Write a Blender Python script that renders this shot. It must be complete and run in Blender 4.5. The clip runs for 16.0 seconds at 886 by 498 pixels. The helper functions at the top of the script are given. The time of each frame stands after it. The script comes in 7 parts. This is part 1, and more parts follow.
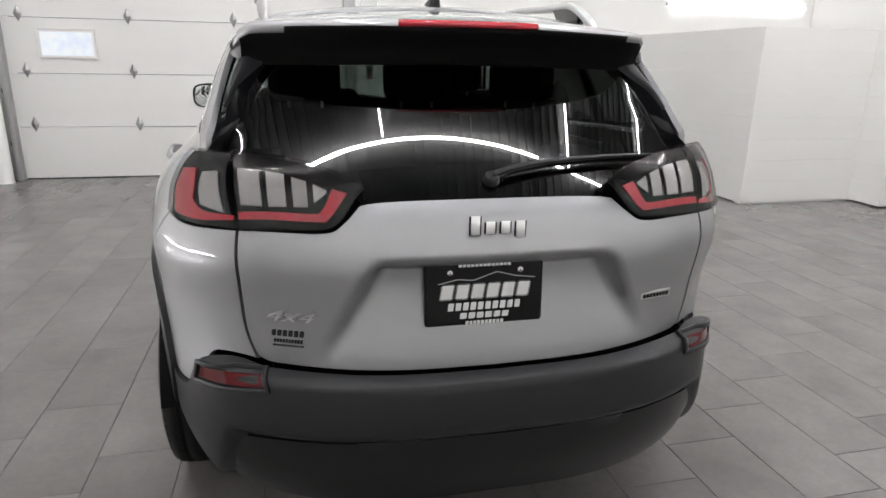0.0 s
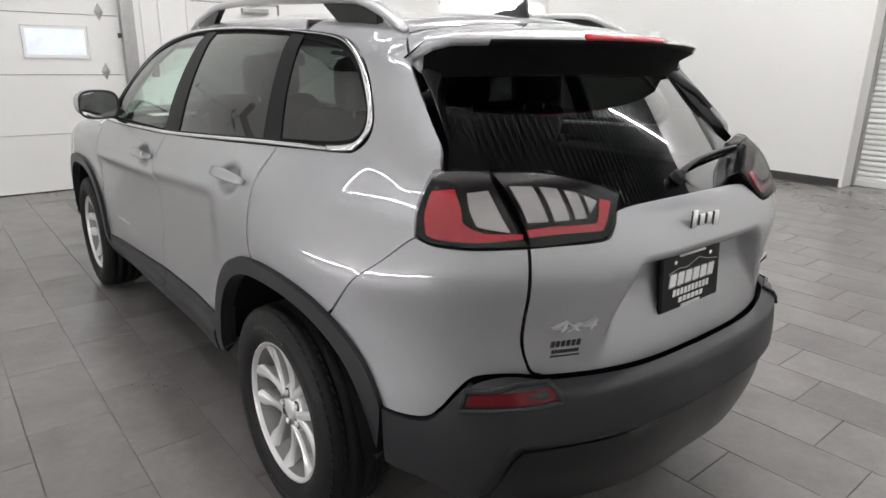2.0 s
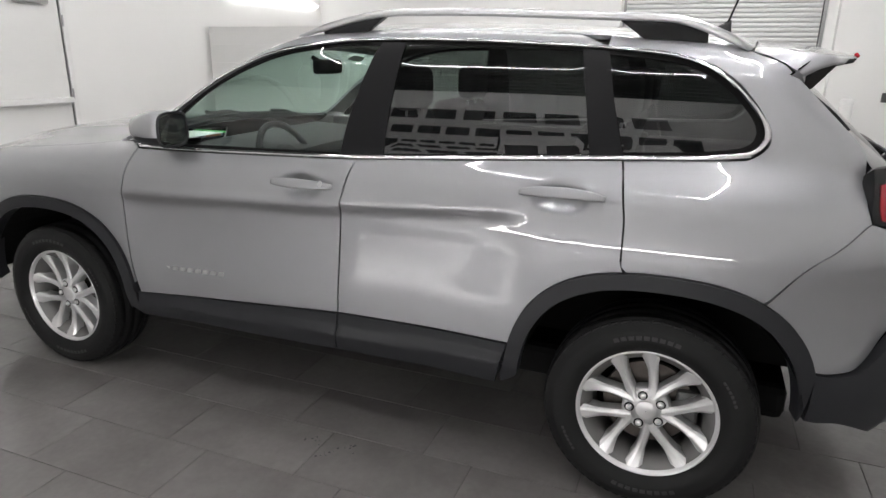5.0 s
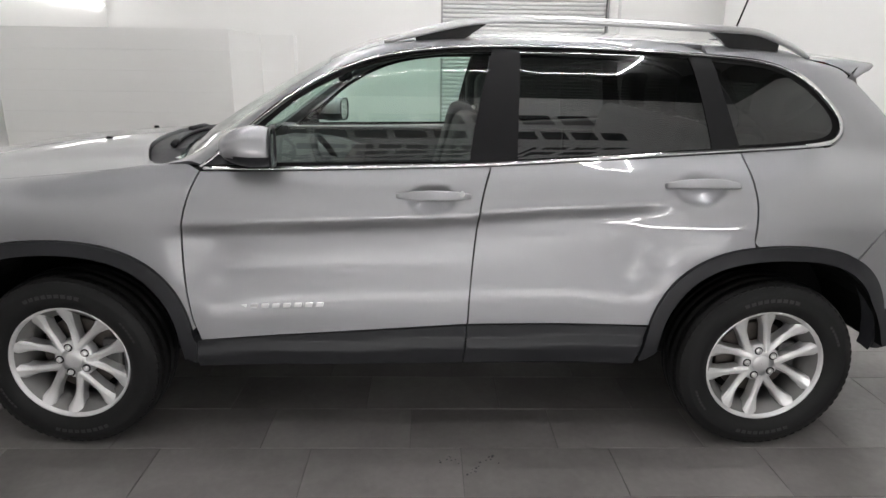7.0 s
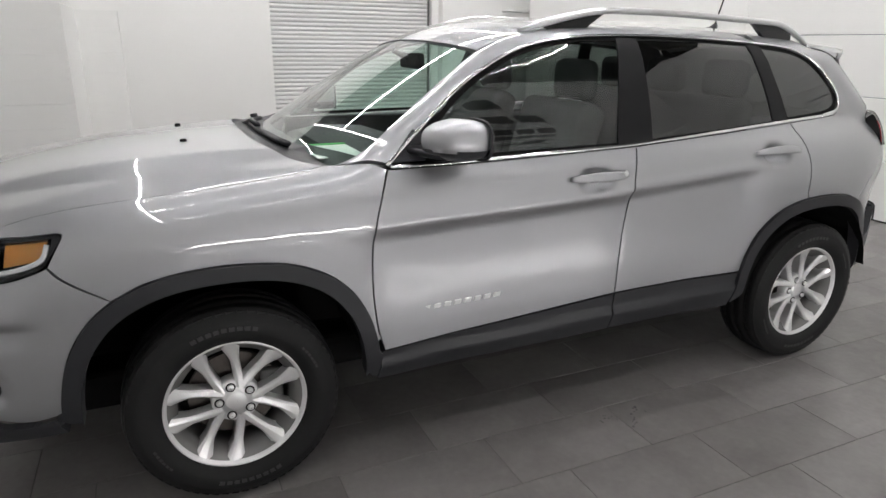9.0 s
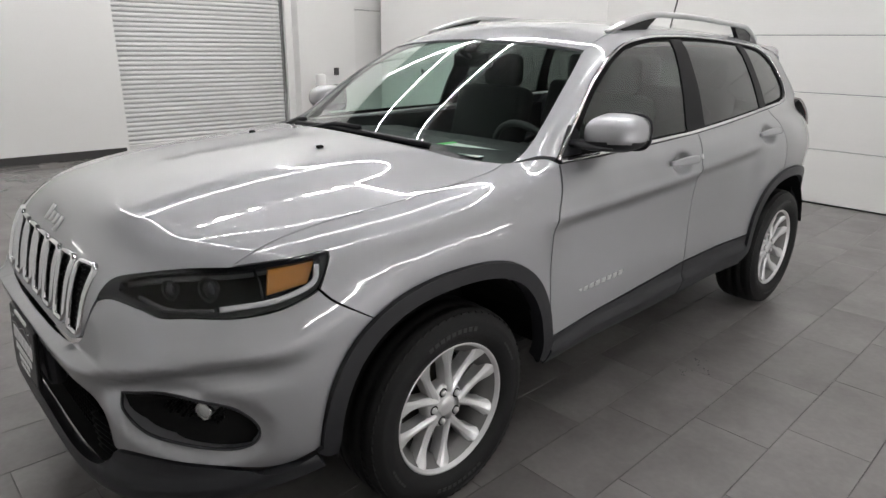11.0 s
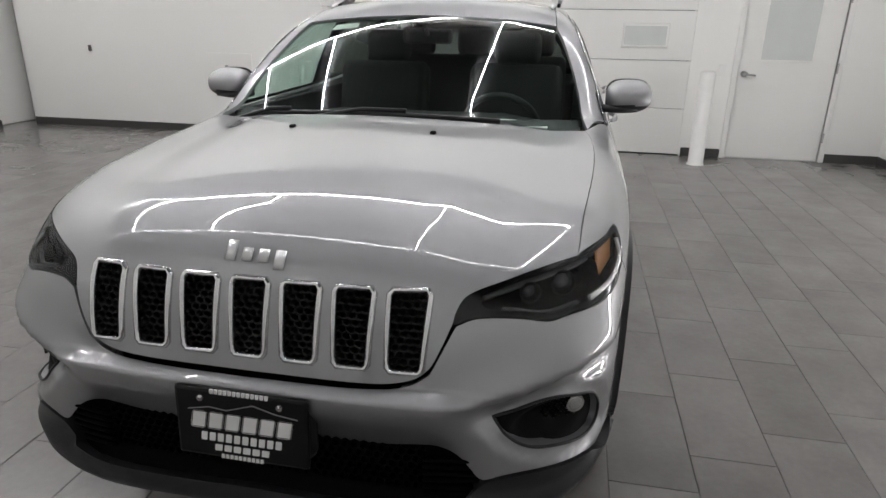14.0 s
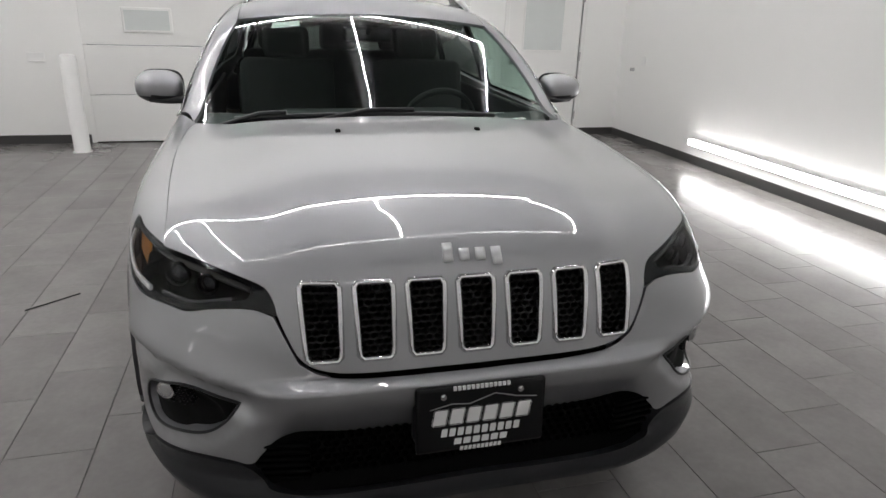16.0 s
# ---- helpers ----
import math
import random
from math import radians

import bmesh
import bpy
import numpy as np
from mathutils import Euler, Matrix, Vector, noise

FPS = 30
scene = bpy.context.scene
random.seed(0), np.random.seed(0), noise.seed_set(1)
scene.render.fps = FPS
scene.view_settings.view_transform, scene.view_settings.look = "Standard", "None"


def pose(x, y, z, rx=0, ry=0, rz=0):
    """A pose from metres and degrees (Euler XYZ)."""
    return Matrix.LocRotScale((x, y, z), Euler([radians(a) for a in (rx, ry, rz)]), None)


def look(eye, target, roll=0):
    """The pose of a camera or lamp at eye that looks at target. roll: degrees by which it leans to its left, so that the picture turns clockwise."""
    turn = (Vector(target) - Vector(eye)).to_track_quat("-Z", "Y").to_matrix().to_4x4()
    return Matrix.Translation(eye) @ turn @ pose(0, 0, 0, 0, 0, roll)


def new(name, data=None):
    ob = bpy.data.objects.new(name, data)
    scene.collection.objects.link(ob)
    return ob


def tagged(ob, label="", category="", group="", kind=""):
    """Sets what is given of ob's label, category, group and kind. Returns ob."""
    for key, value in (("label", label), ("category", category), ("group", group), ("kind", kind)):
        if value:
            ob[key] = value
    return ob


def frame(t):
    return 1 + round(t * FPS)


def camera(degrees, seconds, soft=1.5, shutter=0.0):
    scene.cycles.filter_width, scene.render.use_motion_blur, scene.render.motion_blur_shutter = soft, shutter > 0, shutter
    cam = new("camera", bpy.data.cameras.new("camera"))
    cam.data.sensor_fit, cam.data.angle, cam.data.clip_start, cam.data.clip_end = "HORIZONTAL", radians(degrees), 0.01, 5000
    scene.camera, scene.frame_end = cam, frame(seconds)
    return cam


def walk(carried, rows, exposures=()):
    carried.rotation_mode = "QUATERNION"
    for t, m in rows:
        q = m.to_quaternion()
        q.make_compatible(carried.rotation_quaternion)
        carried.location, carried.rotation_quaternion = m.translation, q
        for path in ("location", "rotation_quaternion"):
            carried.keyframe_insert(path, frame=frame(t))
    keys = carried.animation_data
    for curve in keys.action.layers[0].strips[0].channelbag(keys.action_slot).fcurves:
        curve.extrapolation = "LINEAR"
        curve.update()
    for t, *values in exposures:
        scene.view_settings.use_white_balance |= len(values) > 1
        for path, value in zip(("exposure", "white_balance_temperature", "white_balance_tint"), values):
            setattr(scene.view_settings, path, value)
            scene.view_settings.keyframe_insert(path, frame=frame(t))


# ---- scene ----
cam = camera(69.8, 16.0)
PATH = [
    (0, (-0.463, -3.611, 1.417), (-0.013, -1.746, 0.852), 1.0),
    (0.5, (-0.774, -3.539, 1.399), (-0.111, -1.738, 0.837), 1.4),
    (1, (-1.074, -3.446, 1.414), (-0.219, -1.727, 0.854), 1.2),
    (1.5, (-1.349, -3.257, 1.419), (-0.304, -1.647, 0.855), 1.1),
    (2, (-1.641, -3.065, 1.451), (-0.423, -1.587, 0.875), 1.0),
    (2.5, (-1.928, -2.895, 1.517), (-0.557, -1.565, 0.923), 0.8),
    (3, (-2.138, -2.631, 1.469), (-0.655, -1.413, 0.905), 1.5),
    (3.5, (-2.38, -2.363, 1.487), (-0.817, -1.258, 0.907), 1.1),
    (4, (-2.627, -2.089, 1.53), (-0.985, -1.112, 0.938), 0.8),
    (4.5, (-2.76, -1.743, 1.491), (-1.042, -0.899, 0.912), 1.1),
    (5, (-2.881, -1.395, 1.494), (-1.099, -0.699, 0.91), 0.8),
    (5.2, (-2.97, -1.24, 1.468), (-1.149, -0.626, 0.914), 1.1),
    (7.3, (-3.134, 0.197, 1.491), (-1.227, 0.037, 0.912), 0.6),
    (7.5, (-3.112, 0.348, 1.502), (-1.215, 0.111, 0.914), 0.5),
    (8, (-3.066, 0.73, 1.511), (-1.207, 0.304, 0.908), 0.6),
    (8.5, (-3.004, 1.132, 1.524), (-1.196, 0.526, 0.919), 0.7),
    (9, (-2.839, 1.506, 1.506), (-1.106, 0.72, 0.891), 0.8),
    (9.5, (-2.711, 1.842, 1.487), (-1.051, 0.905, 0.881), 0.9),
    (10, (-2.56, 2.157, 1.516), (-0.985, 1.09, 0.899), 0.9),
    (10.2, (-2.496, 2.26, 1.5), (-0.952, 1.146, 0.886), 1.0),
    (12.3, (-1.586, 3.165, 1.498), (-0.58, 1.564, 0.847), 0.1),
    (12.5, (-1.5, 3.225, 1.504), (-0.557, 1.588, 0.848), 0.1),
    (13, (-1.251, 3.401, 1.518), (-0.48, 1.68, 0.853), 0.4),
    (13.5, (-0.986, 3.502, 1.516), (-0.419, 1.706, 0.841), 0.8),
    (14, (-0.682, 3.527, 1.508), (-0.32, 1.682, 0.827), 0.8),
    (14.5, (-0.379, 3.599, 1.514), (-0.222, 1.728, 0.823), 1.1),
    (15, (-0.101, 3.64, 1.509), (-0.155, 1.765, 0.815), 1.2),
    (15.5, (0.199, 3.637, 1.528), (-0.075, 1.783, 0.829), 1.5),
    (16, (0.503, 3.653, 1.542), (0.007, 1.845, 0.845), 1.9),
]
EXPOSURES = [(0.0, 0.42), (2.0, 0.42), (3.5, 0.25), (5.0, 0.23), (8.0, 0.23), (10.0, 0.18), (13.0, -0.03), (16.0, -0.06)]
walk(cam, [(t, look(eye, target, roll)) for t, eye, target, roll in PATH], EXPOSURES)

# ---- world and light ----
world = bpy.data.worlds.new("world")
scene.world = world
world.use_nodes = True
world.node_tree.nodes["Background"].inputs["Color"].default_value = (0.75, 0.78, 0.82, 1)
world.node_tree.nodes["Background"].inputs["Strength"].default_value = 0.3
scene.view_settings.exposure = 0.0
TUBE_POWER = 84.0


# ---- materials ----
def material(name, colour, rough=0.5, metal=0.0, coat=0.0, spec=0.5, grain=0.0, grain_size=200.0, bump=0.0, stain=0.0,
             stain_size=1.5, glow=0.0, coat_rough=0.03, vary=0.0, rough_vary=0.0, stretch=(1, 1, 1), shift=False):
    """A surface with grain and stains at two scales, in real metres."""
    m = bpy.data.materials.new(name)
    m.use_nodes = True
    nodes, links = m.node_tree.nodes, m.node_tree.links
    b = nodes["Principled BSDF"]
    b.inputs["Base Color"].default_value = (*colour, 1)
    b.inputs["Roughness"].default_value = rough
    b.inputs["Metallic"].default_value = metal
    b.inputs["Coat Weight"].default_value = coat
    b.inputs["Coat Roughness"].default_value = coat_rough
    b.inputs["Specular IOR Level"].default_value = spec
    if glow:
        b.inputs["Emission Color"].default_value = (*colour, 1)
        b.inputs["Emission Strength"].default_value = glow
    if grain or bump or stain or vary or rough_vary:
        place = nodes.new("ShaderNodeTexCoord")
        scale = nodes.new("ShaderNodeMapping")
        scale.inputs["Scale"].default_value = stretch
        if shift:
            # every piece shows its own stretch of the pattern
            ground, piece, moved = nodes.new("ShaderNodeNewGeometry"), nodes.new("ShaderNodeObjectInfo"), nodes.new("ShaderNodeVectorMath")
            spread = nodes.new("ShaderNodeMath")
            spread.operation, spread.inputs[1].default_value = "MULTIPLY", 40.0
            both_ = nodes.new("ShaderNodeMath")
            links.new(piece.outputs["Random"], both_.inputs[0])
            links.new(ground.outputs["Random Per Island"], both_.inputs[1])
            links.new(both_.outputs[0], spread.inputs[0])
            links.new(ground.outputs["Position"], moved.inputs[0])
            links.new(spread.outputs[0], moved.inputs[1])
            links.new(moved.outputs["Vector"], scale.inputs["Vector"])
        else:
            links.new(place.outputs["Object"], scale.inputs["Vector"])
        fine, wide = nodes.new("ShaderNodeTexNoise"), nodes.new("ShaderNodeTexNoise")
        fine.inputs["Scale"].default_value, wide.inputs["Scale"].default_value = grain_size, stain_size
        fine.inputs["Detail"].default_value, wide.inputs["Detail"].default_value = 3, 6
        wide.inputs["Roughness"].default_value = 0.62
        links.new(scale.outputs["Vector"], fine.inputs["Vector"])
        links.new(scale.outputs["Vector"], wide.inputs["Vector"])
        factor = nodes.new("ShaderNodeMath")
        factor.operation = "MULTIPLY_ADD"
        links.new(fine.outputs["Fac"], factor.inputs[0])
        factor.inputs[1].default_value, factor.inputs[2].default_value = 2 * grain, 1 - grain
        last = factor.outputs[0]
        second = nodes.new("ShaderNodeMath")
        second.operation = "MULTIPLY_ADD"
        links.new(wide.outputs["Fac"], second.inputs[0])
        second.inputs[1].default_value, second.inputs[2].default_value = 2 * stain, 1 - stain
        both = nodes.new("ShaderNodeMath")
        both.operation = "MULTIPLY"
        links.new(last, both.inputs[0])
        links.new(second.outputs[0], both.inputs[1])
        last = both.outputs[0]
        if vary:
            info = nodes.new("ShaderNodeObjectInfo")
            third = nodes.new("ShaderNodeMath")
            third.operation = "MULTIPLY_ADD"
            links.new(info.outputs["Random"], third.inputs[0])
            if shift:
                isle, mixed = nodes.new("ShaderNodeNewGeometry"), nodes.new("ShaderNodeMath")
                links.new(info.outputs["Random"], mixed.inputs[0])
                links.new(isle.outputs["Random Per Island"], mixed.inputs[1])
                wrap = nodes.new("ShaderNodeMath")
                wrap.operation = "FRACT"
                links.new(mixed.outputs[0], wrap.inputs[0])
                links.new(wrap.outputs[0], third.inputs[0])
            third.inputs[1].default_value, third.inputs[2].default_value = 2 * vary, 1 - vary
            more = nodes.new("ShaderNodeMath")
            more.operation = "MULTIPLY"
            links.new(last, more.inputs[0])
            links.new(third.outputs[0], more.inputs[1])
            last = more.outputs[0]
        tint = nodes.new("ShaderNodeVectorMath")
        tint.operation = "SCALE"
        tint.inputs[0].default_value = colour
        links.new(last, tint.inputs["Scale"])
        links.new(tint.outputs["Vector"], b.inputs["Base Color"])
        if rough_vary:
            r = nodes.new("ShaderNodeMath")
            r.operation = "MULTIPLY_ADD"
            links.new(wide.outputs["Fac"], r.inputs[0])
            r.inputs[1].default_value, r.inputs[2].default_value = 2 * rough_vary, rough - rough_vary
            links.new(r.outputs[0], b.inputs["Roughness"])
        if bump:
            relief = nodes.new("ShaderNodeBump")
            relief.inputs["Strength"].default_value = bump
            relief.inputs["Distance"].default_value = 0.002
            links.new(fine.outputs["Fac"], relief.inputs["Height"])
            links.new(relief.outputs["Normal"], b.inputs["Normal"])
    return m


def pane(name, tint, gloss=1.0):
    """A thin pane: what is behind it shows through tinted, and it mirrors as glass does."""
    m = bpy.data.materials.new(name)
    m.use_nodes = True
    nodes, links = m.node_tree.nodes, m.node_tree.links
    nodes.remove(nodes["Principled BSDF"])
    clear, mirror, mix, facing = (nodes.new("ShaderNodeBsdfTransparent"), nodes.new("ShaderNodeBsdfGlossy"),
                                  nodes.new("ShaderNodeMixShader"), nodes.new("ShaderNodeLayerWeight"))
    clear.inputs["Color"].default_value = (*tint, 1)
    mirror.inputs["Roughness"].default_value = 0.0
    mirror.inputs["Color"].default_value = (gloss, gloss, gloss, 1)
    facing.inputs["Blend"].default_value = 0.5
    steep, share = nodes.new("ShaderNodeMath"), nodes.new("ShaderNodeMath")
    steep.operation, share.operation = "POWER", "MULTIPLY_ADD"
    steep.inputs[1].default_value = 4.5
    share.inputs[1].default_value, share.inputs[2].default_value = 0.90, 0.065
    links.new(facing.outputs["Facing"], steep.inputs[0])
    links.new(steep.outputs[0], share.inputs[0])
    links.new(share.outputs[0], mix.inputs["Fac"])
    links.new(clear.outputs[0], mix.inputs[1])
    links.new(mirror.outputs[0], mix.inputs[2])
    links.new(mix.outputs[0], nodes["Material Output"].inputs["Surface"])
    return m


PAINT = material("silver_paint", (0.352, 0.354, 0.370), rough=0.53, metal=0.90, coat=1.0, grain=0.10, grain_size=1500, stain=0.02, coat_rough=0.012)
PLASTIC = material("black_plastic", (0.0200, 0.0205, 0.0235), rough=0.40, spec=0.30, grain=0.2, grain_size=900, bump=0.12, stain=0.15, stain_size=4)
PAINT.node_tree.nodes["Principled BSDF"].inputs["Coat IOR"].default_value = 1.66
GLOSS_BLACK = material("gloss_black", (0.006, 0.006, 0.007), rough=0.08, spec=0.35)
DULL_BLACK = material("dull_black", (0.006, 0.006, 0.006), rough=0.8, spec=0.12)
VOID = material("intake_black", (0.0022, 0.0022, 0.0024), rough=0.7, spec=0.06)
CHROME = material("chrome", (0.66, 0.66, 0.67), rough=0.08, metal=1.0)
SATIN = material("satin_silver", (0.62, 0.62, 0.63), rough=0.28, metal=0.9)
ALLOY = material("alloy", (0.66, 0.66, 0.665), rough=0.36, metal=0.60, coat=0.4, grain=0.04, grain_size=800)
# the same silver inside the barrel, with its shade and some dust in the colour
ALLOY_SHADED = material("shaded_dusty_alloy", (0.17, 0.168, 0.165), rough=0.5, metal=0.5, stain=0.2, stain_size=12)
RUBBER = material("rubber", (0.0095, 0.0095, 0.0098), rough=0.58, spec=0.20, grain=0.25, grain_size=300, bump=0.3, stain=0.25, stain_size=9)
RUBBER_MARK = material("rubber_mark", (0.032, 0.032, 0.033), rough=0.5, spec=0.3)
IRON = material("brake_iron", (0.10, 0.088, 0.08), rough=0.5, metal=0.8, stain=0.35, stain_size=14, grain=0.2, grain_size=120)
HONEY = material("black_honeycomb", (0.0065, 0.0065, 0.007), rough=0.36, spec=0.35)
RED = material("red_lens", (0.47, 0.012, 0.028), rough=0.14, coat=1.0)
DEEP_RED = material("deep_red_lens", (0.10, 0.003, 0.006), rough=0.10, spec=0.35)
CLEAR = material("clear_lens", (0.43, 0.43, 0.43), rough=0.2, coat=0.6, metal=0.5, grain=0.22, grain_size=260, bump=0.6)
SMOKE = material("smoked_lens", (0.006, 0.006, 0.0065), rough=0.25, spec=0.25)
AMBER = material("amber_lens", (0.70, 0.27, 0.02), rough=0.35, coat=1.0, grain=0.2, grain_size=260, bump=0.6)
PILLAR = material("pillar_film", (0.009, 0.009, 0.010), rough=0.5, spec=0.14)
GLASS = pane("clear_glass", (0.72, 0.85, 0.79))
PRIVACY = pane("privacy_glass", (0.125, 0.135, 0.13))
LENS = pane("lamp_lens", (0.80, 0.81, 0.82), 0.24)
TAIL_LENS = pane("tail_lens", (0.84, 0.82, 0.82), 0.26)
FABRIC = material("seat_fabric", (0.028, 0.028, 0.030), rough=0.9, grain=0.4, grain_size=700, bump=0.4)
TRIM_GREY = material("interior_trim", (0.030, 0.031, 0.033), rough=0.7, grain=0.2, grain_size=500, bump=0.3)
LINER = material("headliner", (0.30, 0.29, 0.27), rough=0.95, grain=0.1, grain_size=600)
MIRROR = material("mirror_glass", (0.75, 0.77, 0.76), rough=0.02, metal=1.0)
WALL = material("white_wall_paint", (0.83, 0.83, 0.815), rough=0.42, grain=0.02, grain_size=120, bump=0.08, stain=0.035, stain_size=0.8)
CEIL = material("grey_steel_deck", (0.115, 0.115, 0.117), rough=0.6, stain=0.12, stain_size=0.7)
DOOR_WHITE = material("door_white", (0.79, 0.79, 0.775), rough=0.34, grain=0.03, grain_size=60, bump=0.25, stain=0.03, stain_size=1.2,
                      stretch=(0.25, 1, 4))
SLAT = material("slat_white", (0.74, 0.74, 0.73), rough=0.40, stain=0.03, grain=0.02)
TILE = material("dark_tile", (0.176, 0.166, 0.162), rough=0.23, grain=0.10, grain_size=38, stain=0.42, stain_size=2.3, vary=0.07,
                rough_vary=0.07, shift=True)
GROUT = material("grout", (0.095, 0.090, 0.087), rough=0.85, grain=0.2, grain_size=300)
SKIRT = material("dark_skirting", (0.045, 0.044, 0.043), rough=0.5, stain=0.15)
STEEL = material("galvanised_steel", (0.42, 0.42, 0.42), rough=0.38, metal=0.9, stain=0.15, stain_size=12)
BRONZE = material("dark_steel", (0.10, 0.10, 0.10), rough=0.45, metal=0.6)
TUBE = material("lit_tube", (1.0, 0.982, 0.980), rough=0.4, glow=TUBE_POWER)
# glow scaled down in front and up behind, to darken the room's front end
TUBE_DIMMED = material("dimmed_tube", (1.0, 0.982, 0.980), rough=0.4, glow=TUBE_POWER * 0.42)
TUBE_RAISED = material("raised_tube", (1.0, 0.982, 0.980), rough=0.4, glow=TUBE_POWER * 1.45)
TUBE_LOW = material("dim_tube", (1.0, 0.982, 0.980), rough=0.4, glow=28.0)
TUBE_FAR = material("far_tube", (1.0, 0.982, 0.980), rough=0.4, glow=7.0)
INK = material("black_lettering", (0.010, 0.010, 0.011), rough=0.35)
WHITE_INK = material("white_lettering", (0.78, 0.78, 0.78), rough=0.4)
PAPER = material("paper", (0.72, 0.76, 0.72), rough=0.7, stain=0.05)
GREEN = material("green_edge", (0.10, 0.55, 0.12), rough=0.6)
DAY = material("daylight_pane", (0.80, 0.86, 0.95), rough=0.2, glow=0.2, grain=0.25, grain_size=3.0, stain=0.35, stain_size=4.0)
FROST = material("frosted_pane", (0.62, 0.65, 0.64), rough=0.08, coat=0.6, stain=0.08, stain_size=3)
PLATE = material("plate_black", (0.006, 0.006, 0.0065), rough=0.35, spec=0.2, grain=0.1, grain_size=700)
PVC = material("white_pvc", (0.80, 0.80, 0.79), rough=0.28, stain=0.02)


# ---- builders ----
def part(name, bm, mat, parent=None, label="", smooth=False, mats=None):
    """Links a bmesh as one mesh object, under parent if given."""
    mesh = bpy.data.meshes.new(name)
    bm.to_mesh(mesh)
    bm.free()
    for m in mats or (mat,):
        mesh.materials.append(m)
    if smooth:
        mesh.shade_smooth()
    ob = new(name, mesh)
    ob.parent = parent
    if label:
        ob["label"] = label
    return ob


def thing(name, label, category, group="", at=(0, 0, 0), turn=0):
    ob = new(name)
    ob.matrix_basis = pose(*at, 0, 0, turn)
    return tagged(ob, label, category, group)


def box(lo, hi, bevel=0.0, bm=None, segments=2, turn=None):
    bm = bm or bmesh.new()
    made = bmesh.ops.create_cube(bm, size=1)["verts"]
    lo, hi = Vector(lo), Vector(hi)
    for v in made:
        v.co = Vector([(a + b) / 2 + c * (b - a) for a, b, c in zip(lo, hi, v.co)])
    if turn is not None:
        bmesh.ops.transform(bm, matrix=turn, verts=made)
    if bevel:
        edges = list({e for v in made for e in v.link_edges})
        bmesh.ops.bevel(bm, geom=edges, offset=bevel, segments=segments, affect="EDGES", profile=0.5)
    return bm


def lathe(profile, axis="x", segments=48, bm=None, centre=(0, 0, 0)):
    """Turns (along, radius) points round an axis."""
    bm = bm or bmesh.new()
    rings = []
    for a, r in profile:
        ring = []
        for i in range(segments):
            w = 2 * math.pi * i / segments
            c, s = r * math.cos(w), r * math.sin(w)
            co = (a, c, s) if axis == "x" else (c, a, s) if axis == "y" else (c, s, a)
            ring.append(bm.verts.new(Vector(co) + Vector(centre)))
        rings.append(ring)
    for p, q in zip(rings[:-1], rings[1:]):
        for i in range(segments):
            j = (i + 1) % segments
            bm.faces.new((p[i], p[j], q[j], q[i]))
    bmesh.ops.recalc_face_normals(bm, faces=bm.faces)
    return bm


def sweep(points, section, normals=None, bm=None, closed=False, grow=None):
    """Sweeps a section of (across, out) pairs along points; normals say which way is out."""
    bm = bm or bmesh.new()
    pts = [Vector(p) for p in points]
    n = len(pts)
    rings = []
    for i, p in enumerate(pts):
        a, b = pts[(i - 1) % n] if closed or i else p, pts[(i + 1) % n] if closed or i < n - 1 else p
        along = (b - a).normalized()
        out = Vector(normals[i]) if normals is not None else Vector((0, 0, 1))
        out = (out - along * out.dot(along)).normalized()
        across = along.cross(out)
        g = grow[i] if grow else 1.0
        rings.append([bm.verts.new(p + across * u * g + out * w * g) for u, w in section])
    m = len(section)
    pairs = list(zip(rings[:-1], rings[1:])) + ([(rings[-1], rings[0])] if closed else [])
    for p, q in pairs:
        for k in range(m):
            bm.faces.new((p[k], p[(k + 1) % m], q[(k + 1) % m], q[k]))
    if not closed:
        bm.faces.new(rings[0][::-1])
        bm.faces.new(rings[-1])
    bmesh.ops.recalc_face_normals(bm, faces=bm.faces)
    return bm


def rod(a, b, r, bm=None, segments=12):
    """A round rod from a to b."""
    bm = bm or bmesh.new()
    a, b = Vector(a), Vector(b)
    m = Matrix.Translation((a + b) / 2) @ (b - a).to_track_quat("Z", "Y").to_matrix().to_4x4()
    bmesh.ops.create_cone(bm, cap_ends=True, segments=segments, radius1=r, radius2=r, depth=(b - a).length, matrix=m)
    return bm


def round_section(w, h, n=10):
    """A rounded bar, w across and h high, standing on its base line."""
    return [(w / 2 * math.copysign(abs(math.cos(a)) ** 0.6, math.cos(a)), h / 2 + h / 2 * math.copysign(abs(math.sin(a)) ** 0.6, math.sin(a)))
            for a in [2 * math.pi * i / n for i in range(n)]]


# ---- the room ----
LEFT, RIGHT, BACK, FRONT, HIGH = -4.15, 7.42, -4.47, 4.79, 4.95
THICK = 0.20


def wall_piece(name, lo, hi):
    return tagged(part(name, box(lo, hi), WALL), "smooth white painted wall", "wall", kind="structure")


base_floor = tagged(part("floor", box((LEFT - 0.2, BACK - 1.0, -0.12), (RIGHT + 0.4, FRONT + 0.6, -0.004)), GROUT),
                    "dark grey stone tile floor with thin dark joints", "floor", kind="structure")
deck = box((LEFT - 0.2, BACK - 1.0, HIGH + 0.05), (RIGHT + 0.4, FRONT + 0.6, HIGH + 0.2))
for k in range(84):
    x = LEFT + 0.02 + k * 0.152
    box((x, BACK - 0.9, HIGH), (x + 0.06, FRONT + 0.5, HIGH + 0.052), bm=deck)
tagged(part("ceiling", deck, CEIL), "ribbed grey steel deck ceiling", "ceiling", kind="structure")
wall_piece("wall_west", (LEFT - THICK, BACK - 0.2, 0), (LEFT, FRONT + 0.2, HIGH))

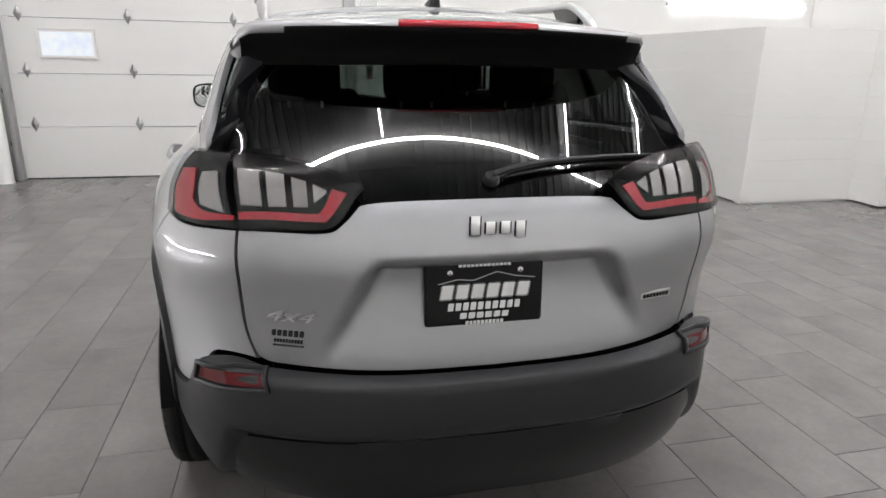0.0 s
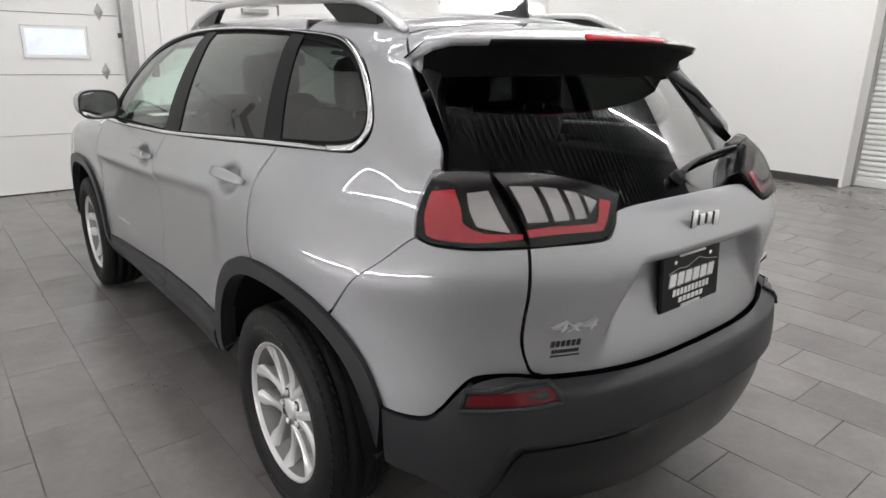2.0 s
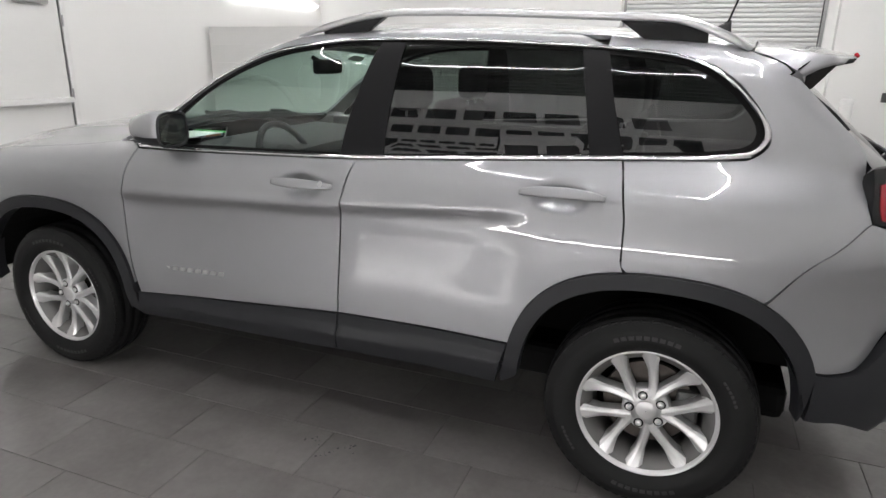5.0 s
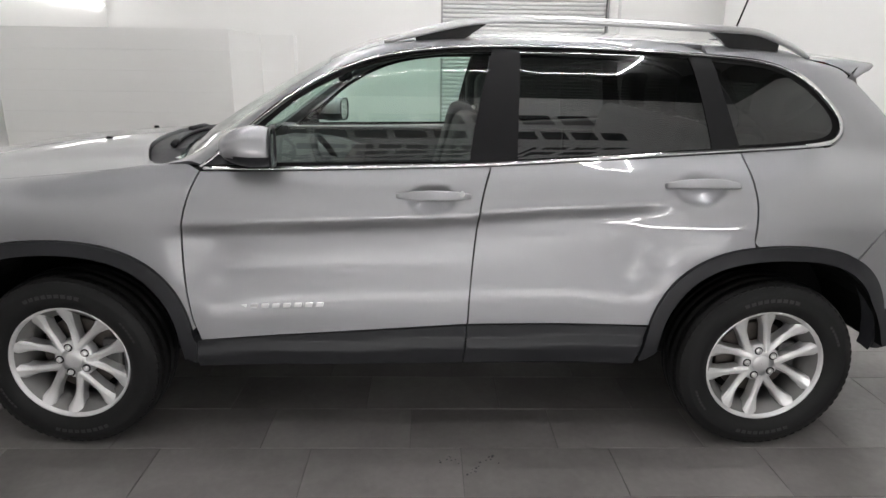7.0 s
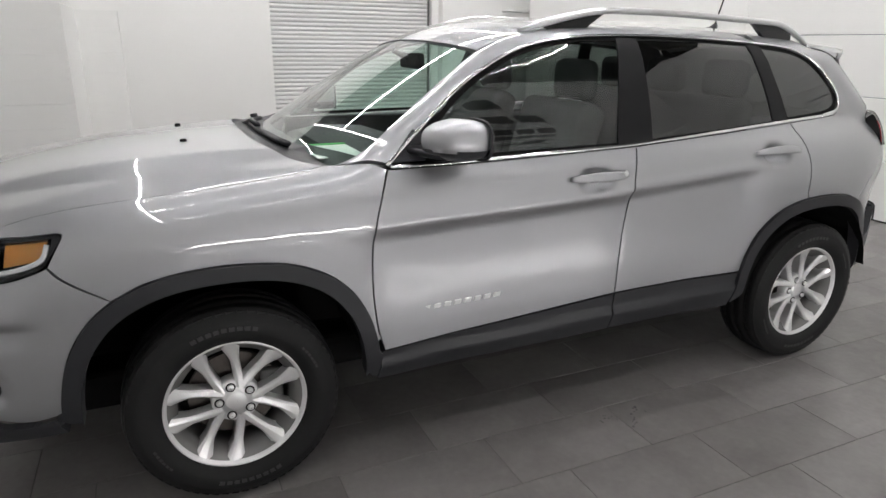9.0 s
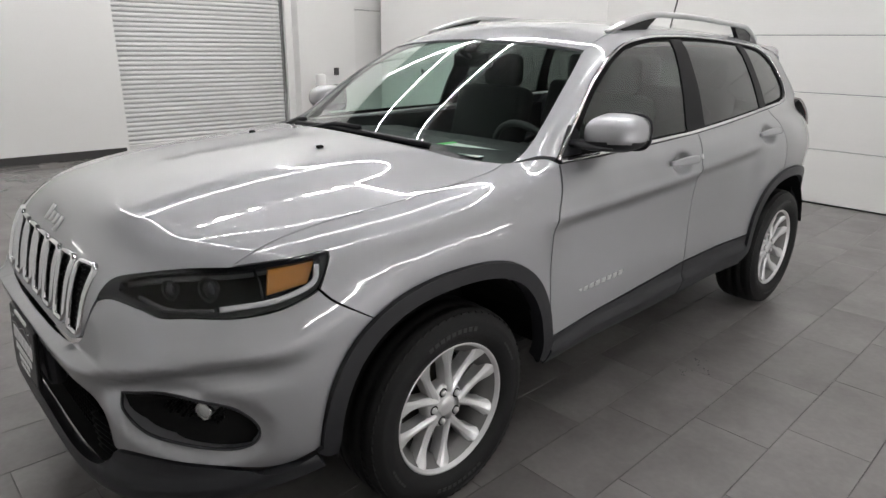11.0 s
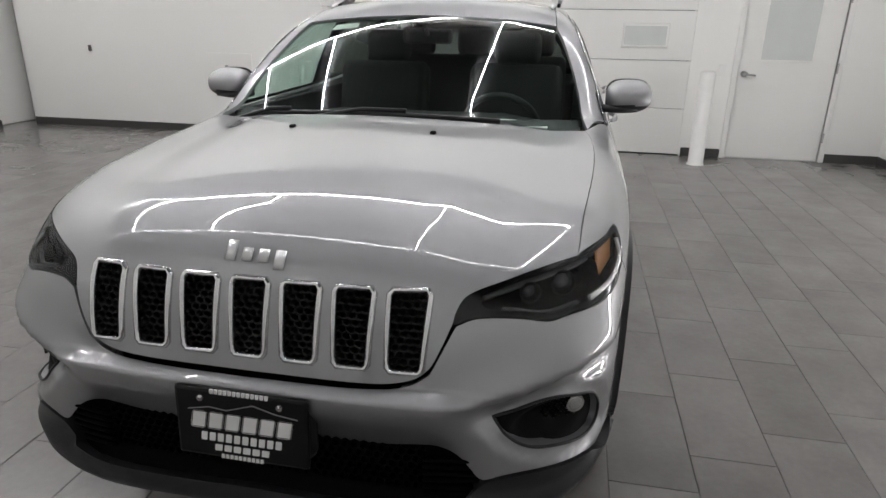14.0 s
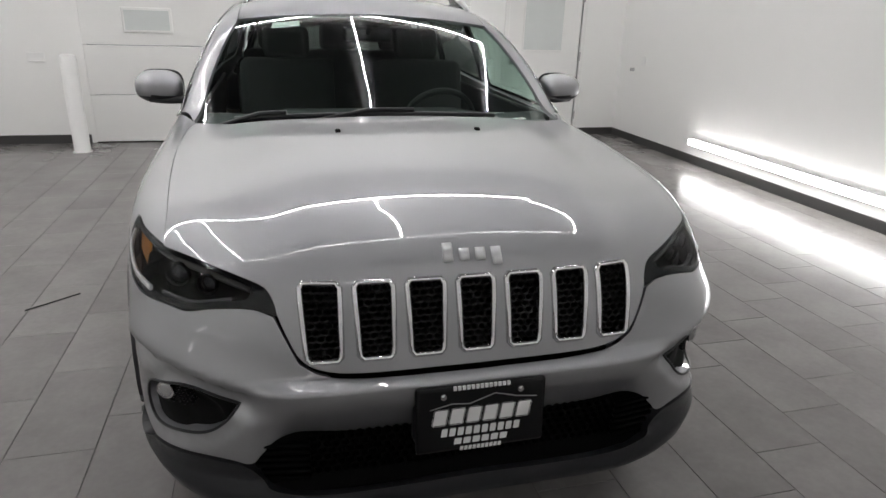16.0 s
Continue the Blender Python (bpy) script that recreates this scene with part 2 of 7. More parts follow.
# back wall with a lift door and a passage door
OHD = (-1.98, 2.48, 2.60)   # from, to, height
PASS = (-3.52, -2.50, 2.06)
back_bm = bmesh.new()
for lo, hi in (((LEFT, 0), (PASS[0], HIGH)), ((PASS[0], PASS[2]), (PASS[1], HIGH)), ((PASS[1], 0), (OHD[0], HIGH)), ((OHD[0], OHD[2]), (OHD[1], HIGH)),
               ((OHD[1], 0), (6.95, HIGH))):
    box((lo[0], BACK - THICK, lo[1]), (hi[0], BACK, hi[1]), bm=back_bm)
box((6.75, -5.55, 0), (6.95, BACK - THICK, HIGH), bm=back_bm)
box((6.95, -5.55, 0), (7.67, -5.40, HIGH), bm=back_bm)
tagged(part("wall_south", back_bm, WALL), "smooth white painted wall", "wall", kind="structure")

# front wall with a lift door and a passage door
FOHD = (-3.52, 0.24, 2.75)
FPASS = (1.02, 2.10, 2.06)
front_bm = bmesh.new()
for lo, hi in (((LEFT, 0), (FOHD[0], HIGH)), ((FOHD[0], FOHD[2]), (FOHD[1], HIGH)), ((FOHD[1], 0), (FPASS[0], HIGH)), ((FPASS[0], FPASS[2]), (FPASS[1], HIGH)),
               ((FPASS[1], 0), (RIGHT, HIGH))):
    box((lo[0], FRONT, lo[1]), (hi[0], FRONT + THICK, hi[1]), bm=front_bm)
tagged(part("wall_north", front_bm, WALL), "smooth white painted wall", "wall", kind="structure")

# far wall with a rolling shutter, a pier and a passage door beyond it
SHUT = (-2.83, -0.20, 2.95)
east_bm = bmesh.new()
for lo, hi in (((SHUT[1], 0), (FRONT, HIGH)), ((SHUT[0], SHUT[2]), (SHUT[1], HIGH))):
    box((RIGHT - 0.35, lo[0], lo[1]), (RIGHT + 0.25, hi[0], hi[1]), bm=east_bm)
box((7.12, -4.04, 0), (RIGHT + 0.25, -2.95, HIGH), bm=east_bm)
box((7.30, -2.95, 0), (RIGHT + 0.25, SHUT[0], HIGH), bm=east_bm)
box((7.22, -4.76, 2.06), (RIGHT + 0.25, -4.04, HIGH), bm=east_bm)
box((7.22, -5.40, 0), (RIGHT + 0.25, -4.76, HIGH), bm=east_bm)
tagged(part("wall_east", east_bm, WALL), "smooth white painted wall with a pier", "wall", kind="structure")


def skirting(name, runs):
    bm = bmesh.new()
    for lo, hi in runs:
        box((*lo, 0), (*hi, 0.10), 0.004, bm, 1)
    tagged(part(name, bm, SKIRT), "dark grey skirting board", "baseboard", kind="structure")


skirting("baseboard", [((LEFT, BACK + 0.012), (LEFT + 0.012, FRONT - 0.012)), ((LEFT, BACK), (PASS[0] - 0.06, BACK + 0.012)),
                       ((PASS[1] + 0.06, BACK), (OHD[0] - 0.02, BACK + 0.012)), ((OHD[1] + 0.05, BACK), (6.95, BACK + 0.012)),
                       ((0.36, FRONT - 0.012), (FPASS[0] - 0.06, FRONT)), ((FPASS[1] + 0.10, FRONT - 0.012), (RIGHT - 0.36, FRONT)),
                       ((RIGHT - 0.362, SHUT[1] + 0.04), (RIGHT - 0.35, FRONT - 0.012)), ((7.108, -4.04), (7.12, -2.95))])


def lift_door(name, x0, x1, y, inward, high, windows, label, hinges, pitch, sill_z, head_z, half):
    """A sectional lift door: stacked panels with real joints, tracks and small panes. inward: +1 or -1, the way that the room lies."""
    door = tagged(new(name), label, "garage door", kind="structure")
    door.matrix_basis = pose(0, y, 0)
    rows = int(high / pitch) + 1
    for r in range(rows):
        z0, z1 = r * pitch + (0.012 if r == 0 else 0.004), min((r + 1) * pitch - 0.004, high)
        bm = box((x0, -0.045 * inward, z0), (x1, -0.002 * inward, z1), 0.005, segments=1)
        for k in (0.2, 0.4, 0.6, 0.8):
            zz = z0 + (z1 - z0) * k
            box((x0 + 0.01, -0.003 * inward, zz - 0.0016), (x1 - 0.01, -0.0004 * inward, zz + 0.0016), bm=bm)
        part("panel", bm, DOOR_WHITE, door)
    for wx in windows:
        w = part("window", box((wx - half, -0.004 * inward, sill_z), (wx + half, 0.012 * inward, head_z), 0.01), DOOR_WHITE, door, "small white-framed window")
        part("pane", box((wx - half + 0.03, 0.0125 * inward, sill_z + 0.03), (wx + half - 0.03, 0.0145 * inward, head_z - 0.03)), DAY if hinges else FROST, w, "small glass pane")
    for hx in hinges:
        for r in range(1, rows):
            z = r * pitch + 0.035
            bm = bmesh.new()
            h = 0.002 * inward
            out = [bm.verts.new(c) for c in ((hx - 0.045, h, z), (hx, h, z + 0.09), (hx + 0.045, h, z), (hx, h, z - 0.09))]
            tip = bm.verts.new((hx, 0.022 * inward, z))
            for i in range(4):
                bm.faces.new((out[i], out[(i + 1) % 4], tip))
            bm.faces.new(out)
            part("hinge", bm, STEEL, door, "diamond-shaped grey steel hinge")
    part("bottom_seal", box((x0, -0.05 * inward, 0.0), (x1, 0.0, 0.012)), DULL_BLACK, door, "black rubber seal")
    return door


lift_door("door_1", FOHD[0], FOHD[1], FRONT, -1, FOHD[2], (-2.89, -0.385), "closed white sectional lift door with small windows", (-3.35, -2.225, -1.06, 0.05), 0.608, 1.385, 1.70, 0.298)
lift_door("door_2", OHD[0], OHD[1], BACK, 1, OHD[2], (-1.445, 1.785), "closed white sectional lift door with frosted windows", (), 0.545, 1.225, 1.495, 0.262)
# steel track and frame of the front lift door
track = thing("door_track", "galvanised steel track with rollers beside the lift door", "door track")
for x in (0.27, -3.56):
    part("rail", box((x - 0.03, FRONT - 0.11, 0), (x + 0.03, FRONT - 0.002, 2.9), 0.006), STEEL, track)
    for z in (0.4, 1.0, 1.6, 2.2):
        part("bracket", box((x - 0.06, FRONT - 0.06, z), (x + 0.02, FRONT - 0.003, z + 0.05), 0.004), BRONZE, track)
    part("post", box((x + (0.03 if x > 0 else -0.12), FRONT - 0.05, 0), (x + (0.12 if x > 0 else -0.03), FRONT - 0.002, 2.9), 0.004), STEEL, track)


def passage_door(name, origin, turn, width, label, glazed, bar, frame_mat=DOOR_WHITE):
    """A flush door with frame, hinges and a handle or push bar; its face looks along -y of its own axes."""
    d = tagged(new(name), label, "door", kind="structure")
    d.matrix_basis = pose(*origin, 0, 0, turn)
    part("leaf", box((0.006, 0.012, 0.012), (width - 0.006, 0.056, 2.03), 0.003, segments=1), DOOR_WHITE, d)
    part("threshold", box((0, 0.0, 0), (width, 0.10, 0.010), 0.003), STEEL, d)
    for lo, hi in (((-0.06, 0), (0.0, 2.10)), ((width, 0), (width + 0.06, 2.10)), ((0.0, 2.04), (width, 2.10))):
        part("frame", box((lo[0], -0.018, lo[1]), (hi[0], 0.08, hi[1]), 0.004, segments=1), frame_mat, d)
    for z in (0.28, 1.05, 1.78):
        part("hinge", rod((width + 0.004, -0.022, z - 0.055), (width + 0.004, -0.022, z + 0.055), 0.009), STEEL, d, "steel butt hinge")
    if glazed:
        w = part("window", box((width * 0.20, 0.004, 1.10), (width * 0.76, 0.0118, 1.90), 0.004), DOOR_WHITE, d, "white-framed door window")
        part("pane", box((width * 0.22, 0.001, 1.125), (width * 0.74, 0.0035, 1.875)), FROST, w, "frosted glass pane")
    if bar:
        p = part("push_bar", box((0.10, -0.075, 0.965), (width - 0.03, -0.03, 1.025), 0.012), PVC, d, "white push bar")
        part("bar_end", box((0.05, -0.07, 0.90), (0.105, 0.012, 1.06), 0.01), STEEL, p)
        part("bar_bracket", box((width - 0.06, -0.03, 0.97), (width - 0.035, 0.012, 1.02), 0.004), STEEL, p)
        c = part("door_closer", box((width * 0.55, -0.06, 1.93), (width * 0.86, 0.011, 1.985), 0.008), STEEL, d, "grey metal door closer")
        part("arm", rod((width * 0.6, -0.04, 1.985), (width * 0.9, -0.02, 2.06), 0.008), STEEL, c)
    else:
        bm = lathe([(-0.05, 0.012), (-0.05, 0.026), (-0.075, 0.03), (-0.088, 0.022), (-0.09, 0.002)], "y", 20, centre=(0.07, 0, 0.965))
        lathe([(0.012, 0.034), (0.0, 0.034), (-0.008, 0.028), (-0.05, 0.011)], "y", 20, bm, (0.07, 0, 0.965))
        sweep([(0.07, -0.065, 0.965), (0.12, -0.07, 0.962), (0.18, -0.066, 0.955)], round_section(0.022, 0.018), [(0, -1, 0)] * 3, bm)
        part("door_handle", bm, STEEL, d, "brushed steel lever handle", smooth=True)
    return d


passage_door("door_3", (FPASS[0], FRONT, 0), 0, FPASS[1] - FPASS[0], "closed white steel door with a push bar", False, True)
passage_door("door_4", (PASS[1], BACK, 0), 180, PASS[1] - PASS[0], "closed white door with a frosted window", True, False)
passage_door("door_5", (7.22, -4.04, 0), -90, 0.72, "closed plain white door", False, False)

# rolling shutter
shutter = tagged(new("door_6"), "closed white rolling shutter of narrow slats", "rolling shutter", kind="structure")
shutter.matrix_basis = pose(RIGHT, 0, 0)
slat = bmesh.new()
wide = SHUT[1] - SHUT[0]
rows = [(0.0, 0.012), (0.010, 0.006), (0.016, 0.03), (0.010, 0.054), (0.0, 0.060), (0.0, 0.066)]
ends = [[slat.verts.new((-u, e, w)) for u, w in rows] for e in (SHUT[0], SHUT[1])]
for k in range(len(rows) - 1):
    slat.faces.new((ends[0][k], ends[0][k + 1], ends[1][k + 1], ends[1][k]))
bmesh.ops.recalc_face_normals(slat, faces=slat.faces)
first = part("slat", slat, SLAT, shutter, smooth=True)
for i in range(1, 46):
    s = new("slat", first.data)
    s.parent = shutter
    s.location = (0, 0, 0.06 + i * 0.064)
first.location = (0, 0, 0.06)
part("bottom_bar", box((-0.03, SHUT[0], 0.004), (0.01, SHUT[1], 0.075), 0.006), SLAT, shutter)
for y in (SHUT[0], SHUT[1]):
    part("guide", box((-0.06, y - 0.035, 0), (0.02, y + 0.035, 2.95), 0.004), STEEL, shutter, "grey steel guide channel")
chain = bmesh.new()
rod((-0.12, SHUT[0] + 0.06, 0.7), (-0.12, SHUT[0] + 0.06, 2.95), 0.006, chain, 6)
rod((-0.15, SHUT[0] + 0.06, 0.7), (-0.15, SHUT[0] + 0.06, 2.95), 0.006, chain, 6)
part("chain", chain, BRONZE, shutter, "hanging dark steel chain loop")

# white boarded partition that stands free in the far corner
partition = tagged(new("partition"), "free-standing white boarded partition", "partition", kind="structure")
for k in range(8):
    z0, z1 = 0.02 + k * 0.224, 0.02 + (k + 1) * 0.224 - 0.0012
    part("board", box((4.20, 2.16, z0), (5.58, 2.28, z1)), DOOR_WHITE, partition)
    part("board", box((5.58, 1.74, z0), (5.80, 2.28, z1)), DOOR_WHITE, partition)
    part("board", box((4.20, 2.28, z0), (4.32, 4.72, z1)), DOOR_WHITE, partition)
part("plinth", box((4.215, 2.175, 0), (5.70, 2.27, 0.022)), DOOR_WHITE, partition)


def bollard(x, y, h):
    b = thing("bollard", "white plastic-sleeved steel bollard on the floor", "bollard", "bollards", (x, y, 0))
    part("sleeve", lathe([(0.004, 0.09), (0.012, 0.082), (h - 0.03, 0.08), (h - 0.008, 0.07), (h, 0.045), (h, 0.001)], "z", 28), PVC, b, smooth=True)
    part("foot", lathe([(0.0, 0.095), (0.008, 0.093), (0.012, 0.085)], "z", 28), PVC, b)
    return b


for x, y, h in ((-2.10, -3.99, 1.02), (2.52, -3.98, 1.02), (0.52, 4.30, 1.0), (-3.66, 4.55, 1.0), (6.88, -3.17, 1.02)):
    bollard(x, y, h)


# lit tubes
def tube_light(points, label, group, radius=0.014, glow=TUBE):
    t = thing("tube_light", label, "tube light", group)
    a, b = Vector(points[0]), Vector(points[1])
    part("tube", rod(a, b, radius, segments=14), glow, t, "glowing white tube", smooth=False)
    way = (b - a).normalized()
    for e, s in ((a, -1), (b, 1)):
        part("end_cap", rod(e + way * s * 0.001, e + way * s * 0.04, radius + 0.003), PVC, t)
    return t


# the tubes at 4.5 and 7.2 are unseen, added to brighten the right side
for x in (-2.8, -0.3, 2.7, 4.5, 7.2):
    tube_light([(x, -2.11, HIGH - 0.05), (x, 2.26, HIGH - 0.05)], "long lit tube light under the ceiling deck", "ceiling tubes")
# cross tubes of unequal glow, set to balance front against rear
for y, lit in ((-2.15, TUBE_RAISED), (2.3, TUBE_DIMMED)):
    # the run from 2.2 is likewise an unseen addition for that side
    for x in (-2.8, 2.2):
        tube_light([(x, y, HIGH - 0.05), (x + 4.9, y, HIGH - 0.05)], "long lit tube light under the ceiling deck", "ceiling tubes", glow=lit)
# a batten low on the wall: a white housing with a half-round diffuser that faces the room
low_tube = thing("tube_light", "long lit tube light low on the wall", "tube light", "wall tubes")
bm = bmesh.new()
ends_ = []
for y in (-2.60, 1.58):
    ends_.append([bm.verts.new((LEFT + 0.052 + 0.036 * math.cos(w), y, 0.25 + 0.036 * math.sin(w))) for w in [math.radians(-90 + 15 * k) for k in range(13)]])
for k in range(12):
    bm.faces.new((ends_[0][k], ends_[0][k + 1], ends_[1][k + 1], ends_[1][k]))
for row in ends_:
    bm.faces.new(row)
bm.faces.new((ends_[0][0], ends_[0][-1], ends_[1][-1], ends_[1][0]))
bmesh.ops.recalc_face_normals(bm, faces=bm.faces)
part("tube", bm, TUBE_LOW, low_tube, "glowing white diffuser")
part("housing", box((LEFT - 0.002, -2.60, 0.207), (LEFT + 0.050, 1.58, 0.293), 0.004), PVC, low_tube, "white fixture housing")
for y in (-2.635, 1.582):
    part("end_cap", box((LEFT - 0.002, y, 0.208), (LEFT + 0.088, y + 0.033, 0.292), 0.014), PVC, low_tube, "white end cap")
tube_light([(4.7, FRONT - 0.03, 2.24), (6.9, FRONT - 0.03, 2.24)], "lit tube light high on the wall", "wall tubes", 0.022, TUBE_FAR)


# switches, boxes and plates on the walls
def wall_box(name, lo, hi, mat, label, category, face=None):
    ob = thing(name, label, category)
    part("housing", box(lo, hi, min(0.008, 0.3 * min(abs(b - a) for a, b in zip(lo, hi)))), mat, ob)
    return ob


F = FRONT
control = wall_box("control_box", (0.52, F - 0.07, 1.19), (0.59, F - 0.002, 1.37), BRONZE, "grey control box with a red and a green button", "control box")
for z, c in ((1.33, (0.02, 0.30, 0.10)), (1.27, (0.05, 0.05, 0.05)), (1.22, (0.55, 0.02, 0.02))):
    part("button", lathe([(F - 0.071, 0.016), (F - 0.082, 0.014), (F - 0.083, 0.001)], "y", 16, centre=(0.555, 0, z)), material("button", c, 0.3), control)
keypad = wall_box("keypad", (0.86, F - 0.035, 1.12), (1.00, F - 0.002, 1.28), PVC, "white alarm keypad with a small dark screen", "keypad")
part("screen", box((0.91, F - 0.037, 1.235), (0.985, F - 0.0352, 1.258)), BRONZE, keypad)
for r in range(3):
    for c in range(4):
        part("key", box((0.91 + c * 0.019, F - 0.039, 1.19 - r * 0.02), (0.924 + c * 0.019, F - 0.0352, 1.202 - r * 0.02), 0.001), STEEL, keypad)
wall_box("thermostat", (0.785, F - 0.03, 1.36), (0.835, F - 0.002, 1.43), PVC, "small white wall thermostat", "thermostat")
wall_box("outlet", (0.68, F - 0.012, 1.03), (0.75, F - 0.002, 1.14), PVC, "white plastic wall socket plate", "outlet")
for x in (0.47, 0.66):
    pipe = thing("conduit", "thin white cable conduit on the wall", "conduit")
    part("pipe", rod((x, F - 0.016, 1.2), (x, F - 0.016, 2.9), 0.012), PVC, pipe)
wall_box("light_switch", (-2.37, BACK + 0.002, 0.94), (-2.29, BACK + 0.012, 1.06), PVC, "white plastic light switch plate", "switch")
wall_box("outlet", (2.87, BACK + 0.002, 0.90), (3.04, BACK + 0.014, 1.00), PVC, "white double switch plate", "outlet")
hatch_panel = thing("access_panel", "flush white access panel with a latch", "access panel")
part("panel", box((3.47, BACK + 0.002, 0.10), (4.10, BACK + 0.010, 1.05), 0.002), WALL, hatch_panel)
part("latch", lathe([(BACK + 0.010, 0.022), (BACK + 0.03, 0.02), (BACK + 0.034, 0.001)], "y", 14, centre=(3.83, 0, 0.88)), STEEL, hatch_panel)
wall_box("hook", (5.83, BACK + 0.002, 1.03), (5.87, BACK + 0.03, 1.11), BRONZE, "small dark wall hook", "hook")
wall_box("light_switch", (7.092, -3.68, 0.98), (7.118, -3.59, 1.10), BRONZE, "dark grey wall control box", "switch")
wall_box("light_switch", (LEFT + 0.002, -3.92, 0.98), (LEFT + 0.012, -3.84, 1.09), PVC, "white plastic light switch plate", "switch")
knob = thing("door_stop", "small steel stop on the white wall", "door stop")
part("knob", lathe([(LEFT + 0.002, 0.024), (LEFT + 0.02, 0.02), (LEFT + 0.045, 0.022), (LEFT + 0.05, 0.001)], "x", 16, centre=(0, -4.10, 0.92)), STEEL, knob)


def letters(parent, mat, u0, z0, count, wide, high, lean, put, depth=0.004):
    """A row of plain leaning bars that stand for lettering. put(u, v, w) gives a place from across, up and out."""
    cell = wide / count
    for k in range(count):
        bm = bmesh.new()
        vs = []
        for d in (0.0, depth):
            vs.append([bm.verts.new(put(u0 + (k + 0.80 * p) * cell + lean * q * high, z0 + q * high, d)) for p, q in ((0, 0), (1, 0), (1, 1), (0, 1))])
        bm.faces.new(vs[1])
        bm.faces.new(vs[0][::-1])
        for e in range(4):
            bm.faces.new((vs[0][e], vs[0][(e + 1) % 4], vs[1][(e + 1) % 4], vs[1][e]))
        bmesh.ops.recalc_face_normals(bm, faces=bm.faces)
        part("bar", bm, mat, parent)


sign = thing("wall_sign", "large black lettering on the white wall", "sign")
put_left = lambda u, v, w: (LEFT + 0.002 + w, u, v)
letters(sign, INK, -1.95, 3.62, 7, 3.7, 0.42, 0.15, put_left)
letters(sign, INK, -2.3, 3.02, 10, 3.85, 0.30, 0.12, put_left)
letters(sign, INK, -2.3, 2.60, 15, 3.85, 0.17, 0.0, put_left)


stick = thing("stick", "thin dark stick lying on the tiles", "stick")
part("shaft", sweep([(1.82, 0.19, 0.004), (1.71, 0.10, 0.0035), (1.60, 0.01, 0.004)], round_section(0.009, 0.006), [(0, 0, 1)] * 3), DULL_BLACK, stick)

marks_bm = bmesh.new()
dice = random.Random(4)
for k in range(26):
    a = dice.random()
    spot = (-1.02 + 0.05 * math.sin(a * 9) + dice.uniform(-0.02, 0.02), -0.06 - 0.24 * a, 0.0)
    r = dice.uniform(0.002, 0.006)
    bmesh.ops.create_cone(marks_bm, cap_ends=True, segments=7, radius1=r, radius2=r * 0.7, depth=0.0012, matrix=Matrix.Translation(Vector(spot) + Vector((0, 0, 0.0006))))
tagged(part("scuff_marks", marks_bm, INK), "scattered dark scuff dots on the tiles", "floor marks", kind="stuff")


# ---- the car's body as a field: negative inside, in the car's own metres ----
def spline(*knots):
    """A smooth curve through (x, y) knots, straight past its ends."""
    xs, ys = np.array(knots, float).T
    h = np.diff(xs)
    d = np.diff(ys) / h
    m = np.empty(len(xs))
    m[0], m[-1] = d[0], d[-1]
    for i in range(1, len(xs) - 1):
        m[i] = (d[i - 1] * h[i] + d[i] * h[i - 1]) / (h[i - 1] + h[i])

    def at(x):
        x = np.asarray(x, float)
        i = np.clip(np.searchsorted(xs, x) - 1, 0, len(h) - 1)
        t = (x - xs[i]) / h[i]
        low, high = np.minimum(t, 0), np.maximum(t - 1, 0)
        t = np.clip(t, 0, 1)
        mid = (ys[i] * (1 + 2 * t) * (1 - t) ** 2 + ys[i + 1] * t * t * (3 - 2 * t)
               + h[i] * (m[i] * t * (1 - t) ** 2 - m[i + 1] * t * t * (1 - t)))
        return mid + h[i] * (m[i] * low + m[i + 1] * high)
    return at


def smax(a, b, k):
    h = np.maximum(k - np.abs(a - b), 0) / k
    return np.maximum(a, b) + h * h * k * 0.25


def smin(a, b, k):
    return -smax(-a, -b, k)


def step(a, b, x):
    t = np.clip((x - a) / (b - a), 0, 1)
    return t * t * (3 - 2 * t)


AXLE, HUB = 1.354, 0.352
half_width = spline((0.30, 0.80), (0.36, 0.868), (0.42, 0.892), (0.52, 0.8995), (0.62, 0.9015), (0.74, 0.904), (0.86, 0.911),
                    (0.93, 0.915), (1.00, 0.908), (1.06, 0.890), (1.12, 0.852), (1.17, 0.80), (1.25, 0.70))
front_y = spline((0.25, 2.20), (0.34, 2.295), (0.45, 2.315), (0.55, 2.32), (0.64, 2.315), (0.72, 2.30), (0.85, 2.275),
                 (0.93, 2.25), (1.00, 2.215), (1.10, 2.15), (1.20, 2.05))
rear_y = spline((0.30, 2.14), (0.45, 2.185), (0.60, 2.19), (0.70, 2.176), (0.82, 2.176), (0.92, 2.182), (0.99, 2.187),
                (1.06, 2.175), (1.12, 2.14), (1.25, 2.02))
top_z = spline((-2.2, 1.10), (-2.0, 1.17), (-1.4, 1.21), (0.5, 1.17), (1.05, 1.15), (1.4, 1.135), (1.8, 1.095), (2.0, 1.06),
               (2.15, 1.02), (2.3, 0.965))
roof_z = spline((-2.0, 1.522), (-1.7, 1.564), (-1.4, 1.596), (-0.9, 1.624), (-0.4, 1.634), (0.0, 1.624), (0.3, 1.584), (0.6, 1.52))
crease_z = spline((1.0, 0.893), (0.86, 0.902), (-0.2, 0.952), (-0.65, 0.975), (-0.95, 0.985))


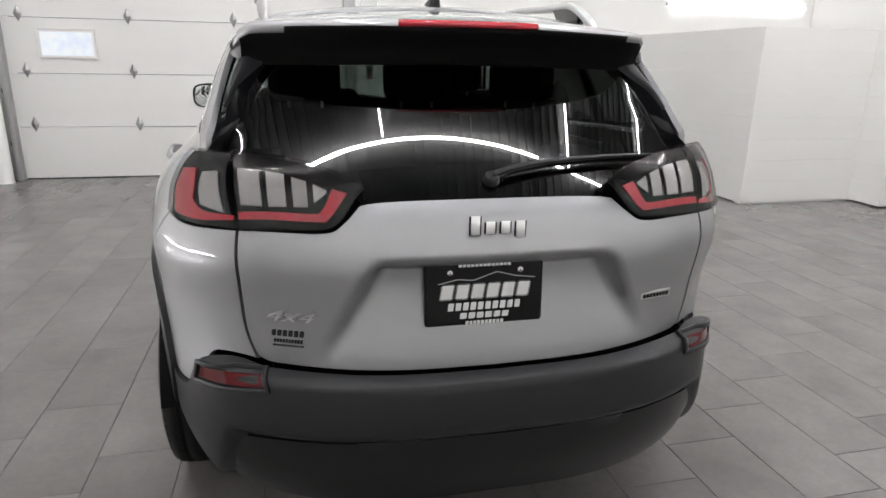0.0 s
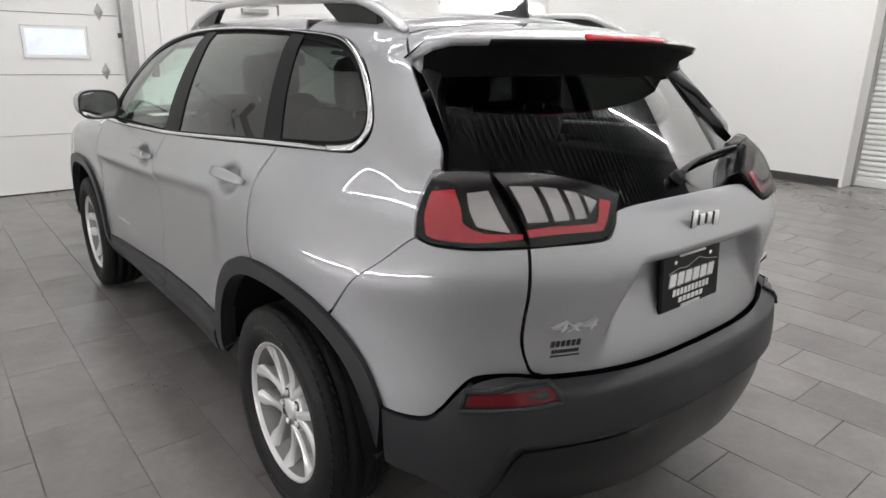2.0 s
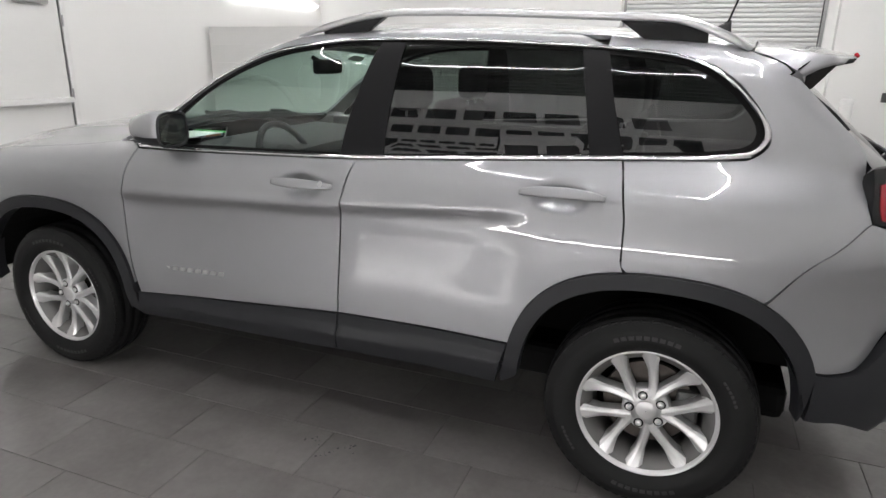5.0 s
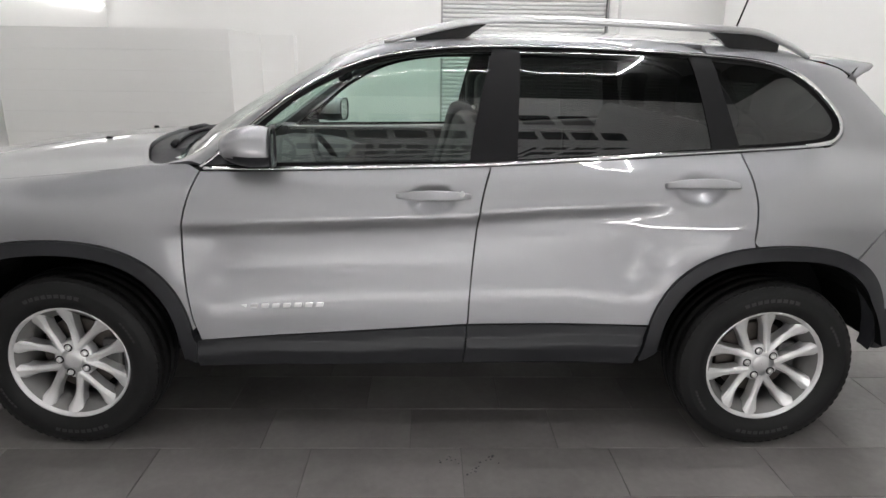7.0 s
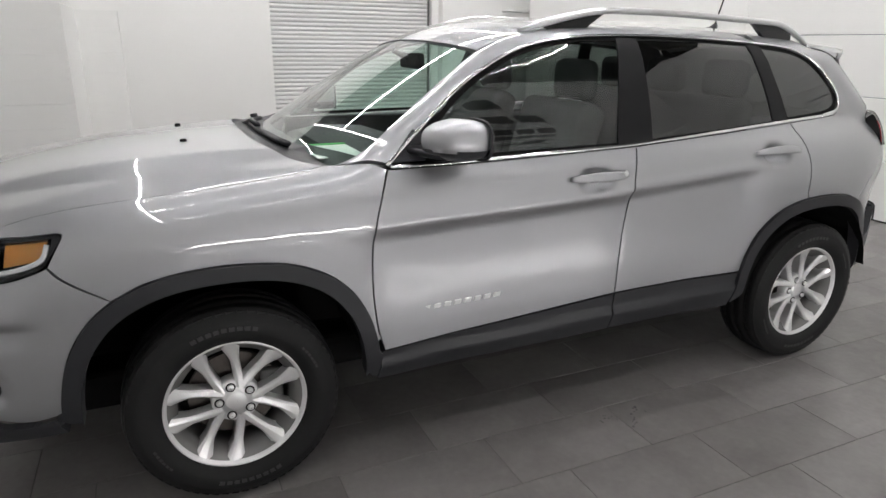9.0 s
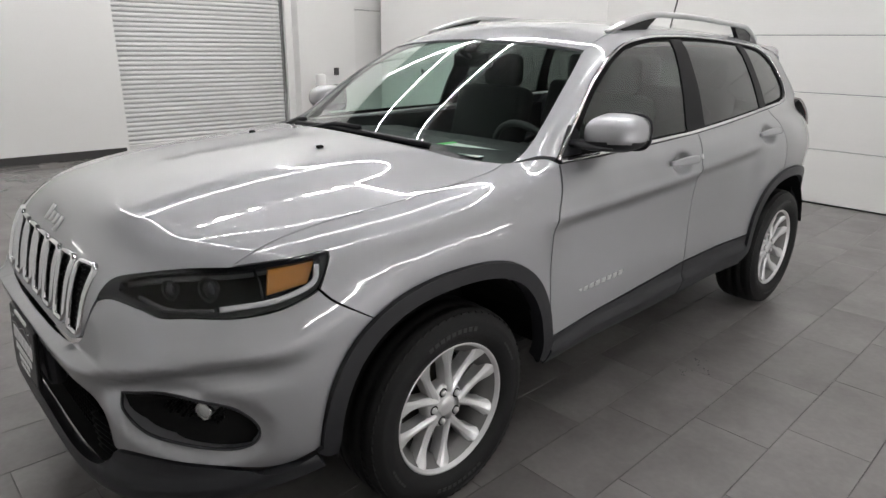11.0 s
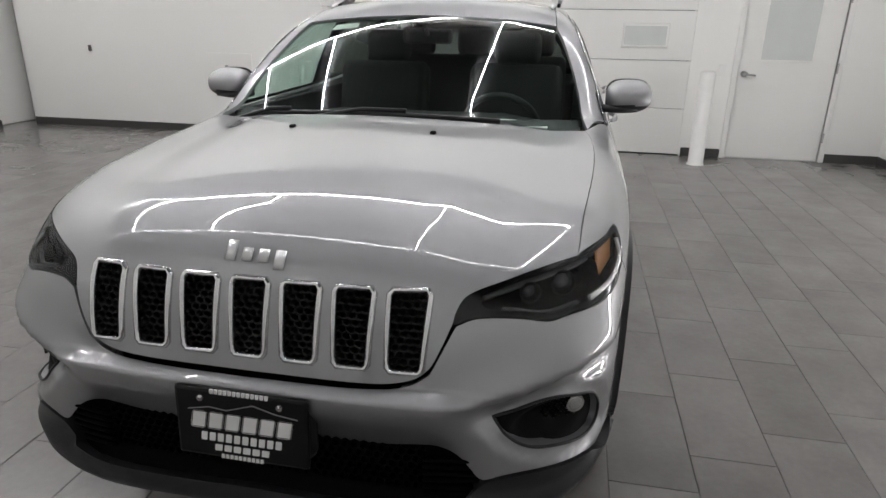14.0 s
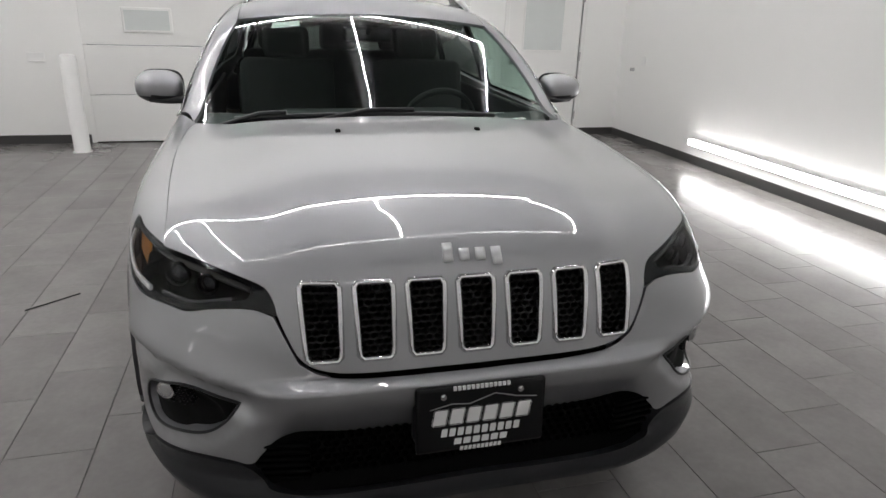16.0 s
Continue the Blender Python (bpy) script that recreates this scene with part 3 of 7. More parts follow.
def lower(x, y, z):
    a = half_width(z) - 0.022 * step(-1.30, -2.0, y) - 0.011 * step(-1.55, -2.0, y) * step(0.88, 0.66, z) - 0.018 * step(-1.3, -1.95, y) * step(0.90, 1.05, z)
    span = step(-0.98, -0.80, y) * step(0.98, 0.75, y)
    under = crease_z(y) - z
    a = a + span * (0.006 * np.exp(-(under / 0.02) ** 2) - 0.017 * step(0.0, 0.055, under) * step(0.42, 0.07, under))
    for axle in (AXLE, -AXLE):
        d = np.hypot(y - axle, (z - HUB) * 1.0)
        a = a + 0.013 * step(0.84, 0.48, d)
    f, r = np.maximum(y - 1.2, 0) / np.maximum(front_y(z) - 1.2, 0.2), np.maximum(-1.1 - y, 0) / np.maximum(rear_y(z) + (0.010 + 0.042 * step(1.05, 0.93, z)) * step(0.85, 0.10, x) - 1.1, 0.2)
    q = x / np.maximum(a, 0.3)
    k = 3.5 + 1.1 * step(0.95, 0.75, z)
    j = 4 - 0.35 * step(1.0, 0.8, z)
    s = np.where(y > 0, (q ** k + f ** k) ** (1 / k), (q ** j + r ** j) ** (1 / j))
    side = (s - 1) * 0.95
    dome = 0.014 * step(0.62, 0.44, x + 0.10 * (y - 1.4)) * step(0.9, 1.2, y)
    top = z - top_z(y) - dome + 0.055 * (x / 0.8) ** 2 * step(0.4, 1.6, y) + 0.02 * (x / 0.8) ** 2
    return smax(side, top, 0.11)


def upper(x, y, z):
    side = (x - 0.838 + 0.42 * (z - 1.13) + 0.085 * np.clip((-0.3 - y) / 1.3, 0, 1.3) ** 2 - 0.02 * (1 - ((z - 1.33) / 0.2) ** 2) * step(1.7, 1.5, z)) / 1.085
    roof = z - roof_z(y) + 0.06 * (x / 0.62) ** 2
    shield = 0.511 * (y - 1.06 + 0.19 * (x / 0.75) ** 2) + 0.859 * (z - 1.13) - 0.018 * (1 - ((z - 1.33) / 0.2) ** 2) * step(1.7, 1.5, z)
    hatch = -0.678 * (y + 2.13 - 0.15 * (x / 0.7) ** 2) + 0.734 * (z - 1.09)
    g = smax(side, roof, 0.085)
    g = smax(g, shield, 0.05)
    return smax(smax(g, hatch, 0.09), 1.085 - z, 0.02)


def body(p):
    x, y, z = np.abs(p[:, 0]), p[:, 1], p[:, 2]
    return smin(lower(x, y, z), upper(x, y, z), 0.05 - 0.035 * step(-1.75, -1.98, y))


def outward(p):
    e = 0.004
    g = np.stack([body(p + d) - body(p - d) for d in np.eye(3) * e], 1)
    return g / np.maximum(np.linalg.norm(g, axis=1, keepdims=True), 1e-9)


def meet(start, way, reach=3.0, steps=60):
    """Where rays from outside first meet the body, or come nearest to it."""
    start, way = np.asarray(start, float), np.asarray(way, float)
    lo, t, found = np.zeros(len(start)), np.zeros(len(start)), np.zeros(len(start), bool)
    best, best_t = np.full(len(start), 9.0), np.zeros(len(start))
    for _ in range(steps):
        go = np.flatnonzero(~found & (t < reach))
        if not len(go):
            break
        f = body(start[go] + way[go] * t[go, None])
        nearer = f < best[go]
        best[go[nearer]], best_t[go[nearer]] = f[nearer], t[go[nearer]]
        hit = f < 0
        found[go[hit]] = True
        on = go[~hit]
        lo[on] = t[on]
        t[on] += np.maximum(f[~hit] * 0.75, 0.006)
    hi = t.copy()
    for _ in range(14):
        mid = (lo + hi) / 2
        within = body(start + way * mid[:, None]) < 0
        hi, lo = np.where(within, mid, hi), np.where(within, lo, mid)
    return start + way * np.where(found, hi, best_t)[:, None]

import functools


# ---- the car's panels ----
@functools.lru_cache(None)
def S(y, z):
    return meet([(1.6, y, z)], [(-1, 0, 0)], 1.6)[0]


@functools.lru_cache(None)
def R(x, z):
    return meet([(x, -3.0, z)], [(0, 1, 0)], 2.0)[0]


@functools.lru_cache(None)
def N(x, z):
    return meet([(x, 3.0, z)], [(0, -1, 0)], 2.0)[0]


@functools.lru_cache(None)
def T(x, y):
    return meet([(x, y, 2.2)], [(0, 0, -1)], 1.6)[0]


def P(x, y, z):
    return np.array((x, y, z), float)


def smooth_line(points, per=8):
    """A Catmull-Rom line through the points."""
    p = [np.asarray(q, float) for q in points]
    if len(p) < 3:
        return [p[0] + (p[-1] - p[0]) * k / per for k in range(per + 1)]
    p = [2 * p[0] - p[1]] + p + [2 * p[-1] - p[-2]]
    out = []
    for i in range(1, len(p) - 2):
        a, b, c, d = p[i - 1:i + 3]
        for k in range(per):
            t = k / per
            out.append(0.5 * (2 * b + (c - a) * t + (2 * a - 5 * b + 4 * c - d) * t * t + (3 * b - a - 3 * c + d) * t ** 3))
    return out + [p[-2]]


def settled(p):
    """Places moved straight on to the body."""
    for _ in range(4):
        e = 0.004
        g = np.stack([body(p + d) - body(p - d) for d in np.eye(3) * e], 1) / (2 * e)
        p = p - g * (body(p) / np.maximum((g * g).sum(1), 0.05))[:, None]
    return p


class Rays:
    """Maps the body to a flat sheet and back: parallel rays along a direction, or rays that turn about an upright axis."""
    def __init__(self, kind, *v):
        self.kind = kind
        if kind == "along":
            d = np.array(v, float) / np.linalg.norm(v)
            up = np.array((0, 0, 1.0)) if abs(d[2]) < 0.99 else np.array((0, 1.0, 0))
            self.d, self.u = d, np.cross(d, up) / np.linalg.norm(np.cross(d, up))
            self.v = np.cross(self.u, self.d)
        else:
            self.y, self.sign = v

    def flat(self, p):
        p = np.atleast_2d(p)
        if self.kind == "along":
            return np.stack([p @ self.u, p @ self.v], 1)
        return np.stack([np.arctan2(p[:, 0], np.abs(p[:, 1] - self.y)) * 0.95, p[:, 2]], 1)

    def raise_(self, uv):
        uv = np.atleast_2d(uv)
        if self.kind == "along":
            start = uv[:, :1] * self.u + uv[:, 1:] * self.v - self.d * 4.0
            return meet(start, np.repeat(self.d[None], len(uv), 0), 5.0)
        a = uv[:, 0] / 0.95
        way = np.stack([-np.sin(a), -np.cos(a) * self.sign, np.zeros(len(a))], 1)
        start = np.stack([np.zeros(len(a)), np.full(len(a), self.y), uv[:, 1]], 1) - way * 1.6
        return meet(start, way, 1.55)


SIDE, TOP = Rays("along", -1, 0, 0), Rays("along", 0, 0, -1)
REAR, NOSE = Rays("along", 0, 1, 0), Rays("along", 0, -1, 0)
HOOD = Rays("along", 0, -0.72, -0.70)
QUARTER = Rays("along", -0.86, 0.42, -0.28)
FENDER = Rays("along", -0.86, -0.25, -0.44)
GATE = Rays("along", 0, 0.86, -0.5)
WRAP_R, WRAP_F = Rays("turn", -1.2, -1), Rays("turn", 1.2, 1)


def inside(pts, poly):
    x, y = pts[:, 0], pts[:, 1]
    hit = np.zeros(len(pts), bool)
    a, b = poly, np.roll(poly, -1, 0)
    for (x0, y0), (x1, y1) in zip(a, b):
        if y0 != y1:
            c = ((y0 > y) != (y1 > y)) & (x < (x1 - x0) * (y - y0) / (y1 - y0) + x0)
            hit ^= c
    return hit


def away(pts, poly):
    best = np.full(len(pts), 9.0)
    for a, b in zip(poly, np.roll(poly, -1, 0)):
        d = b - a
        t = np.clip(((pts - a) @ d) / max(d @ d, 1e-12), 0, 1)
        best = np.minimum(best, np.linalg.norm(pts - a - t[:, None] * d, axis=1))
    return best


def evened(poly, size):
    out = []
    for a, b in zip(poly, np.roll(poly, -1, 0)):
        d = np.linalg.norm(b - a)
        if d < 1e-5:
            continue
        n = max(1, int(math.ceil(d / size)))
        out += [a + (b - a) * k / n for k in range(n)]
    return np.array(out)


def shrunk(poly, by):
    area = 0.5 * np.sum(poly[:, 0] * np.roll(poly[:, 1], -1) - np.roll(poly[:, 0], -1) * poly[:, 1])
    if area < 0:
        poly = poly[::-1]
    before, after = np.roll(poly, 1, 0), np.roll(poly, -1, 0)
    e1, e2 = poly - before, after - poly
    e1 /= np.maximum(np.linalg.norm(e1, axis=1, keepdims=True), 1e-9)
    e2 /= np.maximum(np.linalg.norm(e2, axis=1, keepdims=True), 1e-9)
    n = np.stack([-(e1 + e2)[:, 1], (e1 + e2)[:, 0]], 1)
    n /= np.maximum(np.linalg.norm(n, axis=1, keepdims=True), 1e-6)
    return poly + n * by


def largest(tris):
    """The triangles of the largest joined piece."""
    root = {}

    def top(a):
        while root.setdefault(a, a) != a:
            root[a] = root[root[a]]
            a = root[a]
        return a
    for a, b, c in tris.tolist():
        root[top(a)] = top(b)
        root[top(b)] = top(c)
    tops = [top(a) for a in tris[:, 0].tolist()]
    best = max(set(tops), key=tops.count)
    return tris[np.array([q == best for q in tops])]


def panel(name, rays, outline, mat, parent, label="", both=False, flip=False, lift=0.0, gap=0.001, depth=0.016, size=0.03, holes=(), mirror_holes=True,
          hole_depth=0.03):
    """A pressed panel on the body. outline: lines of places, each smooth, that close up in turn; both: the half from the middle line, mirrored;
    flip: the twin on the other side; lift: metres above the body, or a rule that gives them; holes: outlines that are cut out."""
    def loop(lines):
        pts = []
        for line in lines:
            pts += smooth_line(line)[:-1] if len(line) > 2 else [np.asarray(line[0], float)]
        return pts
    line = list(settled(np.array(loop(outline))))
    if both:
        line = line + list(settled(np.asarray(outline[-1][-1], float)[None]))
        line = line + [q * (-1, 1, 1) for q in line[::-1] if abs(q[0]) > 1e-4]
    flat = shrunk(evened(rays.flat(np.array(line)), size), gap)
    cuts = []
    for h in holes:
        cut = list(settled(np.array(loop(h))))
        cuts.append(evened(rays.flat(np.array(cut)), size * 0.6))
        if both and mirror_holes and abs(np.mean([q[0] for q in cut])) > 0.02:
            cuts.append(evened(rays.flat(np.array([q * (-1, 1, 1) for q in cut])), size * 0.6))
    lo, hi = flat.min(0), flat.max(0)
    gx, gy = np.meshgrid(np.arange(lo[0], hi[0], size), np.arange(lo[1], hi[1], size))
    gx[1::2] += size / 2
    grid = np.stack([gx.ravel(), gy.ravel()], 1)
    keep = inside(grid, flat) & (away(grid, flat) > size * 0.5)
    for c in cuts:
        keep &= ~inside(grid, c) & (away(grid, c) > size * 0.35)
    grid = grid[keep]
    loops = [flat] + cuts
    pts, edges = [], []
    for l in loops:
        o = len(pts)
        pts += list(l)
        edges += [(o + i, o + (i + 1) % len(l)) for i in range(len(l))]
    pts += list(grid)
    from mathutils import geometry
    vs, _, fs, *_ = geometry.delaunay_2d_cdt([Vector(p) for p in pts], edges, [], 1, 1e-6)
    uv = np.array([tuple(v) for v in vs])
    tris = np.array([tuple(f) for f in fs])
    mid = uv[tris].mean(1)
    good = inside(mid, flat)
    for c in cuts:
        good &= ~inside(mid, c)
    tris = largest(tris[good])
    p = rays.raise_(uv)
    n = outward(p)
    bent = callable(lift)
    up = lift(p) if bent else lift
    p = p + n * (up[:, None] if bent else up)
    if bent:
        fn = np.cross(p[tris[:, 1]] - p[tris[:, 0]], p[tris[:, 2]] - p[tris[:, 0]])
        ref = np.sign(np.sum(fn * n[tris[:, 0]], 1))
        acc = np.zeros_like(p)
        for k in range(3):
            np.add.at(acc, tris[:, k], fn * ref[:, None])
        n = acc / np.maximum(np.linalg.norm(acc, axis=1, keepdims=True), 1e-12)
    # a turned edge all round, and in the holes
    count = {}
    for t in tris:
        for a, b in ((t[0], t[1]), (t[1], t[2]), (t[2], t[0])):
            k = (min(a, b), max(a, b))
            count[k] = (a, b) if k not in count else None
    cut_of = np.zeros(len(uv), bool)
    for c in cuts:
        cut_of |= away(uv, c) < 1e-4
    turn = np.sum(np.cross(p[tris[0, 1]] - p[tris[0, 0]], p[tris[0, 2]] - p[tris[0, 0]]) * n[tris[0, 0]]) < 0
    faces = [tuple(t[::-1]) if turn else tuple(t) for t in tris.tolist()]
    shades = [n[v] for f in faces for v in f]
    back, deep = {}, []
    for e in count.values():
        if e is None:
            continue
        a, b = e if not turn else e[::-1]
        side = np.cross(p[b] - p[a], n[a] + n[b])
        side /= max(np.linalg.norm(side), 1e-9)
        for v in (a, b):
            if v not in back:
                back[v] = len(p) + len(deep)
                deep.append(p[v] - n[v] * (hole_depth if cut_of[v] else depth))
        faces.append((int(a), back[a], back[b], int(b)))
        shades += [side] * 4
    allp, alln = np.vstack([p] + ([np.array(deep)] if deep else [])), np.array(shades)
    if flip:
        allp, alln = allp * (-1, 1, 1), alln * (-1, 1, 1)
        at, turned = 0, []
        for f in faces:
            turned.append(alln[at:at + len(f)][::-1])
            at += len(f)
        alln = np.vstack(turned)
        faces = [f[::-1] for f in faces]
    used = sorted({v for f in faces for v in f})
    place = {v: k for k, v in enumerate(used)}
    mesh = bpy.data.meshes.new(name)
    mesh.from_pydata(allp[used].tolist(), [], [tuple(place[v] for v in f) for f in faces])
    mesh.materials.append(mat)
    mesh.shade_smooth()
    mesh.normals_split_custom_set(alln.tolist())
    ob = new(name, mesh)
    ob.parent = parent
    if label:
        ob["label"] = label
    return ob


def strip(name, places, mat, parent, wide, high, label="", flip=False, closed=False, lift=0.0, per=8):
    """A moulding that follows the body through places."""
    pts = smooth_line(places, per) if not closed else smooth_line(list(places) + [places[0]], per)[:-1]
    pts = np.array(pts)
    n = outward(pts)
    pts = pts + n * (lift - body(pts)[:, None])
    if flip:
        pts, n = pts * (-1, 1, 1), n * (-1, 1, 1)
    return part(name, sweep(pts, round_section(wide, high), n, closed=closed), mat, parent, label, smooth=True)


def arch(axle, r, a0, a1, n=9, x=0.0):
    """Places along a slightly square wheel arch, by angles from straight back."""
    out = []
    for k in range(n):
        w = math.radians(a0 + (a1 - a0) * k / (n - 1))
        q = r * (1 - 0.035 * math.cos(4 * w))
        out.append(S(axle - q * math.cos(w), HUB + q * math.sin(w)))
    return out


CAR_AT = pose(0.022, 0, 0, 0, 0, -0.25)
car = tagged(new("car"), "silver sport utility car with black cladding, standing on dark tiles", "car")
car.matrix_basis = CAR_AT
OUT_R, IN_R = 0.517, 0.462
BELT = [(0.80, 1.098), (0.5, 1.102), (0.0, 1.115), (-0.25, 1.124), (-0.7, 1.149), (-1.19, 1.177)]
gate_lift = lambda p: -0.060 * step(0.966, 0.946, p[:, 2]) * step(0.315 + (0.96 - p[:, 2]) * 0.55, 0.265 + (0.96 - p[:, 2]) * 0.55, np.abs(p[:, 0])) * step(0.70, 0.90, p[:, 2])


brow_z = spline((0.40, 0.655), (0.611, 0.692), (0.687, 0.713), (0.757, 0.730), (0.822, 0.740), (0.88, 0.735))


FOG_RIM = [P(0.598, 2.277, 0.630), P(0.645, 2.259, 0.641), P(0.715, 2.215, 0.655), P(0.773, 2.16, 0.648), P(0.825, 2.063, 0.611), P(0.842, 2.006, 0.549), P(0.838, 2.01, 0.501), P(0.815, 2.069, 0.490), P(0.754, 2.18, 0.519),
           P(0.682, 2.24, 0.544), P(0.632, 2.265, 0.582), P(0.598, 2.277, 0.630)]
FOG_FLAT = WRAP_F.flat(np.array(FOG_RIM[:-1]))


def brow(p):
    """The moulded brow over the fog lamps and the smooth nose of the front bumper."""
    x, z = np.abs(p[:, 0]), p[:, 2]
    d = brow_z(x) - z
    on = step(0.44, 0.62, x) * step(0.90, 0.84, x)
    ridge = 0.020 * np.exp(-(np.minimum(d, 0) / 0.055) ** 2)
    shelf_ = (0.040 - 0.090 * step(0.69, 0.50, z)) * step(-0.004, 0.010, 0.692 - z) * step(0.60, 0.44, x)
    uv = WRAP_F.flat(np.stack([x, p[:, 1], z], 1))
    sunk = np.where(inside(uv, FOG_FLAT), 0.0, away(uv, FOG_FLAT))
    shelf_ = shelf_ - 0.013 * step(0.034, 0.020, sunk)
    return shelf_ + on * (ridge * step(0.024, 0.0, d) - 0.020 * step(0.003, 0.022, d) * step(0.10, 0.05, d))


SATIN_BLACK = material("satin_black_plastic", (0.008, 0.008, 0.009), rough=0.30, spec=0.4, stain=0.1, stain_size=5)


LIGHT_BLADE = material("light_blade", (0.50, 0.50, 0.51), 0.15, 0.3, 1.0)
PROJECTOR = material("projector_lens", (0.045, 0.045, 0.05), 0.04, 0.3, 1.0)
# middle panels
HOODLINE = [P(0.765, 1.0, 1.11), P(0.79, 1.10, 1.095), P(0.80, 1.30, 1.08), P(0.79, 1.54, 1.05), P(0.765, 1.85, 1.010), P(0.757, 2.003, 0.958)]
LAMPTOP = [P(0.757, 2.003, 0.958), P(0.612, 2.14, 0.94), P(0.528, 2.197, 0.918), P(0.503, 2.22, 0.90), P(0.490, 2.245, 0.870)]
JAW = [P(0.490, 2.245, 0.862), P(0.465, 2.255, 0.80), P(0.435, 2.255, 0.745), P(0.385, 2.275, 0.716), P(0.28, 2.29, 0.704), P(0.0, 2.30, 0.703)]
SLOTS = [(i - 3) for i in range(7)]


def slot(i, w_top, w_low, top, low, grow=0.0):
    ct, cl = i * 0.1288, i * 0.1280
    return [[N(ct - w_top / 2, top - 0.012), N(ct - w_top / 2 + 0.010, top)], [N(ct - w_top / 2 + 0.010, top), N(ct + w_top / 2 - 0.010, top)],
            [N(ct + w_top / 2 - 0.010, top), N(ct + w_top / 2, top - 0.012)], [N(ct + w_top / 2, top - 0.012), N(cl + w_low / 2, low + 0.012)],
            [N(cl + w_low / 2, low + 0.012), N(cl + w_low / 2 - 0.010, low)], [N(cl + w_low / 2 - 0.010, low), N(cl - w_low / 2 + 0.010, low)],
            [N(cl - w_low / 2 + 0.010, low), N(cl - w_low / 2, low + 0.012)], [N(cl - w_low / 2, low + 0.012), N(ct - w_top / 2, top - 0.012)]]


hood = panel("hood", HOOD, [[P(0, 1.185, 1.16), P(0.35, 1.165, 1.15), P(0.62, 1.085, 1.13), P(0.765, 1.0, 1.11)], HOODLINE, LAMPTOP, JAW], PAINT, car,
             "silver hood with a seven-slot front", both=True, size=0.026, holes=[slot(i, 0.096, 0.085, 0.920, 0.744) for i in SLOTS], mirror_holes=False,
             hole_depth=0.03)
for i in SLOTS:
    ring = slot(i, 0.100, 0.089, 0.926, 0.740)
    pts = np.array([q for l in ring for q in l[:1]])
    line = evened(pts, 0.02)
    nrm = outward(line)
    line = line - nrm * body(line)[:, None]
    part("grille_frame", sweep(line, [(-0.0105, -0.002), (-0.0095, 0.0065), (-0.0050, 0.0110), (0.001, 0.0095), (0.005, 0.002), (0.0065, -0.012), (0.0065, -0.020), (-0.002, -0.018)], nrm, closed=True), CHROME, hood, "polished chrome slot surround", smooth=True)
    # honeycomb insert
    bm = bmesh.new()
    cell = 0.0215
    rows_, cols_ = 12, 7
    quads = []
    for r in range(rows_):
        for c in range(cols_):
            z = 0.746 + r * 0.0160
            f_ = (z - 0.747) / 0.171
            mid_ = i * (0.1280 + 0.0008 * f_)
            half = 0.042 + 0.006 * f_
            x = mid_ + (c - cols_ / 2 + 0.25 + 0.5 * (r % 2)) * cell
            if abs(x - mid_) < half and z < 0.916:
                quads.append((x, z))
    here = np.array([N(x, z) for x, z in quads])
    for (x, z), q in zip(quads, here):
        outer, inner, back = [], [], []
        for k in range(6):
            w = math.pi / 6 + k * math.pi / 3
            dx, dz = math.cos(w), math.sin(w)
            outer.append(bm.verts.new((x + dx * cell * 0.58, q[1] - 0.010, z + dz * cell * 0.50)))
            inner.append(bm.verts.new((x + dx * cell * 0.465, q[1] - 0.012, z + dz * cell * 0.385)))
            back.append(bm.verts.new((x + dx * cell * 0.43, q[1] - 0.034, z + dz * cell * 0.35)))
        for k in range(6):
            j = (k + 1) % 6
            bm.faces.new((outer[k], outer[j], inner[j], inner[k]))
            bm.faces.new((inner[k], inner[j], back[j], back[k]))
        bm.faces.new(back)
    part("grille_mesh", bm, HONEY, hood, "black honeycomb grille insert")
# washer nozzles
for x in (-0.255, 0.255):
    q = T(abs(x), 1.41)
    part("washer_nozzle", box((x - 0.009, 1.398, q[2] - 0.004), (x + 0.009, 1.422, q[2] + 0.009), 0.004), DULL_BLACK, hood, "small black washer nozzle")

roof = panel("roof", TOP, [[P(0, 0.405, 1.53), P(0.3, 0.395, 1.52), P(0.602, 0.345, 1.467)], [P(0.602, 0.345, 1.467), P(0.573, 0.1, 1.52), P(0.554, -0.3, 1.55), P(0.553, -0.8, 1.55), P(0.53, -1.535, 1.52)],
                           [P(0.53, -1.535, 1.52), P(0.3, -1.56, 1.55), P(0, -1.57, 1.57)]], PAINT, car, "silver roof panel", both=True, size=0.05)
shield_of = lambda p: 0.511 * (p[:, 1] - 1.06 + 0.19 * (p[:, 0] / 0.75) ** 2) + 0.859 * (p[:, 2] - 1.13) - 0.018 * (1 - ((p[:, 2] - 1.33) / 0.2) ** 2) * step(1.7, 1.5, p[:, 2])
windshield = panel("windshield", HOOD, [[P(0, 1.10, 1.11), P(0.4, 1.06, 1.11), P(0.765, 0.935, 1.115)],
                                        [P(0.765, 0.935, 1.115), P(0.725, 0.74, 1.235), P(0.655, 0.50, 1.385), P(0.60, 0.355, 1.465)],
                                        [P(0.60, 0.355, 1.465), P(0.3, 0.40, 1.52), P(0, 0.412, 1.53)]], GLASS, car, "clear green-tinted windshield", both=True, size=0.025,
                   lift=lambda p: -0.004 - np.clip(shield_of(p), 0.0, 0.03), gap=0.003, depth=0.004)
windshield.visible_shadow = False
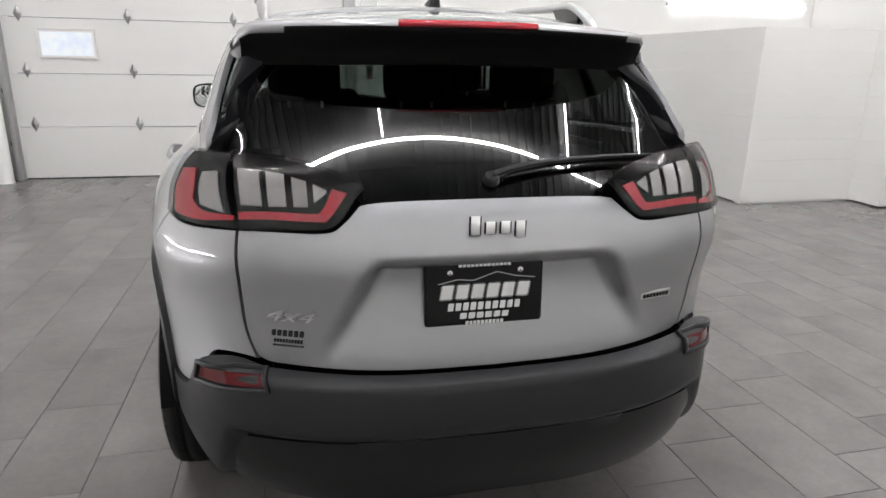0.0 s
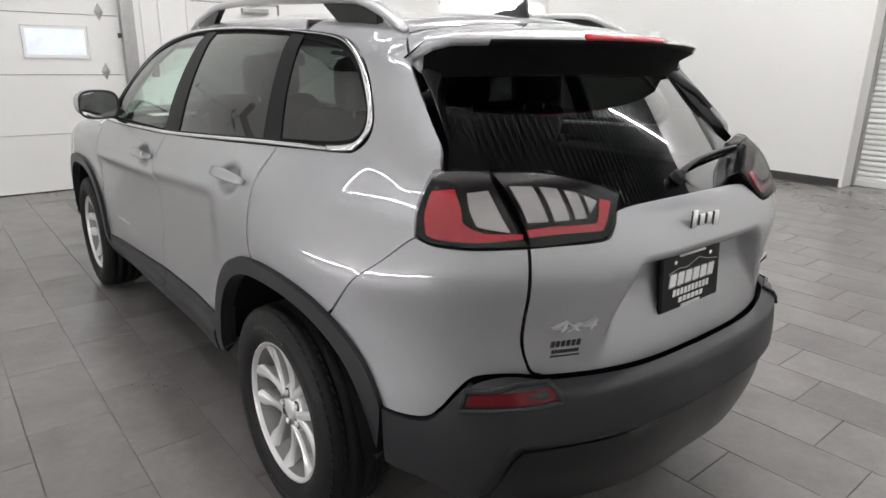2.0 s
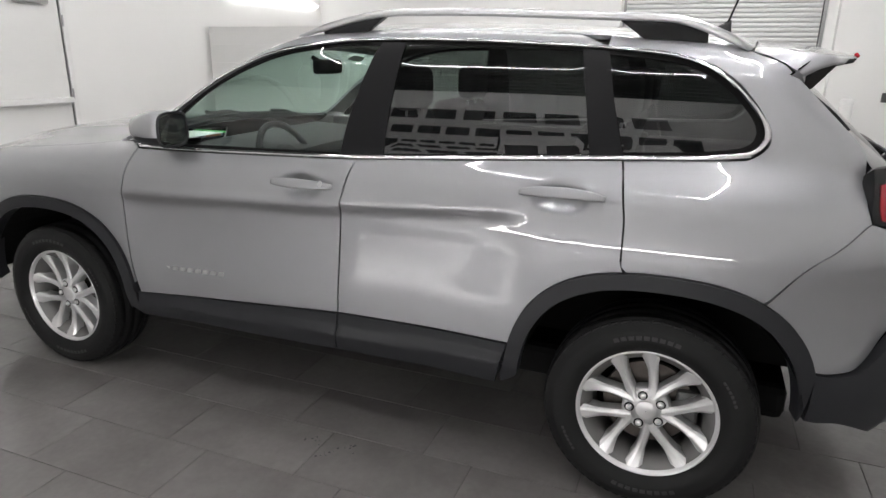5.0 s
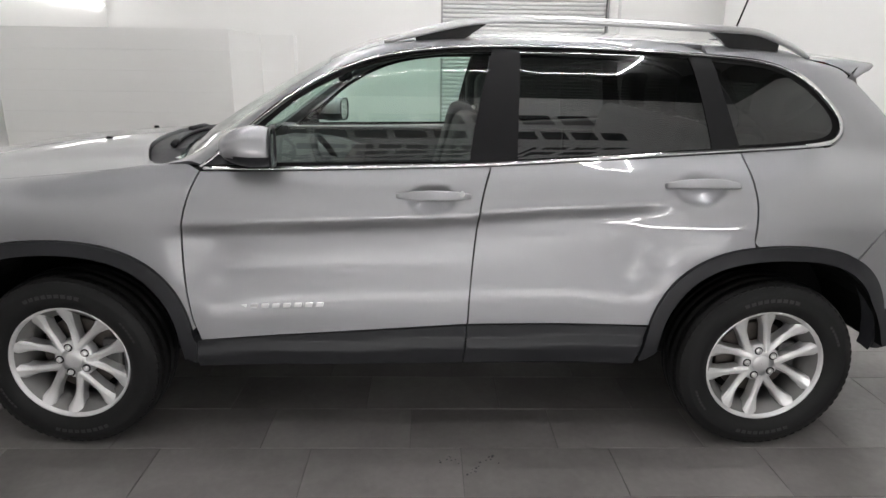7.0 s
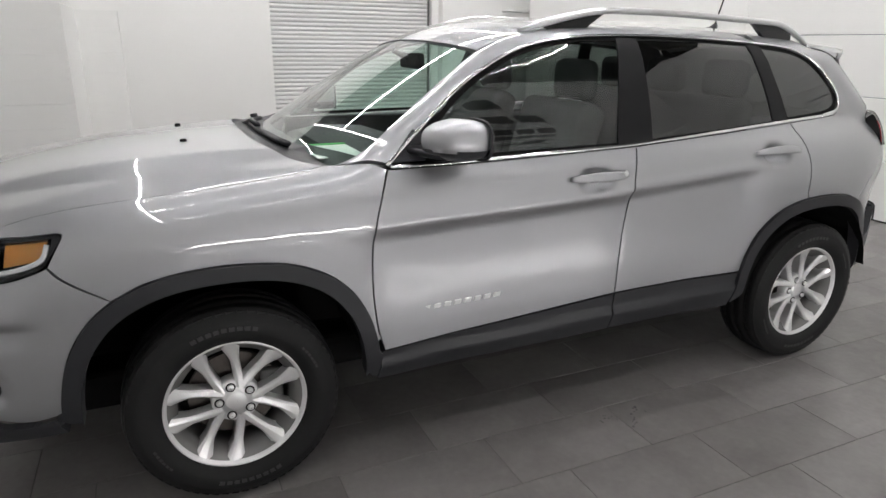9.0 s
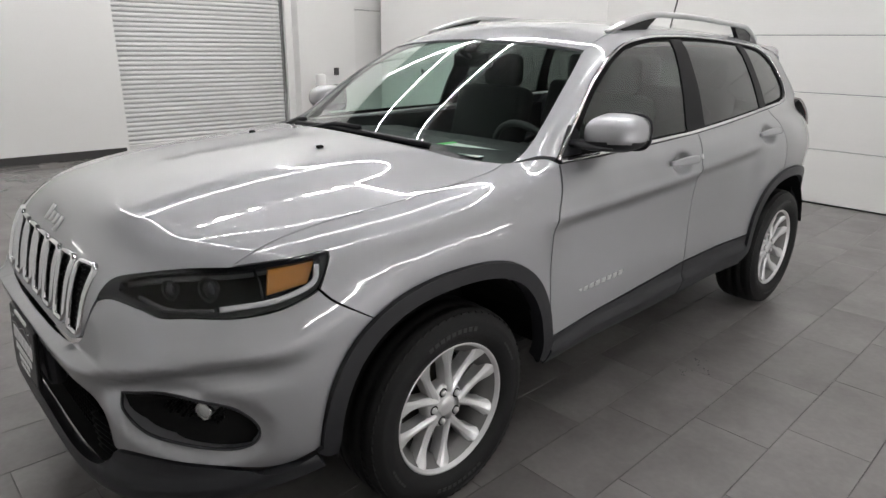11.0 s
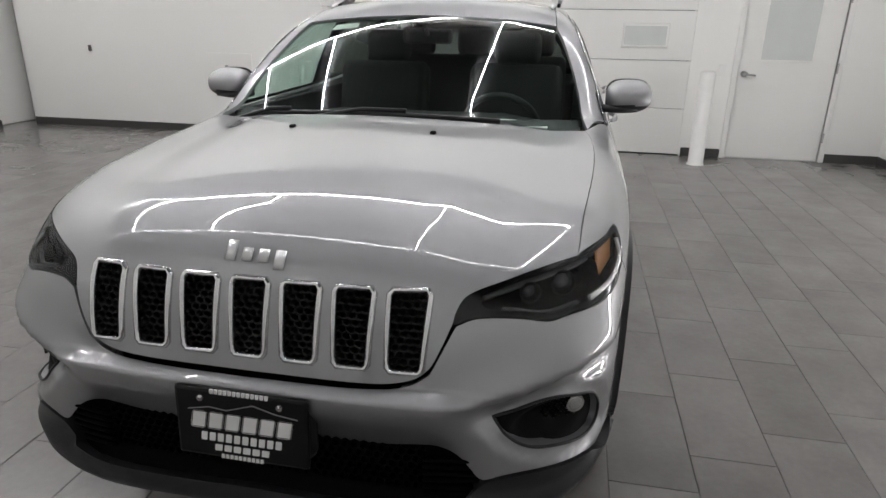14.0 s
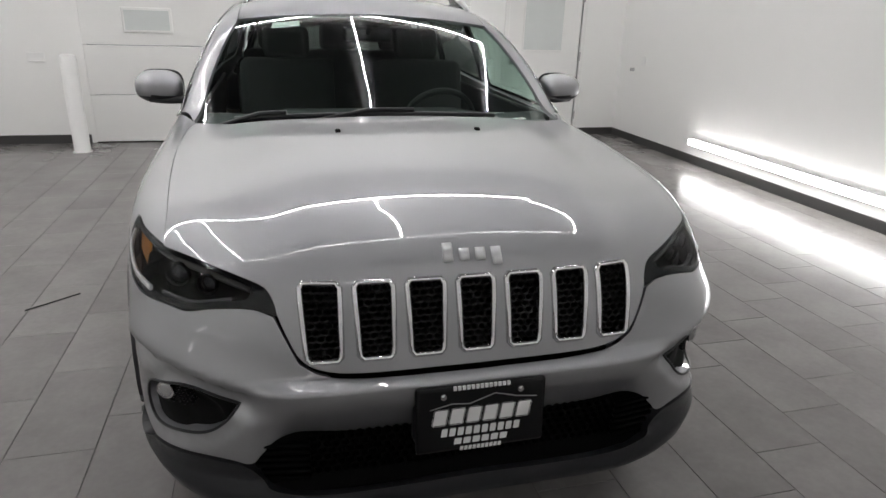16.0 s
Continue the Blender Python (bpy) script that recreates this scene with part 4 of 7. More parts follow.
cowl = panel("cowl", HOOD, [[P(0, 1.18, 1.16), P(0.35, 1.16, 1.15), P(0.62, 1.08, 1.13), P(0.765, 0.985, 1.115)], [P(0.765, 0.985, 1.115), P(0.742, 0.87, 1.15)],
                            [P(0.742, 0.87, 1.15), P(0.4, 0.99, 1.16), P(0, 1.03, 1.16)]], PLASTIC, car, "black plastic cowl", both=True, lift=lambda p: -0.014 - np.clip(shield_of(p), 0.0, 0.03) * step(1.10, 1.04, p[:, 1] + 0.2 * p[:, 0] ** 2), size=0.04)
SEAM = [P(0.877, 1.825, 0.888), P(0.894, 1.786, 0.848), arch(AXLE, OUT_R, 127, 128, 2)[0]]
front_bumper = panel("front_bumper", WRAP_F, [[q - P(0, 0, 0.011) for q in JAW[::-1][:4]] + [P(0.440, 2.255, 0.74), P(0.469, 2.255, 0.80), P(0.494, 2.245, 0.852)],
                                              [P(0.494, 2.245, 0.852), P(0.544, 2.227, 0.868), P(0.632, 2.196, 0.863), P(0.70, 2.166, 0.850), P(0.75, 2.12, 0.852), P(0.815, 2.03, 0.846), P(0.855, 1.935, 0.852),
                                               P(0.872, 1.86, 0.873), P(0.877, 1.825, 0.888)], SEAM, arch(AXLE, OUT_R, 127, 171, 9),
                                              [arch(AXLE, OUT_R, 171, 172, 2)[0], P(0.874, 1.93, 0.412), P(0.852, 1.99, 0.418), P(0.806, 2.10, 0.452), P(0.752, 2.185, 0.472), P(0.68, 2.24, 0.482), P(0.62, 2.27, 0.478), P(0.572, 2.285, 0.466), P(0.545, 2.29, 0.492), P(0.515, 2.30, 0.522), P(0.47, 2.30, 0.536), P(0.42, 2.31, 0.534),
                                               P(0.3, 2.30, 0.520), P(0, 2.318, 0.512)]], PAINT, car, "silver front bumper with moulded brows", both=True, size=0.015, gap=0.0015,
                     lift=brow, holes=[[FOG_RIM]], hole_depth=0.035)
for flip in (True, False):
    rim_ = WRAP_F.raise_(evened(WRAP_F.flat(settled(np.array(smooth_line(FOG_RIM, 6)[:-1]))), 0.02))
    nrm = outward(rim_)
    sgn = np.array((-1 if flip else 1, 1, 1))
    rim_ = rim_ + nrm * (brow(rim_)[:, None] - 0.004)
    part("fog_surround", sweep(rim_ * sgn, round_section(0.007, 0.008), nrm * sgn, closed=True), PLASTIC, front_bumper, "black rim of the fog lamp pocket", smooth=True)
    bezel = panel("fog_bezel", WRAP_F, [[P(0.60, 2.27, 0.629), P(0.645, 2.259, 0.654), P(0.715, 2.215, 0.668), P(0.773, 2.16, 0.661), P(0.835, 2.063, 0.619), P(0.856, 2.006, 0.549), P(0.85, 2.01, 0.489), P(0.815, 2.069, 0.478),
                                         P(0.754, 2.18, 0.506), P(0.67, 2.24, 0.532), P(0.63, 2.26, 0.569), P(0.60, 2.27, 0.629)]], DULL_BLACK, car, "black fog lamp bezel", flip=flip, lift=lambda p: -0.034 - 0.026 * step(1.0, 0.55, np.hypot((np.abs(p[:, 0]) - 0.735) / 0.105, (p[:, 2] - 0.578) / 0.068)), depth=0.01, gap=0.0, size=0.014)
    s_ = -1 if flip else 1
    q = WRAP_F.raise_(WRAP_F.flat(P(0.776, 2.12, 0.606)))[0]
    d = Vector((0.45 * s_, 0.89, 0)).normalized()
    c = Vector((q[0] * s_, q[1], q[2]))
    m = Matrix.Translation(c - d * 0.046) @ d.to_track_quat("Z", "Y").to_matrix().to_4x4()
    bm = bmesh.new()
    bmesh.ops.create_cone(bm, cap_ends=True, segments=24, radius1=0.027, radius2=0.024, depth=0.045, matrix=m)
    fog = part("fog_lamp", bm, CHROME, bezel, "round clear fog lamp")
    bm = bmesh.new()
    bmesh.ops.create_uvsphere(bm, u_segments=16, v_segments=8, radius=0.0225, matrix=m @ pose(0, 0, 0.018) @ Matrix.Diagonal((1, 1, 0.4, 1)))
    part("lens", bm, CLEAR, bezel, "clear lens", smooth=True)
    bm = bmesh.new()
    for r in range(6):
        for k in range(9):
            u_ = 0.622 + 0.0145 * k + 0.007 * (r % 2)
            z = 0.560 + r * 0.0125
            if u_ > 0.735 - 0.25 * (0.625 - z) or z < 0.600 - 0.42 * (u_ - 0.61):
                continue
            q = WRAP_F.raise_(WRAP_F.flat(P(u_, 2.32 - 0.24 * (u_ / 0.6) ** 2, z)))[0]
            n_ = outward(q[None])[0]
            side_ = np.array((n_[1], -n_[0], 0)) / math.hypot(n_[0], n_[1])
            c_ = q - n_ * 0.042
            ring_ = [[bm.verts.new(((c_ + side_ * e * 0.0066 * math.cos(w) + np.array((0, 0, e * 0.0058 * math.sin(w))) + n_ * d) * (s_, 1, 1)).tolist()) for w in [math.pi / 6 + m_ * math.pi / 3 for m_ in range(6)]] for e, d in ((1.15, 0.0), (0.95, 0.004), (0.78, 0.002), (0.70, -0.008))]
            for p0, p1 in zip(ring_[:-1], ring_[1:]):
                for m_ in range(6):
                    bm.faces.new((p0[m_], p0[(m_ + 1) % 6], p1[(m_ + 1) % 6], p1[m_]))
    part("bezel_mesh", bm, HONEY, bezel, "black honeycomb texture")
lower_grille = panel("lower_grille", WRAP_F, [[P(0, 2.318, 0.56), P(0.3, 2.30, 0.56), P(0.46, 2.27, 0.57), P(0.60, 2.22, 0.55), P(0.70, 2.2, 0.40)], [P(0.70, 2.2, 0.38), P(0.3, 2.3, 0.345), P(0, 2.31, 0.345)]],
                     VOID, car, "black lower air intake", both=True, lift=lambda p: -0.060 + 0.058 * step(0.405, 0.375, p[:, 2]), gap=0)
for k in range(6):
    z = 0.405 + k * 0.021
    for sx in (-1, 1):
        line = np.array([N(x, z) for x in np.linspace(0.43, 0.64 - 0.012 * k, 9)])
        nrm = outward(line)
        part("grille_bar", sweep((line - nrm * 0.030) * (sx, 1, 1), round_section(0.010, 0.016), nrm * (sx, 1, 1)), VOID, lower_grille, smooth=True)
# honeycomb between the end bars
bm = bmesh.new()
cell = 0.024
for r in range(9):
    for c in range(36):
        x, z = -0.42 + (c + 0.5 * (r % 2)) * cell, 0.392 + r * cell * 0.87
        if z > 0.53 or abs(x) > 0.42:
            continue
        y = N(abs(x), z)[1]
        loops_ = [[bm.verts.new((x + math.cos(w) * cell * e, y - d, z + math.sin(w) * cell * e)) for w in [math.pi / 6 + k * math.pi / 3 for k in range(6)]] for e, d in ((0.57, 0.036), (0.45, 0.036), (0.43, 0.055))]
        for p0, p1 in zip(loops_[:-1], loops_[1:]):
            for k in range(6):
                bm.faces.new((p0[k], p0[(k + 1) % 6], p1[(k + 1) % 6], p1[k]))
tagged(part("intake_mesh", bm, VOID, lower_grille, "black honeycomb intake mesh"), kind="stuff")
air_dam = panel("air_dam", WRAP_F, [[P(0, 2.31, 0.392), P(0.3, 2.30, 0.390), P(0.46, 2.30, 0.394), P(0.53, 2.29, 0.416), P(0.575, 2.28, 0.462), P(0.62, 2.27, 0.474), P(0.68, 2.24, 0.478), P(0.752, 2.185, 0.468), P(0.806, 2.10, 0.448), P(0.852, 1.99, 0.414), S(1.862, 0.422)], [S(1.862, 0.422), S(1.835, 0.38)],
                                    [S(1.835, 0.38), P(0.8, 2.02, 0.365), P(0.6, 2.18, 0.352), P(0.3, 2.28, 0.345), P(0, 2.29, 0.345)]], PLASTIC, car, "black plastic air dam", both=True, size=0.018,
                lift=lambda p: 0.004 + 0.020 * step(0.424, 0.408, p[:, 2]) + 0.022 * step(0.40, 0.36, p[:, 2]) * step(0.85, 0.45, np.abs(p[:, 0])), gap=0.003, depth=0.03)

# rear middle
tailgate = panel("tailgate", REAR, [[R(0, 1.098), R(0.25, 1.096), R(0.325, 1.09)], [R(0.325, 1.09), R(0.365, 1.055), R(0.42, 1.034), R(0.606, 1.034)],
                                    [R(0.606, 1.034), R(0.612, 0.93), R(0.606, 0.80), R(0.585, 0.72), R(0.555, 0.70)], [R(0.555, 0.70), R(0.3, 0.69), R(0, 0.686)]], PAINT, car,
                 "silver tailgate with a plate recess", both=True, lift=gate_lift, size=0.014, gap=0.003)
# the quarter panel flares out to a firm edge along the tailgate
REAR_EDGE = [P(0.533, -1.54, 1.522), P(0.58, -1.598, 1.453), P(0.604, -1.649, 1.409), P(0.621, -1.70, 1.362), P(0.634, -1.75, 1.313), P(0.645, -1.801, 1.262), P(0.655, -1.845, 1.216), P(0.70, -1.895, 1.185)]
def flare(p):
    w = np.clip(p[:, 1] + 1.62 + 0.93 * (1.5 - p[:, 2]) - 0.05, 0, 0.14)
    return 0.044 * (1 - w / 0.14) ** 1.6 * step(1.14, 1.21, p[:, 2]) * step(1.53, 1.44, p[:, 2])
hatch_of = lambda p: -0.678 * (p[:, 1] + 2.13 - 0.15 * (p[:, 0] / 0.7) ** 2) + 0.734 * (p[:, 2] - 1.09)
glass_lift = lambda p: -np.clip(hatch_of(p), 0.0, 0.03) - 0.003
rear_glass = panel("rear_window", GATE, [[P(0, -1.66, 1.50), P(0.35, -1.645, 1.49), P(0.565, -1.66, 1.44)], [P(0.565, -1.66, 1.44), P(0.607, -1.785, 1.32), P(0.624, -1.84, 1.27), P(0.692, -1.900, 1.180)],
                                         [P(0.692, -1.900, 1.180), P(0.56, -1.985, 1.160), P(0.43, -2.055, 1.143), P(0.30, -2.12, 1.107)], [P(0.30, -2.12, 1.107), P(0.15, -2.13, 1.10), P(0, -2.135, 1.10)]],
                   PRIVACY, car, "dark tinted rear window", both=True, lift=glass_lift, size=0.04, depth=0.004)
# black band under the glass
panel("rear_band", GATE, [[P(0, -2.04, 1.17), P(0.3, -2.03, 1.165), P(0.45, -2.02, 1.165), P(0.60, -1.97, 1.165)], [P(0.60, -1.97, 1.165), P(0.43, -2.055, 1.14), P(0.30, -2.12, 1.104)],
                          [P(0.30, -2.12, 1.104), P(0.15, -2.13, 1.098), P(0, -2.135, 1.097)]], GLOSS_BLACK, car, "gloss black band", both=True, lift=lambda p: glass_lift(p) - 0.004, size=0.04, depth=0.003)
shelf = lambda x: 0.688 + 0.026 * np.clip(x / 0.71, 0, 1) ** 2
bumper_lift = lambda p: 0.050 * step(0.0, 0.03, shelf(np.abs(p[:, 0])) - p[:, 2]) * step(0.86, 0.60, np.abs(p[:, 0])) + 0.006 - 0.030 * step(0.540, 0.524, p[:, 2]) * step(0.635, 0.605, np.abs(p[:, 0]) - 0.25 * (0.53 - p[:, 2]))
rear_bumper = panel("rear_bumper", WRAP_R, [[R(0, 0.683), R(0.3, 0.687), R(0.555, 0.697)], [R(0.555, 0.697), P(0.61, -2.09, 0.705), P(0.66, -2.06, 0.703), P(0.70, -2.03, 0.690), P(0.725, -2.00, 0.650), P(0.748, -1.97, 0.600), P(0.775, -1.94, 0.568), P(0.82, -1.88, 0.560), S(-1.825, 0.566)],
                                            [S(-1.825, 0.566), S(-1.82, 0.40)], [S(-1.82, 0.40), P(0.80, -1.95, 0.35), P(0.60, -2.08, 0.325), P(0.3, -2.16, 0.33), P(0, -2.17, 0.335)]], PLASTIC, car,
                    "black textured rear bumper", both=True, size=0.015, lift=bumper_lift, gap=0.002, depth=0.04)

panel("bumper_insert", WRAP_R, [[R(0, 0.522), R(0.20, 0.525), R(0.33, 0.529), R(0.36, 0.519), R(0.50, 0.519), R(0.60, 0.512)], [R(0.60, 0.512), R(0.625, 0.47), P(0.65, -2.06, 0.36)], [P(0.65, -2.06, 0.36), P(0.3, -2.16, 0.342), P(0, -2.17, 0.345)]], SATIN_BLACK, rear_bumper,
      "smooth black lower bumper panel", both=True, lift=lambda p: bumper_lift(p) + 0.009, gap=0.0, size=0.02, depth=0.014)

lamp_out = lambda d: lambda p: d + 0.046 * step(1.045, 1.15, p[:, 2])
for flip in (True, False):
    # tail lamp, the body half and the tailgate half
    lamp_edge = [[P(0.815, -1.92, 1.062), P(0.79, -1.905, 1.12), P(0.72, -1.895, 1.186)], [P(0.72, -1.895, 1.186), P(0.66, -1.93, 1.178), P(0.612, -1.96, 1.17)],
                                       [P(0.612, -1.96, 1.17), P(0.612, -2.12, 1.04)], [P(0.612, -2.12, 1.04), P(0.72, -2.05, 1.040), P(0.79, -1.97, 1.046), P(0.815, -1.92, 1.062)]]
    lamp = panel("tail_lamp", WRAP_R, lamp_edge, SMOKE, car, "red and clear tail lamp in a black surround", flip=flip, lift=lamp_out(0.000), gap=0.001, size=0.016, depth=0.07)
    panel("red_band", WRAP_R, [[P(0.800, -1.945, 1.072), P(0.779, -1.925, 1.112), P(0.742, -1.915, 1.146)], [P(0.742, -1.915, 1.146), P(0.700, -1.95, 1.144)],
                               [P(0.700, -1.95, 1.144), P(0.708, -1.985, 1.11), P(0.712, -2.0, 1.082), P(0.69, -2.05, 1.073), P(0.618, -2.1, 1.070)], [P(0.618, -2.1, 1.070), P(0.618, -2.1, 1.056)],
                               [P(0.618, -2.1, 1.056), P(0.72, -2.05, 1.056), P(0.785, -1.975, 1.062), P(0.800, -1.945, 1.072)]], RED, lamp, "red light band", flip=flip, lift=lamp_out(0.004), gap=0.0, size=0.014, depth=0.003)
    panel("clear_cell", WRAP_R, [[P(0.684, -1.975, 1.138), P(0.696, -2.0, 1.11), P(0.700, -2.03, 1.085)], [P(0.700, -2.03, 1.085), P(0.645, -2.09, 1.080)], [P(0.645, -2.09, 1.080), P(0.642, -2.0, 1.138)], [P(0.642, -2.0, 1.138), P(0.684, -1.975, 1.138)]],
          CLEAR, lamp, "clear lens cell", flip=flip, lift=lamp_out(0.004), gap=0.0, size=0.014, depth=0.003)
    gate_edge = [[P(0.606, -1.965, 1.168), P(0.52, -2.01, 1.158), P(0.43, -2.055, 1.143), P(0.31, -2.115, 1.107)], [P(0.31, -2.115, 1.107), P(0.335, -2.13, 1.085), P(0.375, -2.16, 1.05), P(0.43, -2.165, 1.037), P(0.606, -2.12, 1.037)],
                                      [P(0.606, -2.12, 1.037), P(0.606, -1.965, 1.168)]]
    inner = panel("gate_lamp", GATE, gate_edge, SMOKE, car, "red and clear lamp on the tailgate", flip=flip, lift=lamp_out(0.000), gap=0.001, size=0.016, depth=0.07)
    panel("red_band", GATE, [[R(0.600, 1.054), R(0.43, 1.054), R(0.397, 1.060), R(0.352, 1.097)], [R(0.352, 1.097), R(0.385, 1.103)], [R(0.385, 1.103), R(0.41, 1.075), R(0.44, 1.068), R(0.600, 1.067)], [R(0.600, 1.067), R(0.600, 1.054)]], RED, inner,
          "red light band", flip=flip, lift=lamp_out(0.004), gap=0.0, size=0.014, depth=0.003)
    for a, b, top, top2 in ((0.592, 0.545, 1.128, 1.127), (0.530, 0.490, 1.126, 1.122), (0.474, 0.442, 1.119, 1.113), (0.428, 0.398, 1.110, 1.101)):
        low_ = 1.078 if b > 0.42 else 1.084
        panel("clear_cell", GATE, [[R(a, low_), R(b, low_ + (0.0 if b > 0.42 else 0.014))], [R(b, low_ + (0.0 if b > 0.42 else 0.014)), R(b, top2)], [R(b, top2), R(a, top)], [R(a, top), R(a, low_)]], CLEAR, inner, "clear lens cell", flip=flip, lift=lamp_out(0.004), gap=0.0, size=0.014, depth=0.003)
    panel("lamp_cover", WRAP_R, lamp_edge, TAIL_LENS, lamp, "glossy smoked cover", flip=flip, lift=lamp_out(0.012), gap=0.001, size=0.02, depth=0.012)
    panel("lamp_cover", GATE, gate_edge, TAIL_LENS, inner, "glossy smoked cover", flip=flip, lift=lamp_out(0.012), gap=0.001, size=0.02, depth=0.012)
    # silver corner under the lamp
    panel("rear_corner", WRAP_R, [[P(0.818, -1.92, 1.060), P(0.79, -1.97, 1.04), P(0.72, -2.05, 1.034), R(0.610, 1.032)], [R(0.610, 1.032), R(0.616, 0.93), R(0.610, 0.80), R(0.589, 0.72), R(0.580, 0.704)],
                                  [R(0.580, 0.704), P(0.61, -2.09, 0.708), P(0.66, -2.06, 0.706), P(0.702, -2.03, 0.693), P(0.727, -2.00, 0.653), P(0.750, -1.97, 0.603), P(0.777, -1.94, 0.571), P(0.82, -1.88, 0.563), S(-1.825, 0.569)],
                                  arch(-AXLE, OUT_R, 25, 55, 7), [arch(-AXLE, OUT_R, 55, 56, 2)[0], P(0.888, -1.76, 0.907), P(0.853, -1.84, 0.977), P(0.818, -1.92, 1.060)]], PAINT, car, "silver rear bumper corner", flip=flip, size=0.028, gap=0.001)
    panel("rear_reflector", WRAP_R, [[P(0.694, -2.03, 0.667), P(0.62, -2.10, 0.682), P(0.548, -2.13, 0.685)], [P(0.548, -2.13, 0.685), P(0.538, -2.14, 0.656)], [P(0.538, -2.14, 0.656), P(0.62, -2.10, 0.648), P(0.700, -2.02, 0.636)],
                                             [P(0.700, -2.02, 0.636), P(0.694, -2.03, 0.667)]], DEEP_RED, rear_bumper, "red rear reflector", flip=flip, lift=lambda p: bumper_lift(p) + 0.003, depth=0.02, gap=0.0, size=0.02)
    ring_ = np.array([P(0.702, -2.02, 0.676), P(0.62, -2.10, 0.693), P(0.543, -2.13, 0.694), P(0.524, -2.14, 0.650), P(0.62, -2.10, 0.638), P(0.712, -2.01, 0.624)])
    ring_ = WRAP_R.raise_(evened(WRAP_R.flat(ring_), 0.02))
    nrm = outward(ring_)
    ring_ = ring_ + nrm * (bumper_lift(ring_) + 0.001)[:, None]
    part("reflector_frame", sweep(ring_ * ((-1 if flip else 1), 1, 1), round_section(0.014, 0.010), nrm * ((-1 if flip else 1), 1, 1), closed=True), PLASTIC, rear_bumper, "black reflector frame", smooth=True)
    # side panels
    quarter = panel("quarter_panel", QUARTER, [[S(-1.23, 0.862), S(-1.228, 0.99), S(-1.218, 1.06), S(-1.195, 1.177)], [S(-1.195, 1.177), S(-1.5, 1.193), S(-1.57, 1.203), S(-1.615, 1.25), S(-1.595, 1.32), S(-1.49, 1.437), S(-1.33, 1.506), S(-1.09, 1.530)],
                                              [S(-1.09, 1.530), P(0.556, -1.09, 1.56)], [P(0.556, -1.09, 1.56), P(0.54, -1.35, 1.55), P(0.533, -1.535, 1.522)], REAR_EDGE, [P(0.70, -1.895, 1.19), P(0.79, -1.905, 1.125), P(0.818, -1.92, 1.062)],
                                              [P(0.818, -1.92, 1.062), P(0.853, -1.84, 0.978), P(0.888, -1.76, 0.908), arch(-AXLE, OUT_R, 55.5, 56, 2)[0]], arch(-AXLE, OUT_R, 56, 103, 8)], PAINT, car, "silver rear quarter panel", flip=flip, size=0.024, gap=0.001, lift=flare)
    pillar = panel("roof_side", Rays("along", -0.75, -0.15, -0.62), [[S(-1.09, 1.530), S(-0.7, 1.548), S(-0.31, 1.553), S(-0.06, 1.542), S(0.19, 1.503), S(0.446, 1.392), S(0.63, 1.255), S(0.80, 1.118)], [S(0.80, 1.118), S(0.87, 1.125), P(0.775, 0.985, 1.115)],
                                                         [P(0.77, 0.935, 1.12), P(0.729, 0.74, 1.238), P(0.659, 0.50, 1.388), P(0.604, 0.355, 1.468)], [P(0.604, 0.345, 1.468), P(0.575, 0.1, 1.52), P(0.556, -0.3, 1.55), P(0.556, -1.09, 1.56)]], PAINT, car, "silver roof side and windshield pillar", flip=flip, size=0.02)
    fender = panel("front_fender", FENDER, [[S(0.805, 1.10), S(0.838, 1.02), S(0.869, 0.90), S(0.879, 0.72), S(0.866, 0.56), S(0.85, 0.50)], arch(AXLE, OUT_R, 16.5, 127, 12), [arch(AXLE, OUT_R, 127, 128, 2)[0], P(0.894, 1.782, 0.850), P(0.878, 1.821, 0.890)],
                                            [P(0.878, 1.821, 0.890), P(0.875, 1.798, 0.934), P(0.864, 1.778, 0.968)], [P(0.864, 1.778, 0.968), P(0.851, 1.785, 0.981), P(0.822, 1.875, 0.971), P(0.757, 2.0, 0.960)], HOODLINE[::-1], [P(0.765, 0.995, 1.11), S(0.87, 1.118), S(0.805, 1.10)]], PAINT, car, "silver front fender", flip=flip, size=0.028)
    lamp_line = [LAMPTOP[::-1] + [P(0.822, 1.88, 0.966), P(0.85, 1.79, 0.977), P(0.861, 1.784, 0.966)],
                 [P(0.861, 1.784, 0.966), P(0.872, 1.805, 0.934), P(0.875, 1.83, 0.896), P(0.87, 1.865, 0.877), P(0.853, 1.94, 0.857), P(0.813, 2.035, 0.851), P(0.75, 2.12, 0.857), P(0.70, 2.166, 0.854), P(0.632, 2.196, 0.867), P(0.544, 2.227, 0.872), P(0.492, 2.247, 0.857)], [P(0.492, 2.247, 0.857), P(0.490, 2.245, 0.870)]]
    headlamp = panel("headlamp", WRAP_F, lamp_line, LENS, car, "smoked headlamp with an amber marker", flip=flip, lift=0.002, size=0.02, gap=0.001, depth=0.004)
